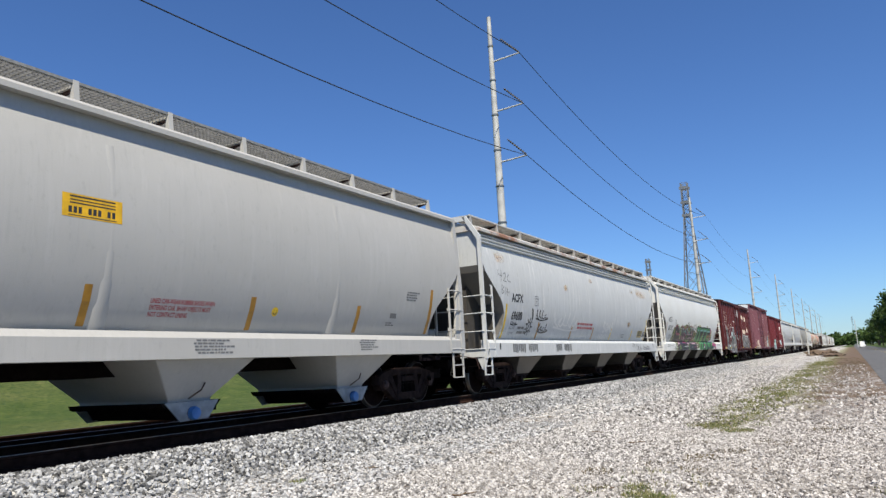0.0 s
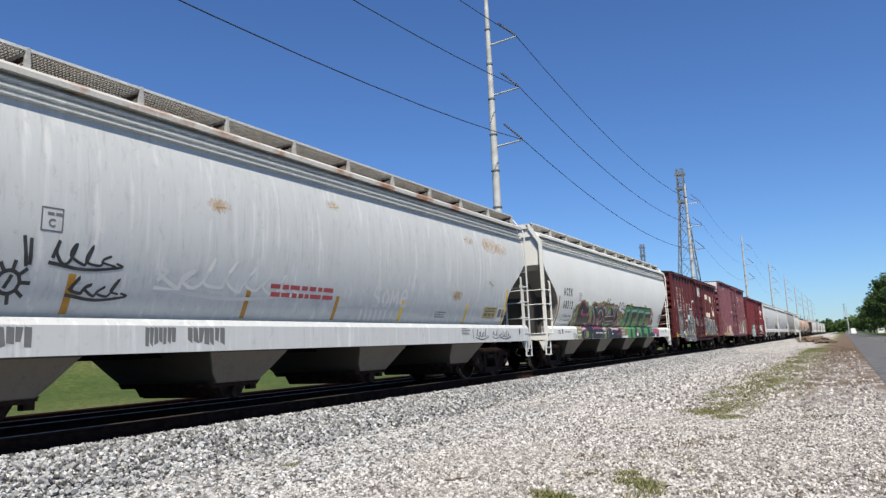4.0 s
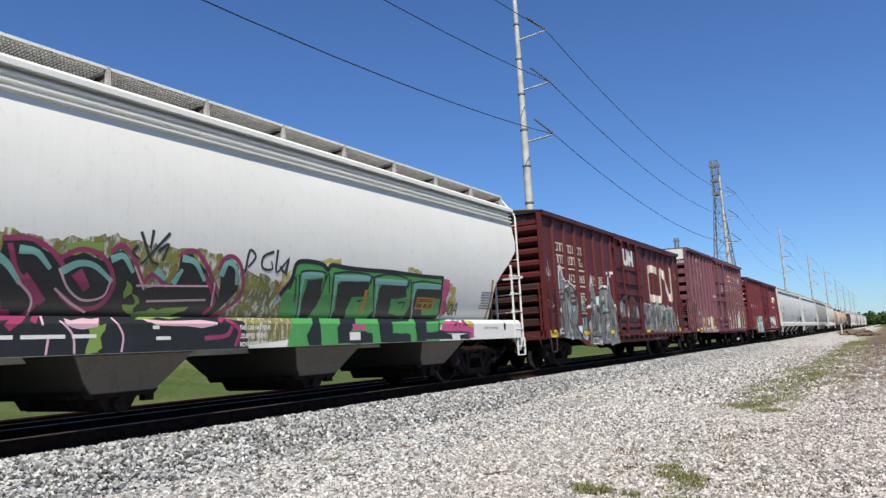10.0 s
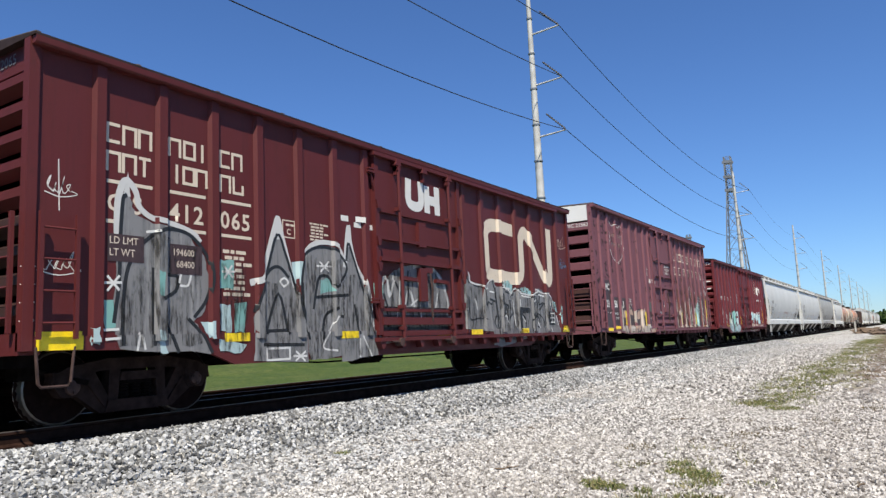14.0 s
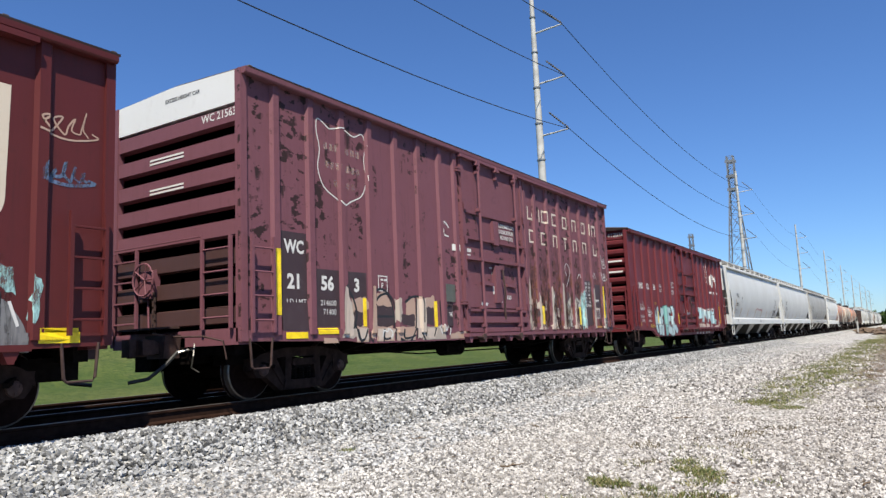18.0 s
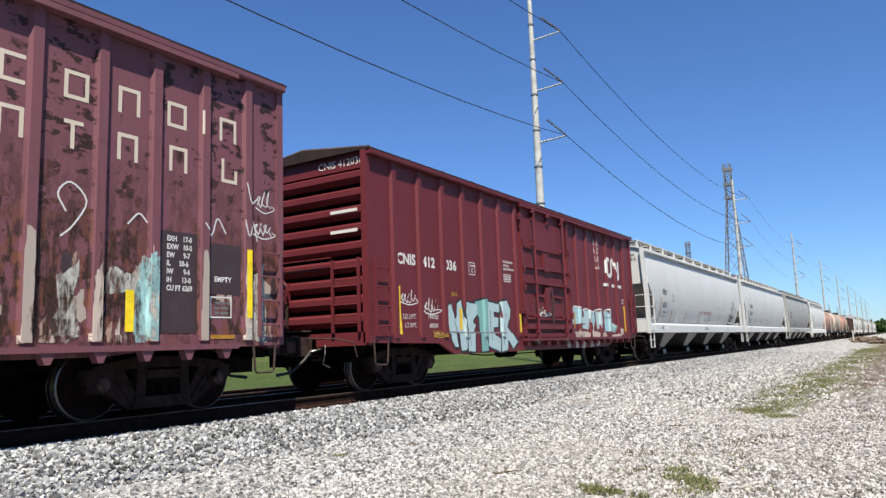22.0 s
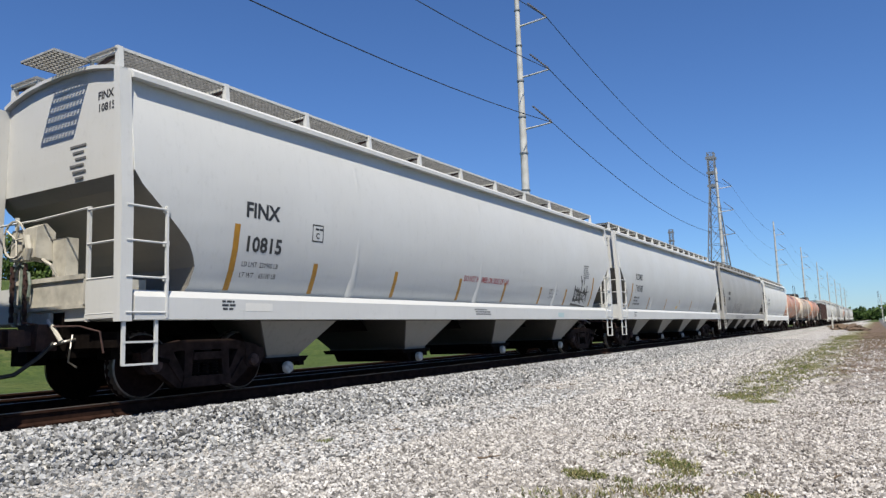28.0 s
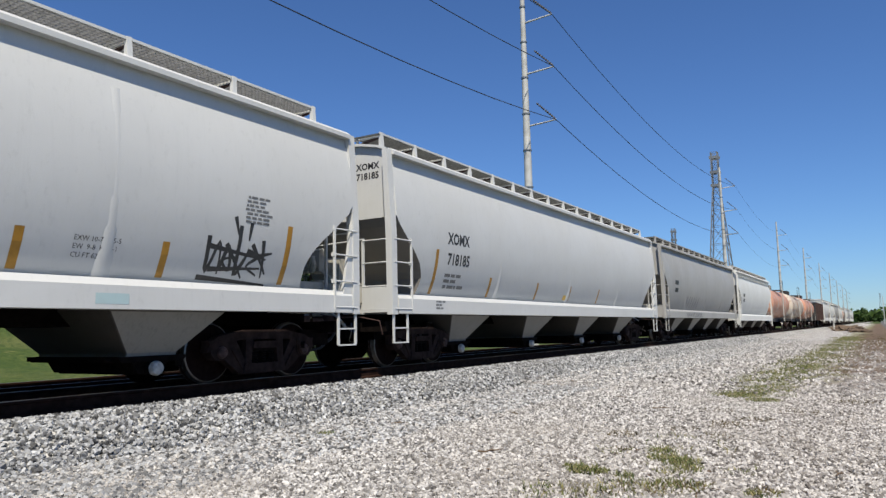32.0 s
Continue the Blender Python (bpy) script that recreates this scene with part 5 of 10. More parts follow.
        for i in range(n + 1):
            y = ends[0] + 0.06 + (ends[1] - ends[0] - 0.12) * i / n
            bm = bmesh.new()
            prism_y(bm, [(s * 1.22, 4.38), (s * 1.31, 4.35), (s * 1.28, 4.69), (s * 1.23, 4.69)], y - (0.04 if style == "A" else 0.025), y + (0.04 if style == "A" else 0.025))
            beam(bm, (s * 0.62, y, 4.615), (s * 1.24, y, 4.615), 0.05, 0.03)
            beam(bm, (s * 0.66, y, 4.50), (s * 0.66, y, 4.63), 0.05, 0.03)
            part("board_bracket", bm, mat if style == "A" else M_GRATE, car)
            bm = bmesh.new()
            beam(bm, (s * 0.64, y + 0.02, 4.5), (s * 1.24, y + 0.02, 4.62), 0.035, 0.05)
            part("board_strut", bm, M_IRON, car)
    # crossover platform over the front end
    x0 = -0.12 if style == "A" else -0.62
    for y0, y1 in ((-0.42, 0.1), (length - 0.1, length + 0.42)):
        bm = bmesh.new()
        for i in range(8):
            y = y0 + (y1 - y0) * i / 7
            box(bm, x0, x0 + 0.77, y - 0.011, y + 0.011, 4.6, 4.628)
        for i in range(11):
            x = x0 + 0.77 * i / 10
            box(bm, x - 0.014, x + 0.014, y0, y1, 4.596, 4.63)
        part("crossover_platform", bm, M_GRATE, car, "galvanized steel grating platform")
    # corner posts, sills, end platforms
    for y, d in ((0.0, 1), (length, -1)):
        for s in (-1, 1):
            bm = bmesh.new()
            if style == "A":
                prism_y(bm, [(s * 1.47, lo - 0.02), (s * 1.6, lo - 0.02), (s * 1.6, 2.6), (s * 1.5, 4.3), (s * 1.38, 4.3), (s * 1.45, 2.6)], min(y - d * 0.05, y + d * 0.12), max(y - d * 0.05, y + d * 0.12))
            elif d > 0:
                prism_y(bm, [(s * 1.5, lo - 0.02), (s * 1.6, lo - 0.02), (s * 1.6, 4.05), (s * 1.2, 4.63), (s * 1.1, 4.6), (s * 1.49, 3.98)], y, y + 0.055)
            else:
                tube(bm, [(s * 1.58, y - 0.03, lo - 0.02), (s * 1.58, y - 0.03, 4.05), (s * 1.55, y - 0.03, 4.16), (s * 1.2, y - 0.03, 4.62)], 0.026, 8)
            part("corner_post", bm, mat, car, bevel=0.01 if style == "A" or d > 0 else 0.0)
            if style == "B" and d < 0:
                for z in (2.96, 3.41, 3.86):
                    bm = bmesh.new()
                    tube(bm, [(s * 1.6, y - 0.03, z), (s * 1.05, y - 0.03, z)], 0.015, 6)
                    part("rung", bm, mat, car)
            if style == "A" and d < 0:
                bm = bmesh.new()
                prism(bm, [(y - 0.12, 2.7), (y - 0.12, lo), (y - 0.42, lo), (y - 0.42, lo + 0.1)], min(s * 1.52, s * 1.575), max(s * 1.52, s * 1.575))
                part("post_gusset", bm, mat, car)
        if style == "B":
            bm = bmesh.new()
            prism_y(bm, [(-1.18, 4.5), (1.18, 4.5), (1.15, 4.62), (0, 4.66), (-1.15, 4.62)], min(y, y + d * 0.08), max(y, y + d * 0.08))
            part("end_arch", bm, mat, car)
        if style == "A":
            bm = bmesh.new()
            box(bm, -1.5, 1.5, min(y + d * 0.02, y + d * 0.2), max(y + d * 0.02, y + d * 0.2), lo + 0.02, hi - 0.08)
            box(bm, -1.5, 1.5, min(y + d * 0.2, y + d * 0.95), max(y + d * 0.2, y + d * 0.95), lo + 0.02, lo + 0.08)
            part("end_sill", bm, mat, car, bevel=0.015)
            bm = bmesh.new()
            box(bm, -0.9, 0.8, min(y - d * 0.02, y + d * 0.9), max(y - d * 0.02, y + d * 0.9), 1.26, 1.64)
            box(bm, -0.9, 0.8, min(y - d * 0.05, y + d * 0.02), max(y - d * 0.05, y + d * 0.02), 1.62, 1.68)
            box(bm, -0.9, 0.8, min(y - d * 0.05, y + d * 0.02), max(y - d * 0.05, y + d * 0.02), 1.24, 1.29)
            part("platform_box", bm, M_BEIGE, car, "dusty beige platform over the coupler", bevel=0.015)
            for s in (-1, 1):
                bm = bmesh.new()
                box(bm, min(s * 0.86, s * 1.46), max(s * 0.86, s * 1.46), min(y - d * 0.03, y), max(y - d * 0.03, y), lo + 0.03, 1.58)
                part("end_plate", bm, mat, car, bevel=0.01)
        else:
            for s in (-1, 1):
                bm = bmesh.new()
                box(bm, min(s * 0.82, s * 1.5), max(s * 0.82, s * 1.5), min(y + d * 0.0, y + d * 0.1), max(y + d * 0.0, y + d * 0.1), lo + 0.02, lo + 0.2)
                box(bm, min(s * 0.9, s * 1.5), max(s * 0.9, s * 1.5), min(y + d * 0.1, y + d * 1.1), max(y + d * 0.1, y + d * 1.1), lo + 0.14, lo + 0.2)
                part("end_sill", bm, mat, car, bevel=0.015)
        if style == "B":
            bm = bmesh.new()
            box(bm, -0.82, 0.82, min(y + d * 0.08, y + d * 1.4), max(y + d * 0.08, y + d * 1.4), lo - 0.02, lo + 0.06)
            part("shear_plate", bm, M_TRUCK, car, "black plate over the coupler")
        if style == "A" and d < 0:
            for x in (-0.42, 0.42):
                bm = bmesh.new()
                prism(bm, [(y + d * 0.25, lo + 0.06), (y + d * 0.5, lo + 0.06), (y + d * 1.0, 2.2), (y + d * 0.85, 2.3)], x - 0.04, x + 0.04)
                part("end_brace", bm, M_ENDSHADE, car)
        if style == "B":
            # added dark webs, posts and a bulkhead that close the shaded end to view
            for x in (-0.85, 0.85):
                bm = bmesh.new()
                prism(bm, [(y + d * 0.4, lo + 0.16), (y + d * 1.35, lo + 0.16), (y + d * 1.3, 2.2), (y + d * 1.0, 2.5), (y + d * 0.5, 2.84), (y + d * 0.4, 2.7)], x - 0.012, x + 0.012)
                part("end_web", bm, M_BAYSHADE, car, "dark web added in the shade under the end sheet")
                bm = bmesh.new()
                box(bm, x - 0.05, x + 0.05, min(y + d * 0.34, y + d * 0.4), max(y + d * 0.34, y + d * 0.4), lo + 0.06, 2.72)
                part("end_post", bm, M_BAYSHADE, car)
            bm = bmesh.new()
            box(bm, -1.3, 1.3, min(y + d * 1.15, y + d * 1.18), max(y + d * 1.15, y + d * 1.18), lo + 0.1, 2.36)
            part("bulkhead", bm, M_BAYSHADE, car, "dark bulkhead added in the shade under the end sheet")
        out, top = (0.63, 2.56) if style == "A" else (0.5, 2.78)
        for z in (1.15, 1.6, 2.06, 2.51):
            for p, q in (((1.6, y + d * 0.03, z), (1.6, y + d * out, z)), ((0.86, y - d * 0.02, z), (1.56, y - d * 0.02, z))):
                bm = bmesh.new()
                tube(bm, [p, q], 0.015, 6)
                part("rung", bm, mat, car)
        bm = bmesh.new()
        beam(bm, (1.59, y + d * out, lo + 0.02), (1.59, y + d * out, top), 0.045, 0.03)
        for z in (1.15, 1.6, 2.06, 2.51):
            beam(bm, (1.575, y + d * out, z - 0.035), (1.575, y + d * out, z + 0.035), 0.07, 0.05)
        beam(bm, (1.58, y + d * out, top - 0.03), (1.47, y + d * (out + 0.12), top + 0.1), 0.03, 0.03)
        part("ladder_stile", bm, mat, car)
        bm = bmesh.new()
        beam(bm, (0.86, y, lo), (0.86, y, 2.56), 0.05, 0.04)
        part("ladder_stile", bm, mat, car)
        bm = bmesh.new()
        tube(bm, [(0.86, y - d * 0.02, 2.54), (-0.3, y - d * 0.03, 2.5), (-1.5, y - d * 0.02, 2.52)], 0.015, 6)
        part("grab_rail", bm, mat, car)
        bm = bmesh.new()
        beam(bm, (-0.86, y, lo), (-0.86, y, 2.6), 0.05, 0.04)
        part("ladder_stile", bm, mat, car)
        y0, y1 = (0.03, 0.5) if style == "A" else (-0.08, 0.32)
        step(car, mat, y + d * y0, y + d * y1, 1.56, 0.5, lo)
        if style == "B":
            bm = bmesh.new()
            prism_y(bm, [(1.3, lo), (1.6, lo), (1.5, 0.62), (1.44, 0.62)], min(y + d * 0.02, y + d * 0.06), max(y + d * 0.02, y + d * 0.06))
            part("corner_gusset", bm, mat, car)
    for s in (-1, 1):
        bm = bmesh.new()
        prism_y(bm, [(s * 1.36, lo), (s * 1.6, lo), (s * 1.6, hi - 0.09), (s * 1.53, hi), (s * 1.36, hi), (s * 1.36, lo + 0.05), (s * 1.36, lo + 0.05)], 0.16, length - 0.16)
        part("side_sill", bm, mat, car)
    bm = bmesh.new()
    box(bm, -0.33, 0.33, 0.0, length, 0.87, 1.2)
    part("center_sill", bm, low, car)
    # bays below the sill
    for k in range(bays):
        yc = length / 2 - 0.2 + (k - (bays - 1) / 2) * (length - 3.2) / bays
        half = 0.92 if style == "A" else 0.86
        bm = bmesh.new()
        rings = []
        for hy, hx, z in ((half * 1.25, 1.42, lo + 0.3), (half, 1.42, lo - 0.01)) + (((0.4, 1.02, 0.5), (0.4, 1.0, 0.42)) if style == "A" else ((0.62, 1.2, 0.6), (0.46, 1.12, 0.44))):
            rings.append([bm.verts.new((a * hx, yc + b * hy, z)) for a, b in ((-1, -1), (1, -1), (1, 1), (-1, 1))])
        for a, b in zip(rings, rings[1:]):
            for i in range(4):
                bm.faces.new((a[i], a[(i + 1) % 4], b[(i + 1) % 4], b[i]))
        bm.faces.new(rings[0]), bm.faces.new(rings[-1])
        bmesh.ops.recalc_face_normals(bm, faces=bm.faces[:])
        # slopes get the dark copy with painted shade, outward faces the lighter one
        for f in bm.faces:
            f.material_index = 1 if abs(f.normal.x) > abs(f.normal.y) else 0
        bay = part("bay", bm, mat if cap is M_CAPB else M_BAYSHADE, car, "sloping discharge bay", bevel=0.012)
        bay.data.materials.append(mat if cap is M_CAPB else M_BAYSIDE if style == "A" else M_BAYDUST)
        bm = bmesh.new()
        prism(bm, [(yc - 0.56, 0.46), (yc + 0.56, 0.46), (yc + 0.48, 0.38), (yc - 0.48, 0.38)], -1.06, 1.06)
        for x in (-0.9, 0.9):
            tube(bm, [(x, yc - 0.62, 0.42), (x, yc + 0.62, 0.42)], 0.025, 6)
            box(bm, x - 0.06, x + 0.06, yc + 0.42, yc + 0.56, 0.3, 0.44)
        prism(bm, [(yc - 0.3, 0.4), (yc + 0.3, 0.4), (yc + 0.18, 0.22), (yc - 0.18, 0.22)], -0.98, 0.98)
        tube(bm, [(-1.08, yc, 0.29), (1.08, yc, 0.29)], 0.1, 10)
        part("outlet_gate", bm, M_TRUCK if style == "A" else M_DUST, bay, "dark steel outlet gate")
        if cap is not None:
            bm = bmesh.new()
            lathe_x(bm, [(1.06, 0.095), (1.12, 0.1), (1.16, 0.085), (1.17, 0.04)], 14)
            for v in bm.verts:
                v.co += Vector((0, yc, 0.29))
            part("outlet_cap", bm, cap, bay, "plastic outlet cap", smooth=True)
            if cap is M_CAPB:
                for s in (-1, 1):
                    bm = bmesh.new()
                    prism(bm, [(yc - 0.5, 0.46), (yc + 0.5, 0.46), (yc + 0.3, 0.2), (yc - 0.22, 0.18)], min(s * 1.055, s * 1.075), max(s * 1.055, s * 1.075))
                    part("outlet_hood", bm, M_HOOD, bay, "dusty blue-grey sheet round the outlet")
                bm = bmesh.new()
                tube(bm, [(1.09, yc - 0.1, 0.5), (1.2, yc + 0.05, 0.62), (1.2, yc + 0.12, 0.72)], 0.012, 5)
                part("gate_lever", bm, M_IRON, bay)
    if style == "B":
        # brake wheel painted as dark as the shaded end around it
        brake_wheel(car, -0.75, -0.02, 2.15, M_ENDSHADE)
        chain(car, -0.7, 0.05, 1.1, 1.85, M_IRON)
    else:
        hand_brake(car)
    ends_gear(car, length)
    truck(car, 1.75, roll), truck(car, length - 1.75, roll)

    def surface(y, z):
        if z < hi - 0.09:
            return 1.60
        return 1.60 - 0.07 * (z - hi + 0.09) / 0.09 if z < hi else lerp(SIDE, z)

    CREASES[car.name] = [z for z, _ in SIDE[1:-1]] + [lo + 0.004, hi - 0.09, hi]
    return car, surface, CREASES[car.name], [(-9, lo + 0.004)]


# ---- box car ----
def boxcar(name, label, length, eave, mat, ribs, door, end_ribs, rib_h, fish=True, end_cap=None, rib_flat=0.05, dust=None):
    car = thing(name, label, "box car", "cars of the freight train")
    posts = ribs + [length - y for y in reversed(ribs)]
    skin, proud, low = 1.54, 1.6, 0.98
    bm = bmesh.new()
    box(bm, -1.5, 1.5, 0.16, length - 0.16, low + 0.02, eave - 0.02)
    part("inner_box", bm, mat, car)
    edges = [0.1] + [y for y in posts if y < door[0]] + [door[0]]
    edges2 = [door[1]] + [y for y in posts if y > door[1]] + [length - 0.1]
    for run in (edges, edges2):
        for a, b in zip(run, run[1:]):
            bm = bmesh.new()
            box(bm, 1.50, skin, a, b, low, eave - 0.06)
            part("side_panel", bm, mat, car)
    bm = bmesh.new()
    box(bm, -skin, -1.5, 0.1, length - 0.1, low, eave - 0.06)
    part("far_side", bm, mat, car)
    for y in posts:
        for s in (-1, 1):
            bm = bmesh.new()
            w = 0.075
            prism_x = [(s * skin, y - w - 0.02), (s * proud, y - w + 0.015), (s * proud, y + w - 0.015), (s * skin, y + w + 0.02)]
            lo = [bm.verts.new((x, yy, low)) for x, yy in prism_x]
            hi = [bm.verts.new((x, yy, eave - 0.09)) for x, yy in prism_x]
            bm.faces.new(lo), bm.faces.new(hi[::-1])
            for i in range(4):
                bm.faces.new((lo[i], lo[(i + 1) % 4], hi[(i + 1) % 4], hi[i]))
            part("side_post", bm, mat, car)
    # corners, top chord, sill
    for y0, y1 in ((0.0, 0.12), (length - 0.12, length)):
        for s in (-1, 1):
            bm = bmesh.new()
            box(bm, min(s * 1.46, s * 1.585), max(s * 1.46, s * 1.585), y0, y1, low - 0.08, eave)
            part("corner_post", bm, mat, car, bevel=0.012)
    for s in (-1, 1):
        bm = bmesh.new()
        prism_y(bm, [(s * 1.5, eave - 0.085), (s * 1.655, eave - 0.085), (s * 1.675, eave - 0.065), (s * 1.68, eave + 0.01), (s * 1.5, eave + 0.02)], 0.02, length - 0.02)
        part("top_chord", bm, mat, car)
        bm = bmesh.new()
        f0, f1 = (0.62, 0.86) if fish else (0.8, 0.86)
        prism(bm, [(0.08, 0.9), (2.35, f1), (2.95, f0), (length - 2.95, f0), (length - 2.35, f1), (length - 0.08, 0.9), (length - 0.08, 1.06), (0.08, 1.06)], min(s * 1.5, s * 1.57), max(s * 1.5, s * 1.57))
        part("side_sill", bm, mat, car)
    # roof: shallow gable with cross ribs
    bm = bmesh.new()
    rise = 0.1 if end_cap else 0.24
    start = 0.1 if end_cap else 0.0
    prism_y(bm, [(-1.68, eave + 0.005), (1.68, eave + 0.005), (1.68, eave + 0.035), (0, eave + rise), (-1.68, eave + 0.035)], start, length)
    part("roof", bm, M_ROOFDK, car, "weathered dark roof sheets")
    n = 12
    for i in range(n + 1):
        y = start + 0.06 + (length - start - 0.12) * i / n
        bm = bmesh.new()
        for s in (-1, 1):
            beam(bm, (s * 1.64, y, eave + 0.05), (0, y, eave + rise + 0.015), 0.06, 0.035)
        part("roof_rib", bm, M_ROOFRIB, car)
    # corrugated ends
    for y, d in ((0.0, 1), (length, -1)):
        bm = bmesh.new()
        prism_y(bm, [(-1.5, low), (1.5, low), (1.5, eave), (0, eave + rise - 0.04), (-1.5, eave)], min(y + d * 0.16, y + d * 0.2), max(y + d * 0.16, y + d * 0.2))
        part("end_sheet", bm, mat, car)
        for z in end_ribs:
            bm = bmesh.new()
            o = [(y + d * 0.165, z - rib_h / 2 - 0.05), (y + d * 0.03, z - rib_flat), (y + d * 0.03, z + rib_flat), (y + d * 0.165, z + rib_h / 2 + 0.02)]
            if rib_flat > 0.1:
                o = [(y + d * 0.165, z - rib_flat - 0.02), (y + d * 0.03, z - rib_flat), (y + d * 0.03, z + rib_flat), (y + d * 0.165, z + rib_flat + 0.03)]
            prism(bm, o if d > 0 else o[::-1], -1.46, 1.46)
            part("end_rib", bm, dust if dust and z < 2.5 else mat, car, "end rib browned by brake dust" if dust and z < 2.5 else "")
        bm = bmesh.new()
        drop, face = (0.5, 0.02) if end_cap else (0.3, 0.1)
        prism_y(bm, [(-1.46, eave - drop), (1.46, eave - drop), (1.46, eave), (0, eave + rise - 0.04), (-1.46, eave)], min(y + d * face, y + d * 0.15), max(y + d * face, y + d * 0.15))
        part("end_gable", bm, end_cap if end_cap and d > 0 else mat, car, "white painted band on the end" if end_cap and d > 0 else "")
        bm = bmesh.new()
        box(bm, -1.5, 1.5, min(y, y + d * 0.25), max(y, y + d * 0.25), 0.86, 1.1)
        part("end_sill", bm, mat, car, bevel=0.015)
        ladder(car, mat, (0.8, y - d * 0.06), (1.42, y - d * 0.06), 1.1, 2.45, 4)
        ladder(car, mat, (-0.8, y - d * 0.06), (-1.42, y - d * 0.06), 1.1, 2.45, 4)
        ladder(car, mat, (1.66, y + d * 0.14), (1.66, y + d * 0.56), 1.02, 2.45, 4)
        stirrup(car, y + d * 0.16, y + d * 0.6)
        bm = bmesh.new()
        box(bm, -1.0, 0.2, min(y - d * 0.22, y), max(y - d * 0.22, y), 1.15, 1.18)
        part("brake_step", bm, M_IRON, car)
        bm = bmesh.new()
        tube(bm, [(0.78, y - d * 0.07, 2.5), (-1.4, y - d * 0.07, 2.5)], 0.014, 5)
        part("grab_rail", bm, mat, car)
    brake_wheel(car, -0.55, -0.12, 1.95, mat)
    chain(car, -0.4, -0.02, 1.1, 1.8, M_IRON)
    # plug door with its rails, locking bars, hangers and latches
    d0, d1 = door
    tall = (eave - 0.98) / 3.48
    ledge, rail_b, rail_a = 0.98 + 2.29 * tall, 0.98 + 1.8 * tall, 0.98 + 1.4 * tall
    bm = bmesh.new()
    box(bm, 1.5, 1.55, d0 + 0.06, d1 - 0.06, low + 0.06, ledge)
    dr = part("door", bm, mat, car, "sliding plug door with locking bars")
    for z0, z1, x in ((ledge, eave - 0.16, 1.6), (1.5, 2.0, 1.585)):
        bm = bmesh.new()
        box(bm, 1.5, x, d0 + (0.07 if x == 1.6 else 0.16), d1 - (0.07 if x == 1.6 else 0.16), z0, z1)
        part("door_panel", bm, mat, dr, bevel=0.012)
    for z, h, x in ((1.0, 0.05, 1.64), (1.23, 0.07, 1.655), (1.44, 0.03, 1.62), (rail_a, 0.04, 1.66), (rail_b, 0.03, 1.62)):
        bm = bmesh.new()
        prism(bm, [(d0 + 0.08, z - h), (d1 - 0.08, z - h), (d1 - 0.08, z + h), (d0 + 0.08, z + h)], 1.545, x)
        part("door_rib", bm, mat, dr, bevel=0.01)
    for y in (d0 + 0.66, d1 - 0.54):
        bm = bmesh.new()
        tube(bm, [(1.69, y, 0.86), (1.69, y, eave - 0.2)], 0.034, 8)
        for z in (1.1, 1.5, rail_a, ledge + 0.1, eave - 0.3):
            box(bm, 1.59, 1.72, y - 0.05, y + 0.05, z - 0.035, z + 0.035)
        part("locking_bar", bm, mat, dr, smooth=False)
        bm = bmesh.new()
        tube(bm, [(1.7, y, 0.92), (1.72, y - 0.18, 0.84), (1.7, y - 0.42, 0.86)], 0.022, 6)
        tube(bm, [(1.62, y - 0.16, 0.84), (1.76, y - 0.16, 0.84)], 0.075, 10)
        part("crank", bm, M_IRON, dr, "greasy iron crank")
    for y in (d0 + 0.64, (d0 + d1) / 2 + 0.05, d1 - 0.5):
        bm = bmesh.new()
        prism(bm, [(y - 0.1, eave - 0.24), (y + 0.1, eave - 0.24), (y + 0.05, eave - 0.12), (y - 0.05, eave - 0.12)], 1.6, 1.72)
        box(bm, 1.6, 1.68, y - 0.03, y + 0.03, eave - 0.42, eave - 0.24)
        part("door_hanger", bm, mat, dr)
    for y, d in ((d0 + 0.04, -1), (d1 - 0.04, 1)):
        bm = bmesh.new()
        box(bm, 1.5, 1.63, y - 0.06, y + 0.06, low, eave - 0.13)
        part("door_post", bm, mat, car, bevel=0.01)
        for z in (1.62, 2.3, rail_b, ledge + 0.2):
            bm = bmesh.new()
            prism(bm, [(y - 0.07, z), (y + 0.07, z), (y + 0.03, z - 0.16), (y - 0.03, z - 0.16)], 1.63, 1.67)
            part("latch", bm, mat, car)
    for z in (1.55, eave - 0.5):
        bm = bmesh.new()
        box(bm, 1.56, 1.66, d0 - 0.22, d0 - 0.03, z, z + 0.035)
        box(bm, 1.56, 1.66, d0 - 0.2, d0 - 0.05, z + 0.06, z + 0.09)
        beam(bm, (1.62, d0 - 0.12, z), (1.6, d0 + 0.02, z - 0.4), 0.03, 0.03)
        part("door_stop", bm, mat, car)
    m = d0 + 1.34
    bm = bmesh.new()
    box(bm, 1.55, 1.625, m + 0.04, m + 0.3, rail_b - 0.07, ledge - 0.06)
    part("lock_plate", bm, mat, dr, bevel=0.01)
    bm = bmesh.new()
    box(bm, 1.55, 1.65, m, m + 0.24, 1.62, rail_a - 0.1)
    box(bm, 1.55, 1.64, m + 0.2, m + 0.46, rail_a - 0.18, rail_a - 0.06)
    part("lock_box", bm, mat, dr, bevel=0.012)
    bm = bmesh.new()
    tube(bm, [(1.67, m + 0.32, rail_a - 0.2), (1.71, m + 0.32, 1.85), (1.67, m + 0.34, 1.55), (1.66, m + 0.36, 1.24)], 0.024, 6)
    part("lock_handle", bm, M_IRON, dr, "dark lock handle")
    for y0, y1 in ((d0 + 0.76, m - 0.08), (m + 0.6, d1 - 0.62)):
        bm = bmesh.new()
        prism(bm, [(y0, 2.02), (y1, 2.0), (y1, 2.07), (y0, 2.09)], 1.55, 1.64)
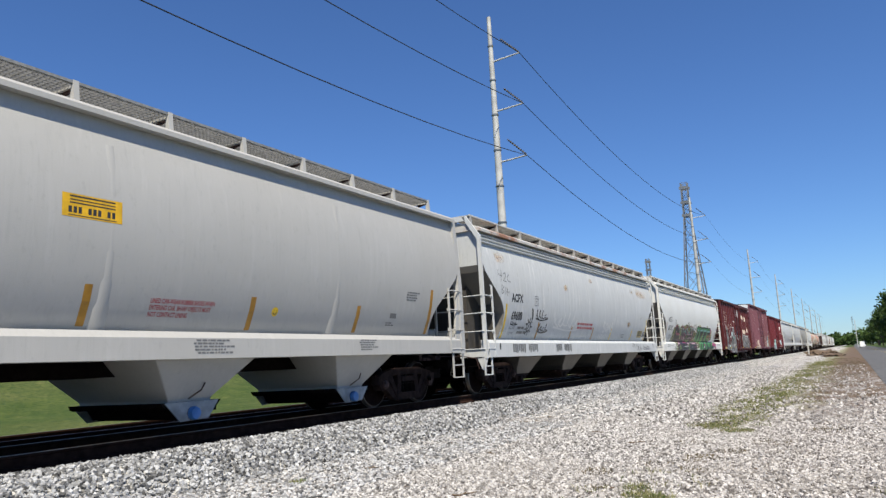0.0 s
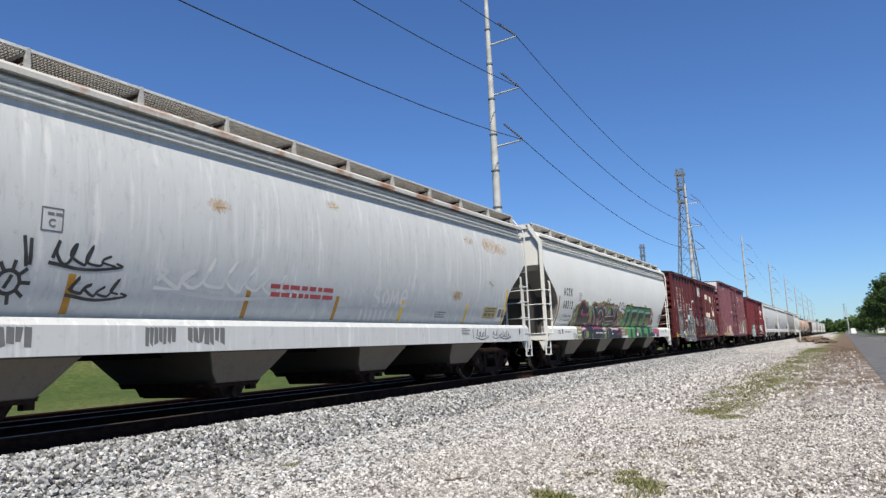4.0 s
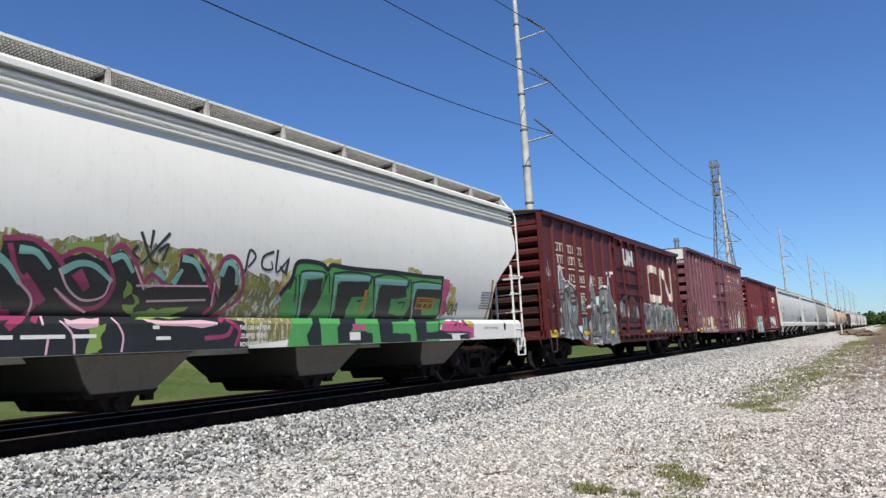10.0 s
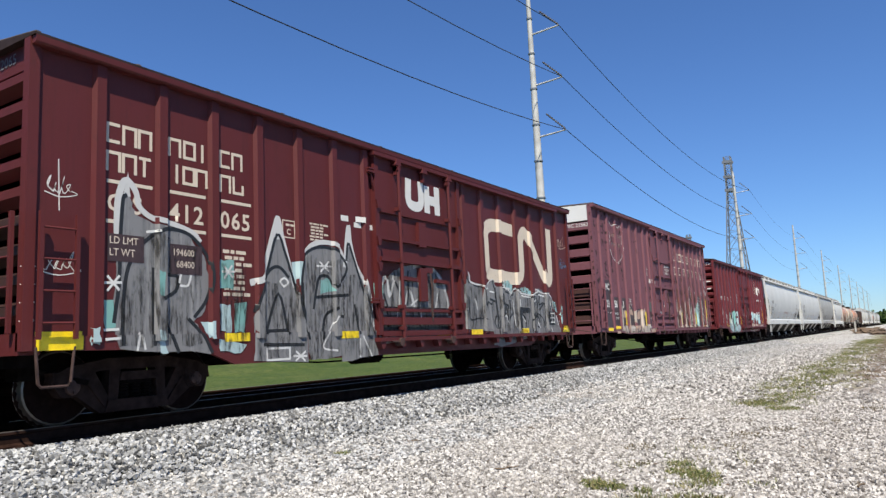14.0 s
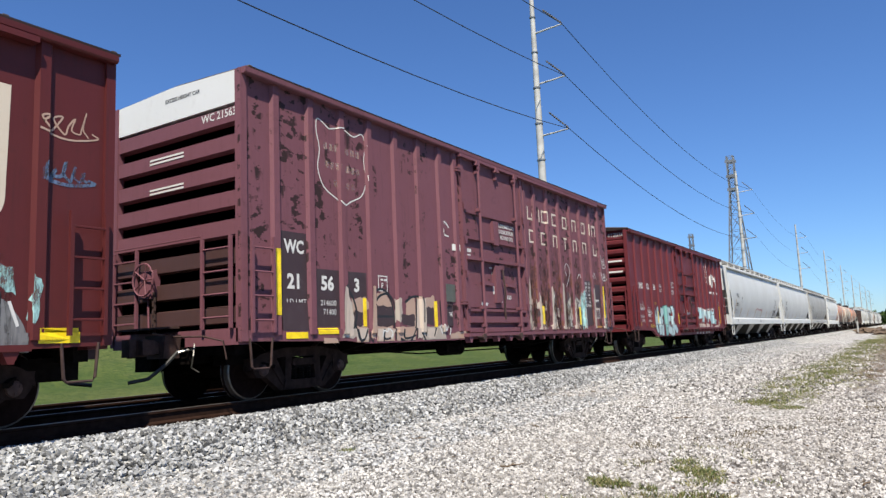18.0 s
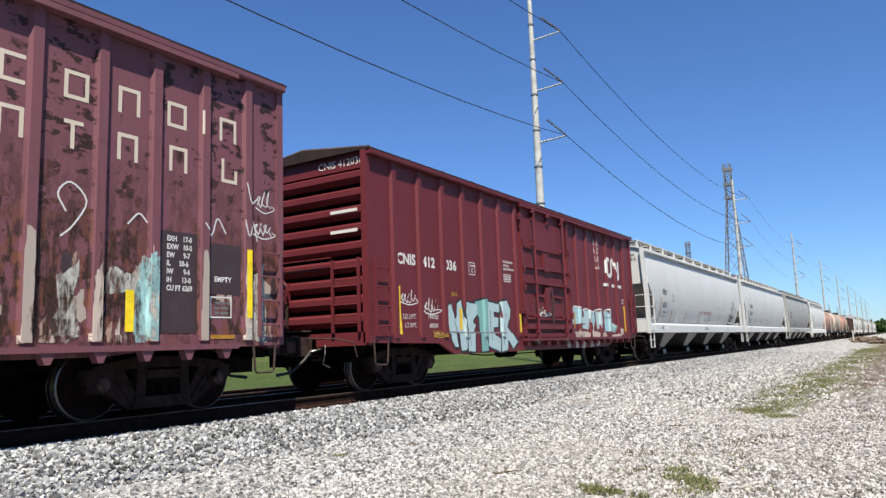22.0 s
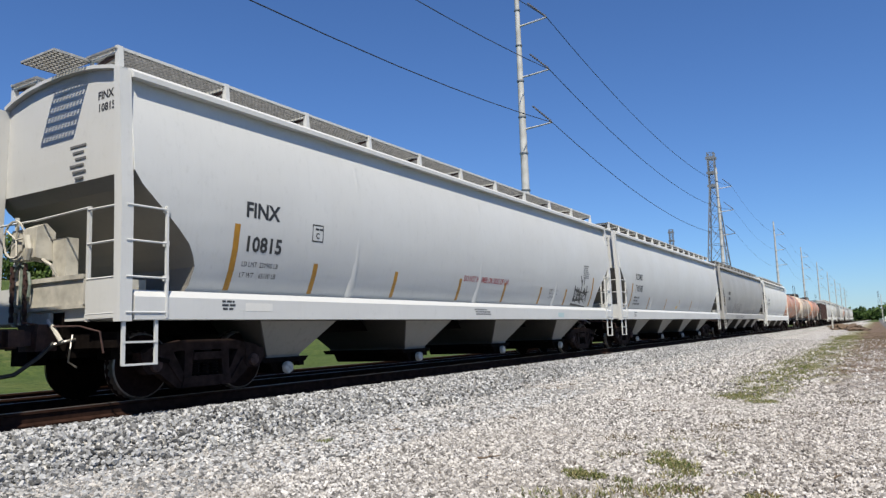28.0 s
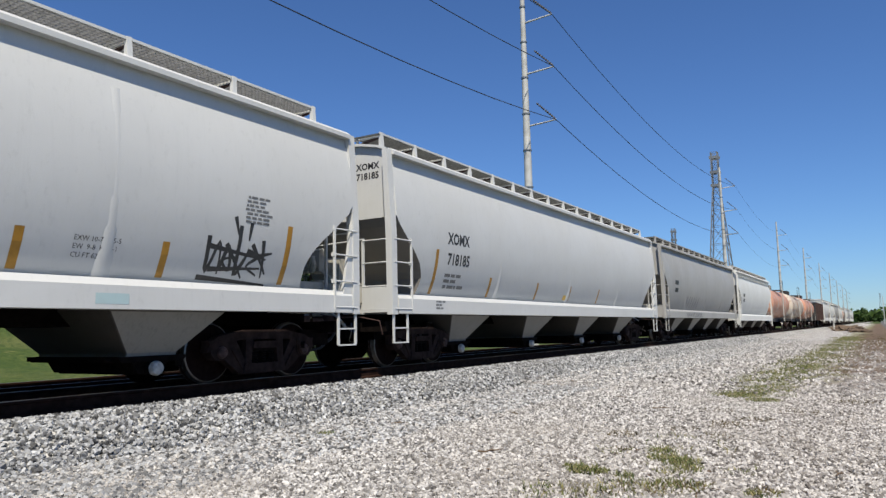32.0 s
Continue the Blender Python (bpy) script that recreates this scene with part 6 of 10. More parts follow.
        part("door_ledge", bm, mat, dr)
    for z0, z1, x1 in ((eave - 0.16, eave - 0.09, 1.7), (low - 0.12, low - 0.05, 1.72)):
        bm = bmesh.new()
        box(bm, 1.55, x1, d0 - 0.1, length - 1.0, z0, z1)
        part("door_track", bm, mat, car)
    for i in range(14):
        bm = bmesh.new()
        y = d0 + (length - 1.2 - d0) * i / 13
        prism(bm, [(y - 0.09, low - 0.12), (y + 0.09, low - 0.12), (y + 0.03, low - 0.25), (y - 0.03, low - 0.25)], 1.57, 1.7)
        part("track_bracket", bm, mat, car)
    bm = bmesh.new()
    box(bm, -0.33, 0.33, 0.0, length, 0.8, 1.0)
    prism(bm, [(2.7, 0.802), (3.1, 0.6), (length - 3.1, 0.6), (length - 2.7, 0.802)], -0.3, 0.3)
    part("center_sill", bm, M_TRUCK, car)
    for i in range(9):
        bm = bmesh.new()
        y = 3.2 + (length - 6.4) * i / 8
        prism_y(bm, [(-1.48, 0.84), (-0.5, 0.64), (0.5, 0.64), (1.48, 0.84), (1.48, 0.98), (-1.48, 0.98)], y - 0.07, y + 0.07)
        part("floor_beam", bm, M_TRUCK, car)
    bm = bmesh.new()
    tube(bm, [(0.75, length * 0.42, 0.62), (0.75, length * 0.42 + 0.75, 0.62)], 0.16, 10)
    box(bm, 0.6, 0.9, length * 0.42 + 0.1, length * 0.42 + 0.16, 0.6, 0.95)
    box(bm, 0.6, 0.9, length * 0.42 + 0.6, length * 0.42 + 0.66, 0.6, 0.95)
    part("air_tank", bm, M_TRUCK, car)
    bm = bmesh.new()
    tube(bm, [(0.9, 3.2, 0.7), (0.9, 5.4, 0.55), (0.9, length - 5.4, 0.55), (0.9, length - 3.2, 0.7)], 0.016, 5)
    part("brake_rod", bm, M_TRUCK, car)
    ends_gear(car, length)
    truck(car, 1.75), truck(car, length - 1.75)

    def surface(y, z):
        if d0 + 0.05 < y < d1 - 0.05 and z > low + 0.06:
            return 1.602 if z > ledge else 1.587 if 1.5 < z < 2.0 else 1.552
        return proud if any(abs(y - p) < 0.062 for p in posts) and z > low else (skin + 0.0 if z > 1.06 else 1.572)

    CREASES[car.name] = [low, low + 0.06, 1.5, 2.0, ledge]
    cuts = [v for p in posts for v in (p - 0.098, p - 0.06, p + 0.06, p + 0.098)] + [d0 + 0.05, d1 - 0.05]
    gaps_y = [(p - 0.098, p - 0.06) for p in posts] + [(p + 0.06, p + 0.098) for p in posts]
    return car, surface, cuts, posts


# ---- tank car ----
def tank_car(name, label, length, mat):
    car = thing(name, label, "tank car", "cars of the freight train")
    bm = bmesh.new()
    n = 24
    rings = []
    for y, r in ((0.7, 0.3), (0.78, 0.8), (1.0, 1.2), (1.3, 1.45), (length - 1.3, 1.45), (length - 1.0, 1.2), (length - 0.78, 0.8), (length - 0.7, 0.3)):
        rings.append([bm.verts.new((r * math.sin(2 * math.pi * k / n), y, 2.65 + r * math.cos(2 * math.pi * k / n))) for k in range(n)])
    for a, b in zip(rings, rings[1:]):
        for k in range(n):
            bm.faces.new((a[k], a[(k + 1) % n], b[(k + 1) % n], b[k]))
    bm.faces.new(rings[0]), bm.faces.new(rings[-1])
    part("tank", bm, mat, car, smooth=True)
    bm = bmesh.new()
    for y in (length * 0.3, length * 0.7):
        ring = [(1.47 * math.sin(2 * math.pi * k / n), 2.65 + 1.47 * math.cos(2 * math.pi * k / n)) for k in range(n)]
        prism_y(bm, ring, y, y + 0.12)
    part("band", bm, M_CAPW, car, "pale band round the tank")
    bm = bmesh.new()
    prism_y(bm, [(-0.5, 4.05), (0.5, 4.05), (0.5, 4.45), (0.3, 4.55), (-0.3, 4.55), (-0.5, 4.45)], length / 2 - 0.5, length / 2 + 0.5)
    part("valve_housing", bm, M_SOOT, car)
    bm = bmesh.new()
    box(bm, -1.5, 1.5, length / 2 - 1.1, length / 2 + 1.1, 3.9, 3.95)
    for y in (-1.1, 1.1):
        for x in (-1.5, 1.5):
            beam(bm, (x, length / 2 + y, 3.9), (x, length / 2 + y, 4.9), 0.04, 0.04)
    for x in (-1.5, 1.5):
        tube(bm, [(x, length / 2 - 1.1, 4.88), (x, length / 2 + 1.1, 4.88)], 0.02, 5)
    part("platform", bm, M_SOOT, car)
    ladder(car, M_CAPW, (1.55, length / 2 - 0.25), (1.55, length / 2 + 0.25), 0.9, 4.0, 8)
    bm = bmesh.new()
    box(bm, -1.5, 1.5, 0.0, 1.6, 0.95, 1.1), box(bm, -1.5, 1.5, length - 1.6, length, 0.95, 1.1)
    box(bm, -0.3, 0.3, 0.0, length, 0.85, 1.3)
    part("underframe", bm, M_SOOT, car)
    bm = bmesh.new()
    for y in (0.05, length - 0.05):
        for x in (-1.45, 1.45):
            beam(bm, (x, y, 1.1), (x, y, 2.2), 0.04, 0.04)
        tube(bm, [(-1.45, y, 2.2), (1.45, y, 2.2)], 0.02, 5)
    part("end_rail", bm, M_CAPW, car)
    ends_gear(car, length)
    truck(car, 1.6, False), truck(car, length - 1.6, False)
    return car


# ---- the train, car by car, with its markings ----
def on(kind, built, u0):
    CARS.append((built[0], u0))
    return built


def bar(car, y, z, w, h, mat, surf, level=2, name="marking", label="", lean=0.0, **k):
    bm = bmesh.new()
    patch(bm, ((y, z), (y + w, z), (y + w + lean, z + h), (y + lean, z + h)))
    return lay(name, bm, mat, car, surf, level=level, label=label, **k)


def small_print(car, y, z, w, h, n, mat, surf, seed=0, **k):
    bm = bmesh.new()
    bars(bm, y, z, w, h, n, seed)
    return tagged(lay("small_print", bm, mat, car, surf, level=2, **k), "lines of small stencilled print", kind="stuff")


def strokes(car, name, lines, w, mat, surf, level, label="", w2=None, **k):
    for i, pts in enumerate(lines):
        bm = bmesh.new()
        ribbon(bm, pts, w, w2)
        lay(name, bm, mat, car, surf, level=level, label=label if i == 0 else "", **k)


def scribble(car, y0, y1, z0, z1, n, seed, w, mat, surf, level, label, **k):
    """A tag in a running hand: loops and upright strokes joined in one line, with an underline."""
    rnd = random.Random(seed)
    pts = []
    for i in range(n):
        a, b = y0 + (y1 - y0) * i / n, y0 + (y1 - y0) * (i + 1) / n
        tall = rnd.random() < 0.35
        pts += [(a, z0 + (z1 - z0) * rnd.uniform(0.25, 0.45)), (a + (b - a) * rnd.uniform(0.3, 0.6), z0 + (z1 - z0) * (rnd.uniform(0.85, 1.0) if tall else rnd.uniform(0.55, 0.75))),
                (a + (b - a) * rnd.uniform(-0.15, 0.25), z0 + (z1 - z0) * rnd.uniform(0.3, 0.55)), (a + (b - a) * rnd.uniform(0.5, 0.9), z0 + (z1 - z0) * rnd.uniform(0.12, 0.3))]
    strokes(car, "scrawl", [pts, [(y0 - 0.03, z0 + (z1 - z0) * 0.16), ((y0 + y1) / 2, z0), (y1 + 0.05, z0 + (z1 - z0) * 0.2), (y1 - 0.02, z0 + (z1 - z0) * 0.32)]], w, mat, surf, level, label, w * 0.6, **k)


def framed_letter(car, c, y, z, mat, surf, **k):
    """A small square outline with one letter in it."""
    bm = bmesh.new()
    for a in (((y, z), (y + 0.26, z)), ((y, z + 0.27), (y + 0.26, z + 0.27)), ((y, z), (y, z + 0.27)), ((y + 0.26, z), (y + 0.26, z + 0.27))):
        ribbon(bm, a, 0.018)
    lay("plate_frame", bm, mat, car, surf, level=2, **k)
    words(car, c, y + 0.08, z + 0.05, 0.09, mat, surf, 0.004, **k)
    small_print(car, y + 0.05, z + 0.22, 0.16, 0.035, 1, mat, surf, **k)


def placard(car, y, z, w, h, surf, seed, mat=None, **k):
    bar(car, y, z, w, h, mat or M_PLATE, surf, 1, "placard", "yellow warning placard with black print", **k)
    bm = bmesh.new()
    for i, (f, g) in enumerate(((0.86, 0.07), (0.72, 0.05), (0.58, 0.06))):
        patch(bm, ((y + w * 0.12, z + h * f), (y + w * 0.88, z + h * f), (y + w * 0.88, z + h * (f + g)), (y + w * 0.12, z + h * (f + g))))
    for i in range(10):
        if i not in (3, 7):
            x = y + w * (0.1 + 0.08 * i)
            patch(bm, ((x, z + h * 0.18), (x + w * 0.055, z + h * 0.18), (x + w * 0.055, z + h * 0.46), (x, z + h * 0.46)))
    patch(bm, ((y + w * 0.1, z + h * 0.06), (y + w * 0.9, z + h * 0.06), (y + w * 0.9, z + h * 0.1), (y + w * 0.1, z + h * 0.1)))
    lay("placard_print", bm, M_INK, car, surf, level=2, **k)


NAME_SHAPES = {"[": ((1, 1, 0, 1), (0, 1, 0, 0), (0, 0, 1, 0)), "^": ((0, 0, 0, 1), (0, 1, 1, 1), (1, 1, 1, 0)), "o": ((0, 0, 0, 1), (0, 1, 1, 1), (1, 1, 1, 0), (1, 0, 0, 0)),
               "|": ((0.3, 0, 0.3, 1),), "r": ((0, 1, 1, 1), (0.45, 0.9, 0.45, 0)), "u": ((0, 1, 0, 0), (0, 0, 1, 0), (1, 0, 1, 0.5))}


def name_bars(car, z, h, w, thick, ys, shapes, mat, surf, **k):
    """An owner's name as a row of plain stroke shapes, one for each letter's place."""
    for y, c in zip(ys, shapes):
        for a, b, d, e in NAME_SHAPES[c]:
            bm = bmesh.new()
            y0, y1, z0, z1 = y + a * w, y + d * w, z + thick / 2 + b * (h - thick), z + thick / 2 + e * (h - thick)
            if abs(y1 - y0) < 0.001:
                patch(bm, ((y0 - thick / 2, min(z0, z1) - thick / 2), (y0 + thick / 2, min(z0, z1) - thick / 2), (y0 + thick / 2, max(z0, z1) + thick / 2), (y0 - thick / 2, max(z0, z1) + thick / 2)))
            else:
                patch(bm, ((min(y0, y1), z0 - thick / 2), (max(y0, y1), z0 - thick / 2), (max(y0, y1), z0 + thick / 2), (min(y0, y1), z0 + thick / 2)))
            lay("name_bar", bm, mat, car, surf, level=3, label="faded cream stroke where the owner's name stands", **k)


# pale grey hopper at the head
H0 = on("h", hopper("hopper_car", "pale grey covered hopper car with blue outlet caps", 18.8, "A", M_GREYD, M_GREYD, M_TRUCK, 4, True, M_CAPB, 1.5), -3.6)
car, surf, cz, gaps = H0
for y, z0, z1, m in ((6.2, 1.5, 2.01, M_OCHRE), (9.11, 1.5, 2.01, M_OCHRE), (11.95, 1.5, 2.01, M_OCHRE), (14.75, 1.5, 2.0, M_OCHRE), (17.4, 1.5, 2.47, M_OCHRE)):
    bar(car, y, z0, 0.11, z1 - z0, m, surf, 1, "reflector_strip", "aged yellow reflector strip", cuts_z=cz)
placard(car, 8.71, 2.8, 0.82, 0.29, surf, 1, cuts_z=cz)
for i, w in enumerate(("LINED CAR-WEAR RUBBER SHOES WHEN", "ENTERING CAR. SHARP OBJECTS MUST", "NOT CONTACT LINING")):
    words(car, w, 10.1, 1.83 - 0.09 * i, 0.062, M_INKR, surf, 0.002, 1.0, 0.68, label="red stencilled warning" if i == 0 else "")
bm = bmesh.new()
patch(bm, [(12.53 + 0.075 * math.cos(a * 0.393), 1.8 + 0.075 * math.sin(a * 0.393)) for a in range(16)])
lay("sticker", bm, M_YEL, car, surf, level=2, label="round yellow sticker")
strokes(car, "sticker_line", [[(12.49, 1.79), (12.51, 1.765), (12.55, 1.765), (12.57, 1.79)], [(12.505, 1.83), (12.505, 1.815)], [(12.555, 1.83), (12.555, 1.815)]], 0.012, M_INK, surf, 3, "thin dark lines on a sticker")
small_print(car, 16.4, 2.37, 0.5, 0.03, 4, M_INKG, surf, 2)
small_print(car, 15.9, 1.9, 0.28, 0.1, 1, M_INKG, surf, 3)
small_print(car, 15.8, 1.72, 0.3, 0.025, 2, M_INKG, surf, 4)
small_print(car, 10.7, 1.33, 0.7, 0.025, 5, M_INKG, surf, 5)
small_print(car, 14.6, 1.35, 0.6, 0.025, 5, M_INKG, surf, 6)

# old grey hopper
H1 = on("h", hopper("hopper_car", "streaked grey covered hopper car with rust stains and scrawls", 18.24, "B", M_OLD, M_ROOF_RUST, M_TRUCK, 4, True, None, 1.55), 16.42)
car, surf, cz, gaps = H1
words(car, "ACFX", 1.8, 2.44, 0.22, M_INK, surf, 0.012, 1.0, 0.95, cuts_z=cz)
words(car, "69688", 1.86, 1.95, 0.22, M_INK, surf, 0.012, 1.0, 0.92, cuts_z=cz)
words(car, "LD LMT", 1.88, 1.69, 0.075, M_INKG, surf), words(car, "LT WT", 1.9, 1.54, 0.075, M_INKG, surf)
small_print(car, 2.42, 1.77, 0.5, 0.07, 2, M_INKG, surf, 1)
end_words(car, "ACFX", 0.2, 0.117, 3.72, 0.13, M_INK, 0.008), end_words(car, "69688", 0.2, 0.117, 3.46, 0.13, M_INK, 0.008)
framed_letter(car, "C", 3.47, 2.4, M_INKG, surf, cuts_z=cz)
for y, z1 in ((1.43, 2.36), (3.9, 1.92), (6.9, 1.87), (9.2, 1.87), (11.48, 1.87), (14.5, 1.91), (16.76, 2.36)):
    bar(car, y, 1.44, 0.1, z1 - 1.44, M_YEL if y < 2 or y > 11 else M_OCHRE, surf, 1, "reflector_strip", "yellow reflector strip", cuts_z=cz)
strokes(car, "scrawl", [[(0.98, 3.26), (1.0, 3.12), (1.2, 3.1)], [(1.16, 3.26), (1.13, 2.95)], [(1.28, 3.16), (1.42, 3.2), (1.42, 3.1), (1.28, 2.98), (1.48, 2.97)], [(1.68, 3.18), (1.54, 3.1), (1.6, 2.98), (1.75, 2.98)],
                        [(1.14, 2.86), (1.14, 2.62)], [(1.16, 2.84), (1.26, 2.8), (1.18, 2.74), (1.28, 2.68), (1.16, 2.62)], [(1.38, 2.8), (1.38, 2.6)], [(1.5, 2.78), (1.5, 2.58)], [(1.44, 2.68), (1.62, 2.68)]], 0.02, M_INKG, surf, 1, "thin dark scrawled lines", cuts_z=cz)
strokes(car, "scrawl", [[(3.2 + 0.13 * math.cos(a * 0.785), 1.78 + 0.13 * math.sin(a * 0.785)) for a in range(9)]] + [[(3.2 + 0.15 * math.cos(a * 0.7), 1.78 + 0.15 * math.sin(a * 0.7)), (3.2 + 0.24 * math.cos(a * 0.7), 1.78 + 0.24 * math.sin(a * 0.7))] for a in range(9)]
        + [[(3.17, 1.72), (3.22, 1.85)], [(3.3, 2.3), (3.36, 1.98)], [(3.38, 2.28), (3.4, 2.0)]], 0.045, M_INK, surf, 2, "black marker doodle of a sun", cuts_z=cz)
scribble(car, 3.66, 4.55, 1.98, 2.3, 4, 71, 0.045, M_INK, surf, 2, "black marker scrawl", cuts_z=cz), scribble(car, 3.95, 4.7, 1.62, 1.92, 4, 72, 0.045, M_INK, surf, 2, "black marker scrawl", cuts_z=cz), scribble(car, 1.9, 2.3, 1.8, 1.92, 5, 73, 0.03, M_INK, surf, 2, "black marker scrawl", cuts_z=cz)
scribble(car, 5.2, 8.0, 1.72, 2.3, 7, 74, 0.06, G_WHITE, surf, 1, "chalky white scrawl", cuts_z=cz)
tagged(small_print(car, 7.4, 2.0, 1.6, 0.075, 2, M_INKR, surf, 14, cuts_z=cz), "two lines of red stencilled print")
strokes(car, "scrawl", [[(10.62, 2.06), (10.46, 2.08), (10.42, 1.95), (10.58, 1.88), (10.6, 1.75), (10.42, 1.74)], [(10.84, 2.06), (10.74, 1.9), (10.84, 1.74), (10.94, 1.9), (10.84, 2.06)], [(11.04, 1.74), (11.06, 2.06), (11.16, 1.86), (11.27, 2.06), (11.3, 1.74)], [(11.42, 1.92), (11.64, 1.94), (11.56, 2.08), (11.44, 1.98), (11.46, 1.78), (11.66, 1.76)]] + [[(10.1 + 0.17 * i, 1.64), (10.12 + 0.17 * i, 1.46)] for i in range(6)], 0.065, G_WHITE, surf, 1, "chalky white scrawl", cuts_z=cz)
for y, w in ((1.6, 0.9), (2.7, 0.7), (4.9, 0.5), (5.6, 0.7)):
    rr = random.Random(int(y * 10))
    for i in range(7):
        bm = bmesh.new()
        x = y + w * i / 7
        patch(bm, ((x, 1.02 + rr.uniform(0, 0.08)), (x + w / 7 * rr.uniform(0.6, 0.98), 1.0 + rr.uniform(0, 0.1)), (x + w / 7 * rr.uniform(0.7, 1), 1.26), (x, 1.27)))
        lay("paint_over", bm, M_INKG, car, surf, level=1, label="smeared grey paint on the sill")
for y in (0.8, 17.4):
    bm = bmesh.new()
    patch(bm, [(y + 0.045 * math.cos(a * 0.524), 1.2 + 0.09 * math.sin(a * 0.524)) for a in range(12)])
    lay("sill_hole", bm, M_BLACK, car, surf, level=1)
small_print(car, 13.85, 1.29, 0.42, 0.025, 4, M_INKG, surf, 7)
placard(car, 15.52, 1.56, 0.8, 0.3, surf, 3, M_FADED, cuts_z=cz)
strokes(car, "scrawl", [[(14.47, 1.26), (14.48, 1.04)]], 0.026, M_INK, surf, 2, "thin dark marker stroke")
scribble(car, 14.66, 15.3, 1.0, 1.3, 4, 91, 0.026, M_INK, surf, 2, "thin dark marker scrawl"), scribble(car, 15.62, 16.0, 1.02, 1.3, 2, 92, 0.026, M_INK, surf, 2, "thin dark marker scrawl"), scribble(car, 16.1, 16.72, 1.0, 1.26, 5, 93, 0.026, M_INK, surf, 2, "thin dark marker scrawl")
bar(car, 16.4, 1.5, 0.52, 0.36, M_INKW, surf, 1, "marking"), bar(car, 16.44, 1.6, 0.19, 0.22, M_INKG, surf, 2), bar(car, 16.68, 1.6, 0.19, 0.22, M_INKG, surf, 2)
small_print(car, 13.0, 1.68, 0.5, 0.03, 3, M_INKG, surf, 8)
for y, z, r in ((1.2, 3.6, 0.35), (14.55, 3.5, 0.25), (15.8, 3.5, 0.5), (16.5, 3.44, 0.4), (15.75, 2.46, 0.3), (13.9, 2.08, 0.3), (6.2, 3.1, 0.25), (9.0, 3.55, 0.2)):
    for i, f in enumerate((1.0, 0.55)):
        bm = bmesh.new()
        patch(bm, rough([(y + f * r * math.cos(a * 0.4), z + 0.42 * f * r * math.sin(a * 0.4)) for a in range(16)], 0.03, int(y * 7) + i, 3))
        lay("rust_stain", bm, G_RUST, car, surf, level=0.5 * i, label="thin orange rust stain", cuts_z=cz)

# white hopper with the coloured piece
H2 = on("h", hopper("hopper_car", "off-white covered hopper car with a large colourful graffiti piece", 18.08, "B", M_WHITE, M_WHITE, M_WHITE, 4, True, None, 1.5), 36.0)
car, surf, cz, gaps = H2
K = dict(cuts_z=cz, gaps=gaps)
words(car, "ACFX", 1.87, 2.42, 0.24, M_INK, surf, 0.014, 1.5, 0.74, cuts_z=cz), words(car, "68312", 1.89, 1.99, 0.24, M_INK, surf, 0.014, 1.5, 0.78, cuts_z=cz)
words(car, "LD LMT 203700 LBS  92 400 KGS", 1.93, 1.7, 0.075, M_INK, surf, 0, 1.0, 0.62), words(car, "LT WT    64300 LBS  29 200 KGS", 1.93, 1.56, 0.075, M_INK, surf, 0, 1.0, 0.6)
end_words(car, "ACFX", 0.25, 0.117, 3.62, 0.14, M_INK, 0.008), end_words(car, "68312", 0.22, 0.117, 3.34, 0.14, M_INK, 0.008)
framed_letter(car, "C", 3.47, 2.28, M_INKG, surf, cuts_z=cz)
bar(car, 1.43, 1.42, 0.1, 0.94, M_OCHRE, surf, 1, "reflector_strip", "aged yellow reflector strip", cuts_z=cz)
small_print(car, 0.95, 1.24, 0.25, 0.04, 2, M_INKG, surf, 2), small_print(car, 1.6, 1.2, 0.7, 0.03, 1, M_INKG, surf, 3)
bm = bmesh.new()
patch(bm, [(1.4 + 0.05 * math.cos(a * 0.524), 1.2 + 0.09 * math.sin(a * 0.524)) for a in range(12)])
lay("sill_hole", bm, M_BLACK, car, surf, level=1)
BACK = [(2.86, 1.36), (3.01, 1.82), (3.37, 2.17), (4.08, 2.34), (4.78, 2.16), (5.22, 2.32), (5.7, 2.27), (6.48, 2.39), (7.21, 2.33), (8.02, 2.34), (8.9, 2.06), (9.58, 1.92), (9.85, 1.47), (9.5, 1.01), (3.29, 0.92), (2.9, 0.95)]
bm = bmesh.new()
patch(bm, rough(BACK, 0.045, 3, 9))
lay("graffiti_ground", bm, G_OLIVE, car, surf, level=0, label="olive and lime overspray", **K)
SILHOUETTE = [[(3.53, 1.39), (3.5, 1.6), (3.56, 1.75), (3.52, 1.97), (3.64, 2.14), (3.89, 2.25), (4.08, 2.23), (4.34, 2.09), (4.46, 2.08), (4.55, 2.19), (4.7, 2.09), (4.77, 1.92), (4.89, 1.8), (4.98, 1.56), (5.25, 1.54), (5.2, 1.94), (5.24, 2.2), (5.52, 2.23), (5.78, 2.1), (5.91, 2.07), (6.15, 2.15), (6.44, 2.05), (6.53, 2.15), (6.66, 2.22), (6.83, 2.07), (7.05, 1.75), (7.53, 1.86), (7.53, 2.21), (7.72, 2.25), (8, 2.03), (8.3, 1.68), (8.25, 2.09), (8.35, 2.26), (8.56, 2.16), (8.64, 1.79), (8.21, 1.37), (8.6, 1.33), (8.67, 0.94), (6.7, 0.91), (5.19, 0.9), (3.33, 0.92), (3.29, 1.12)]]
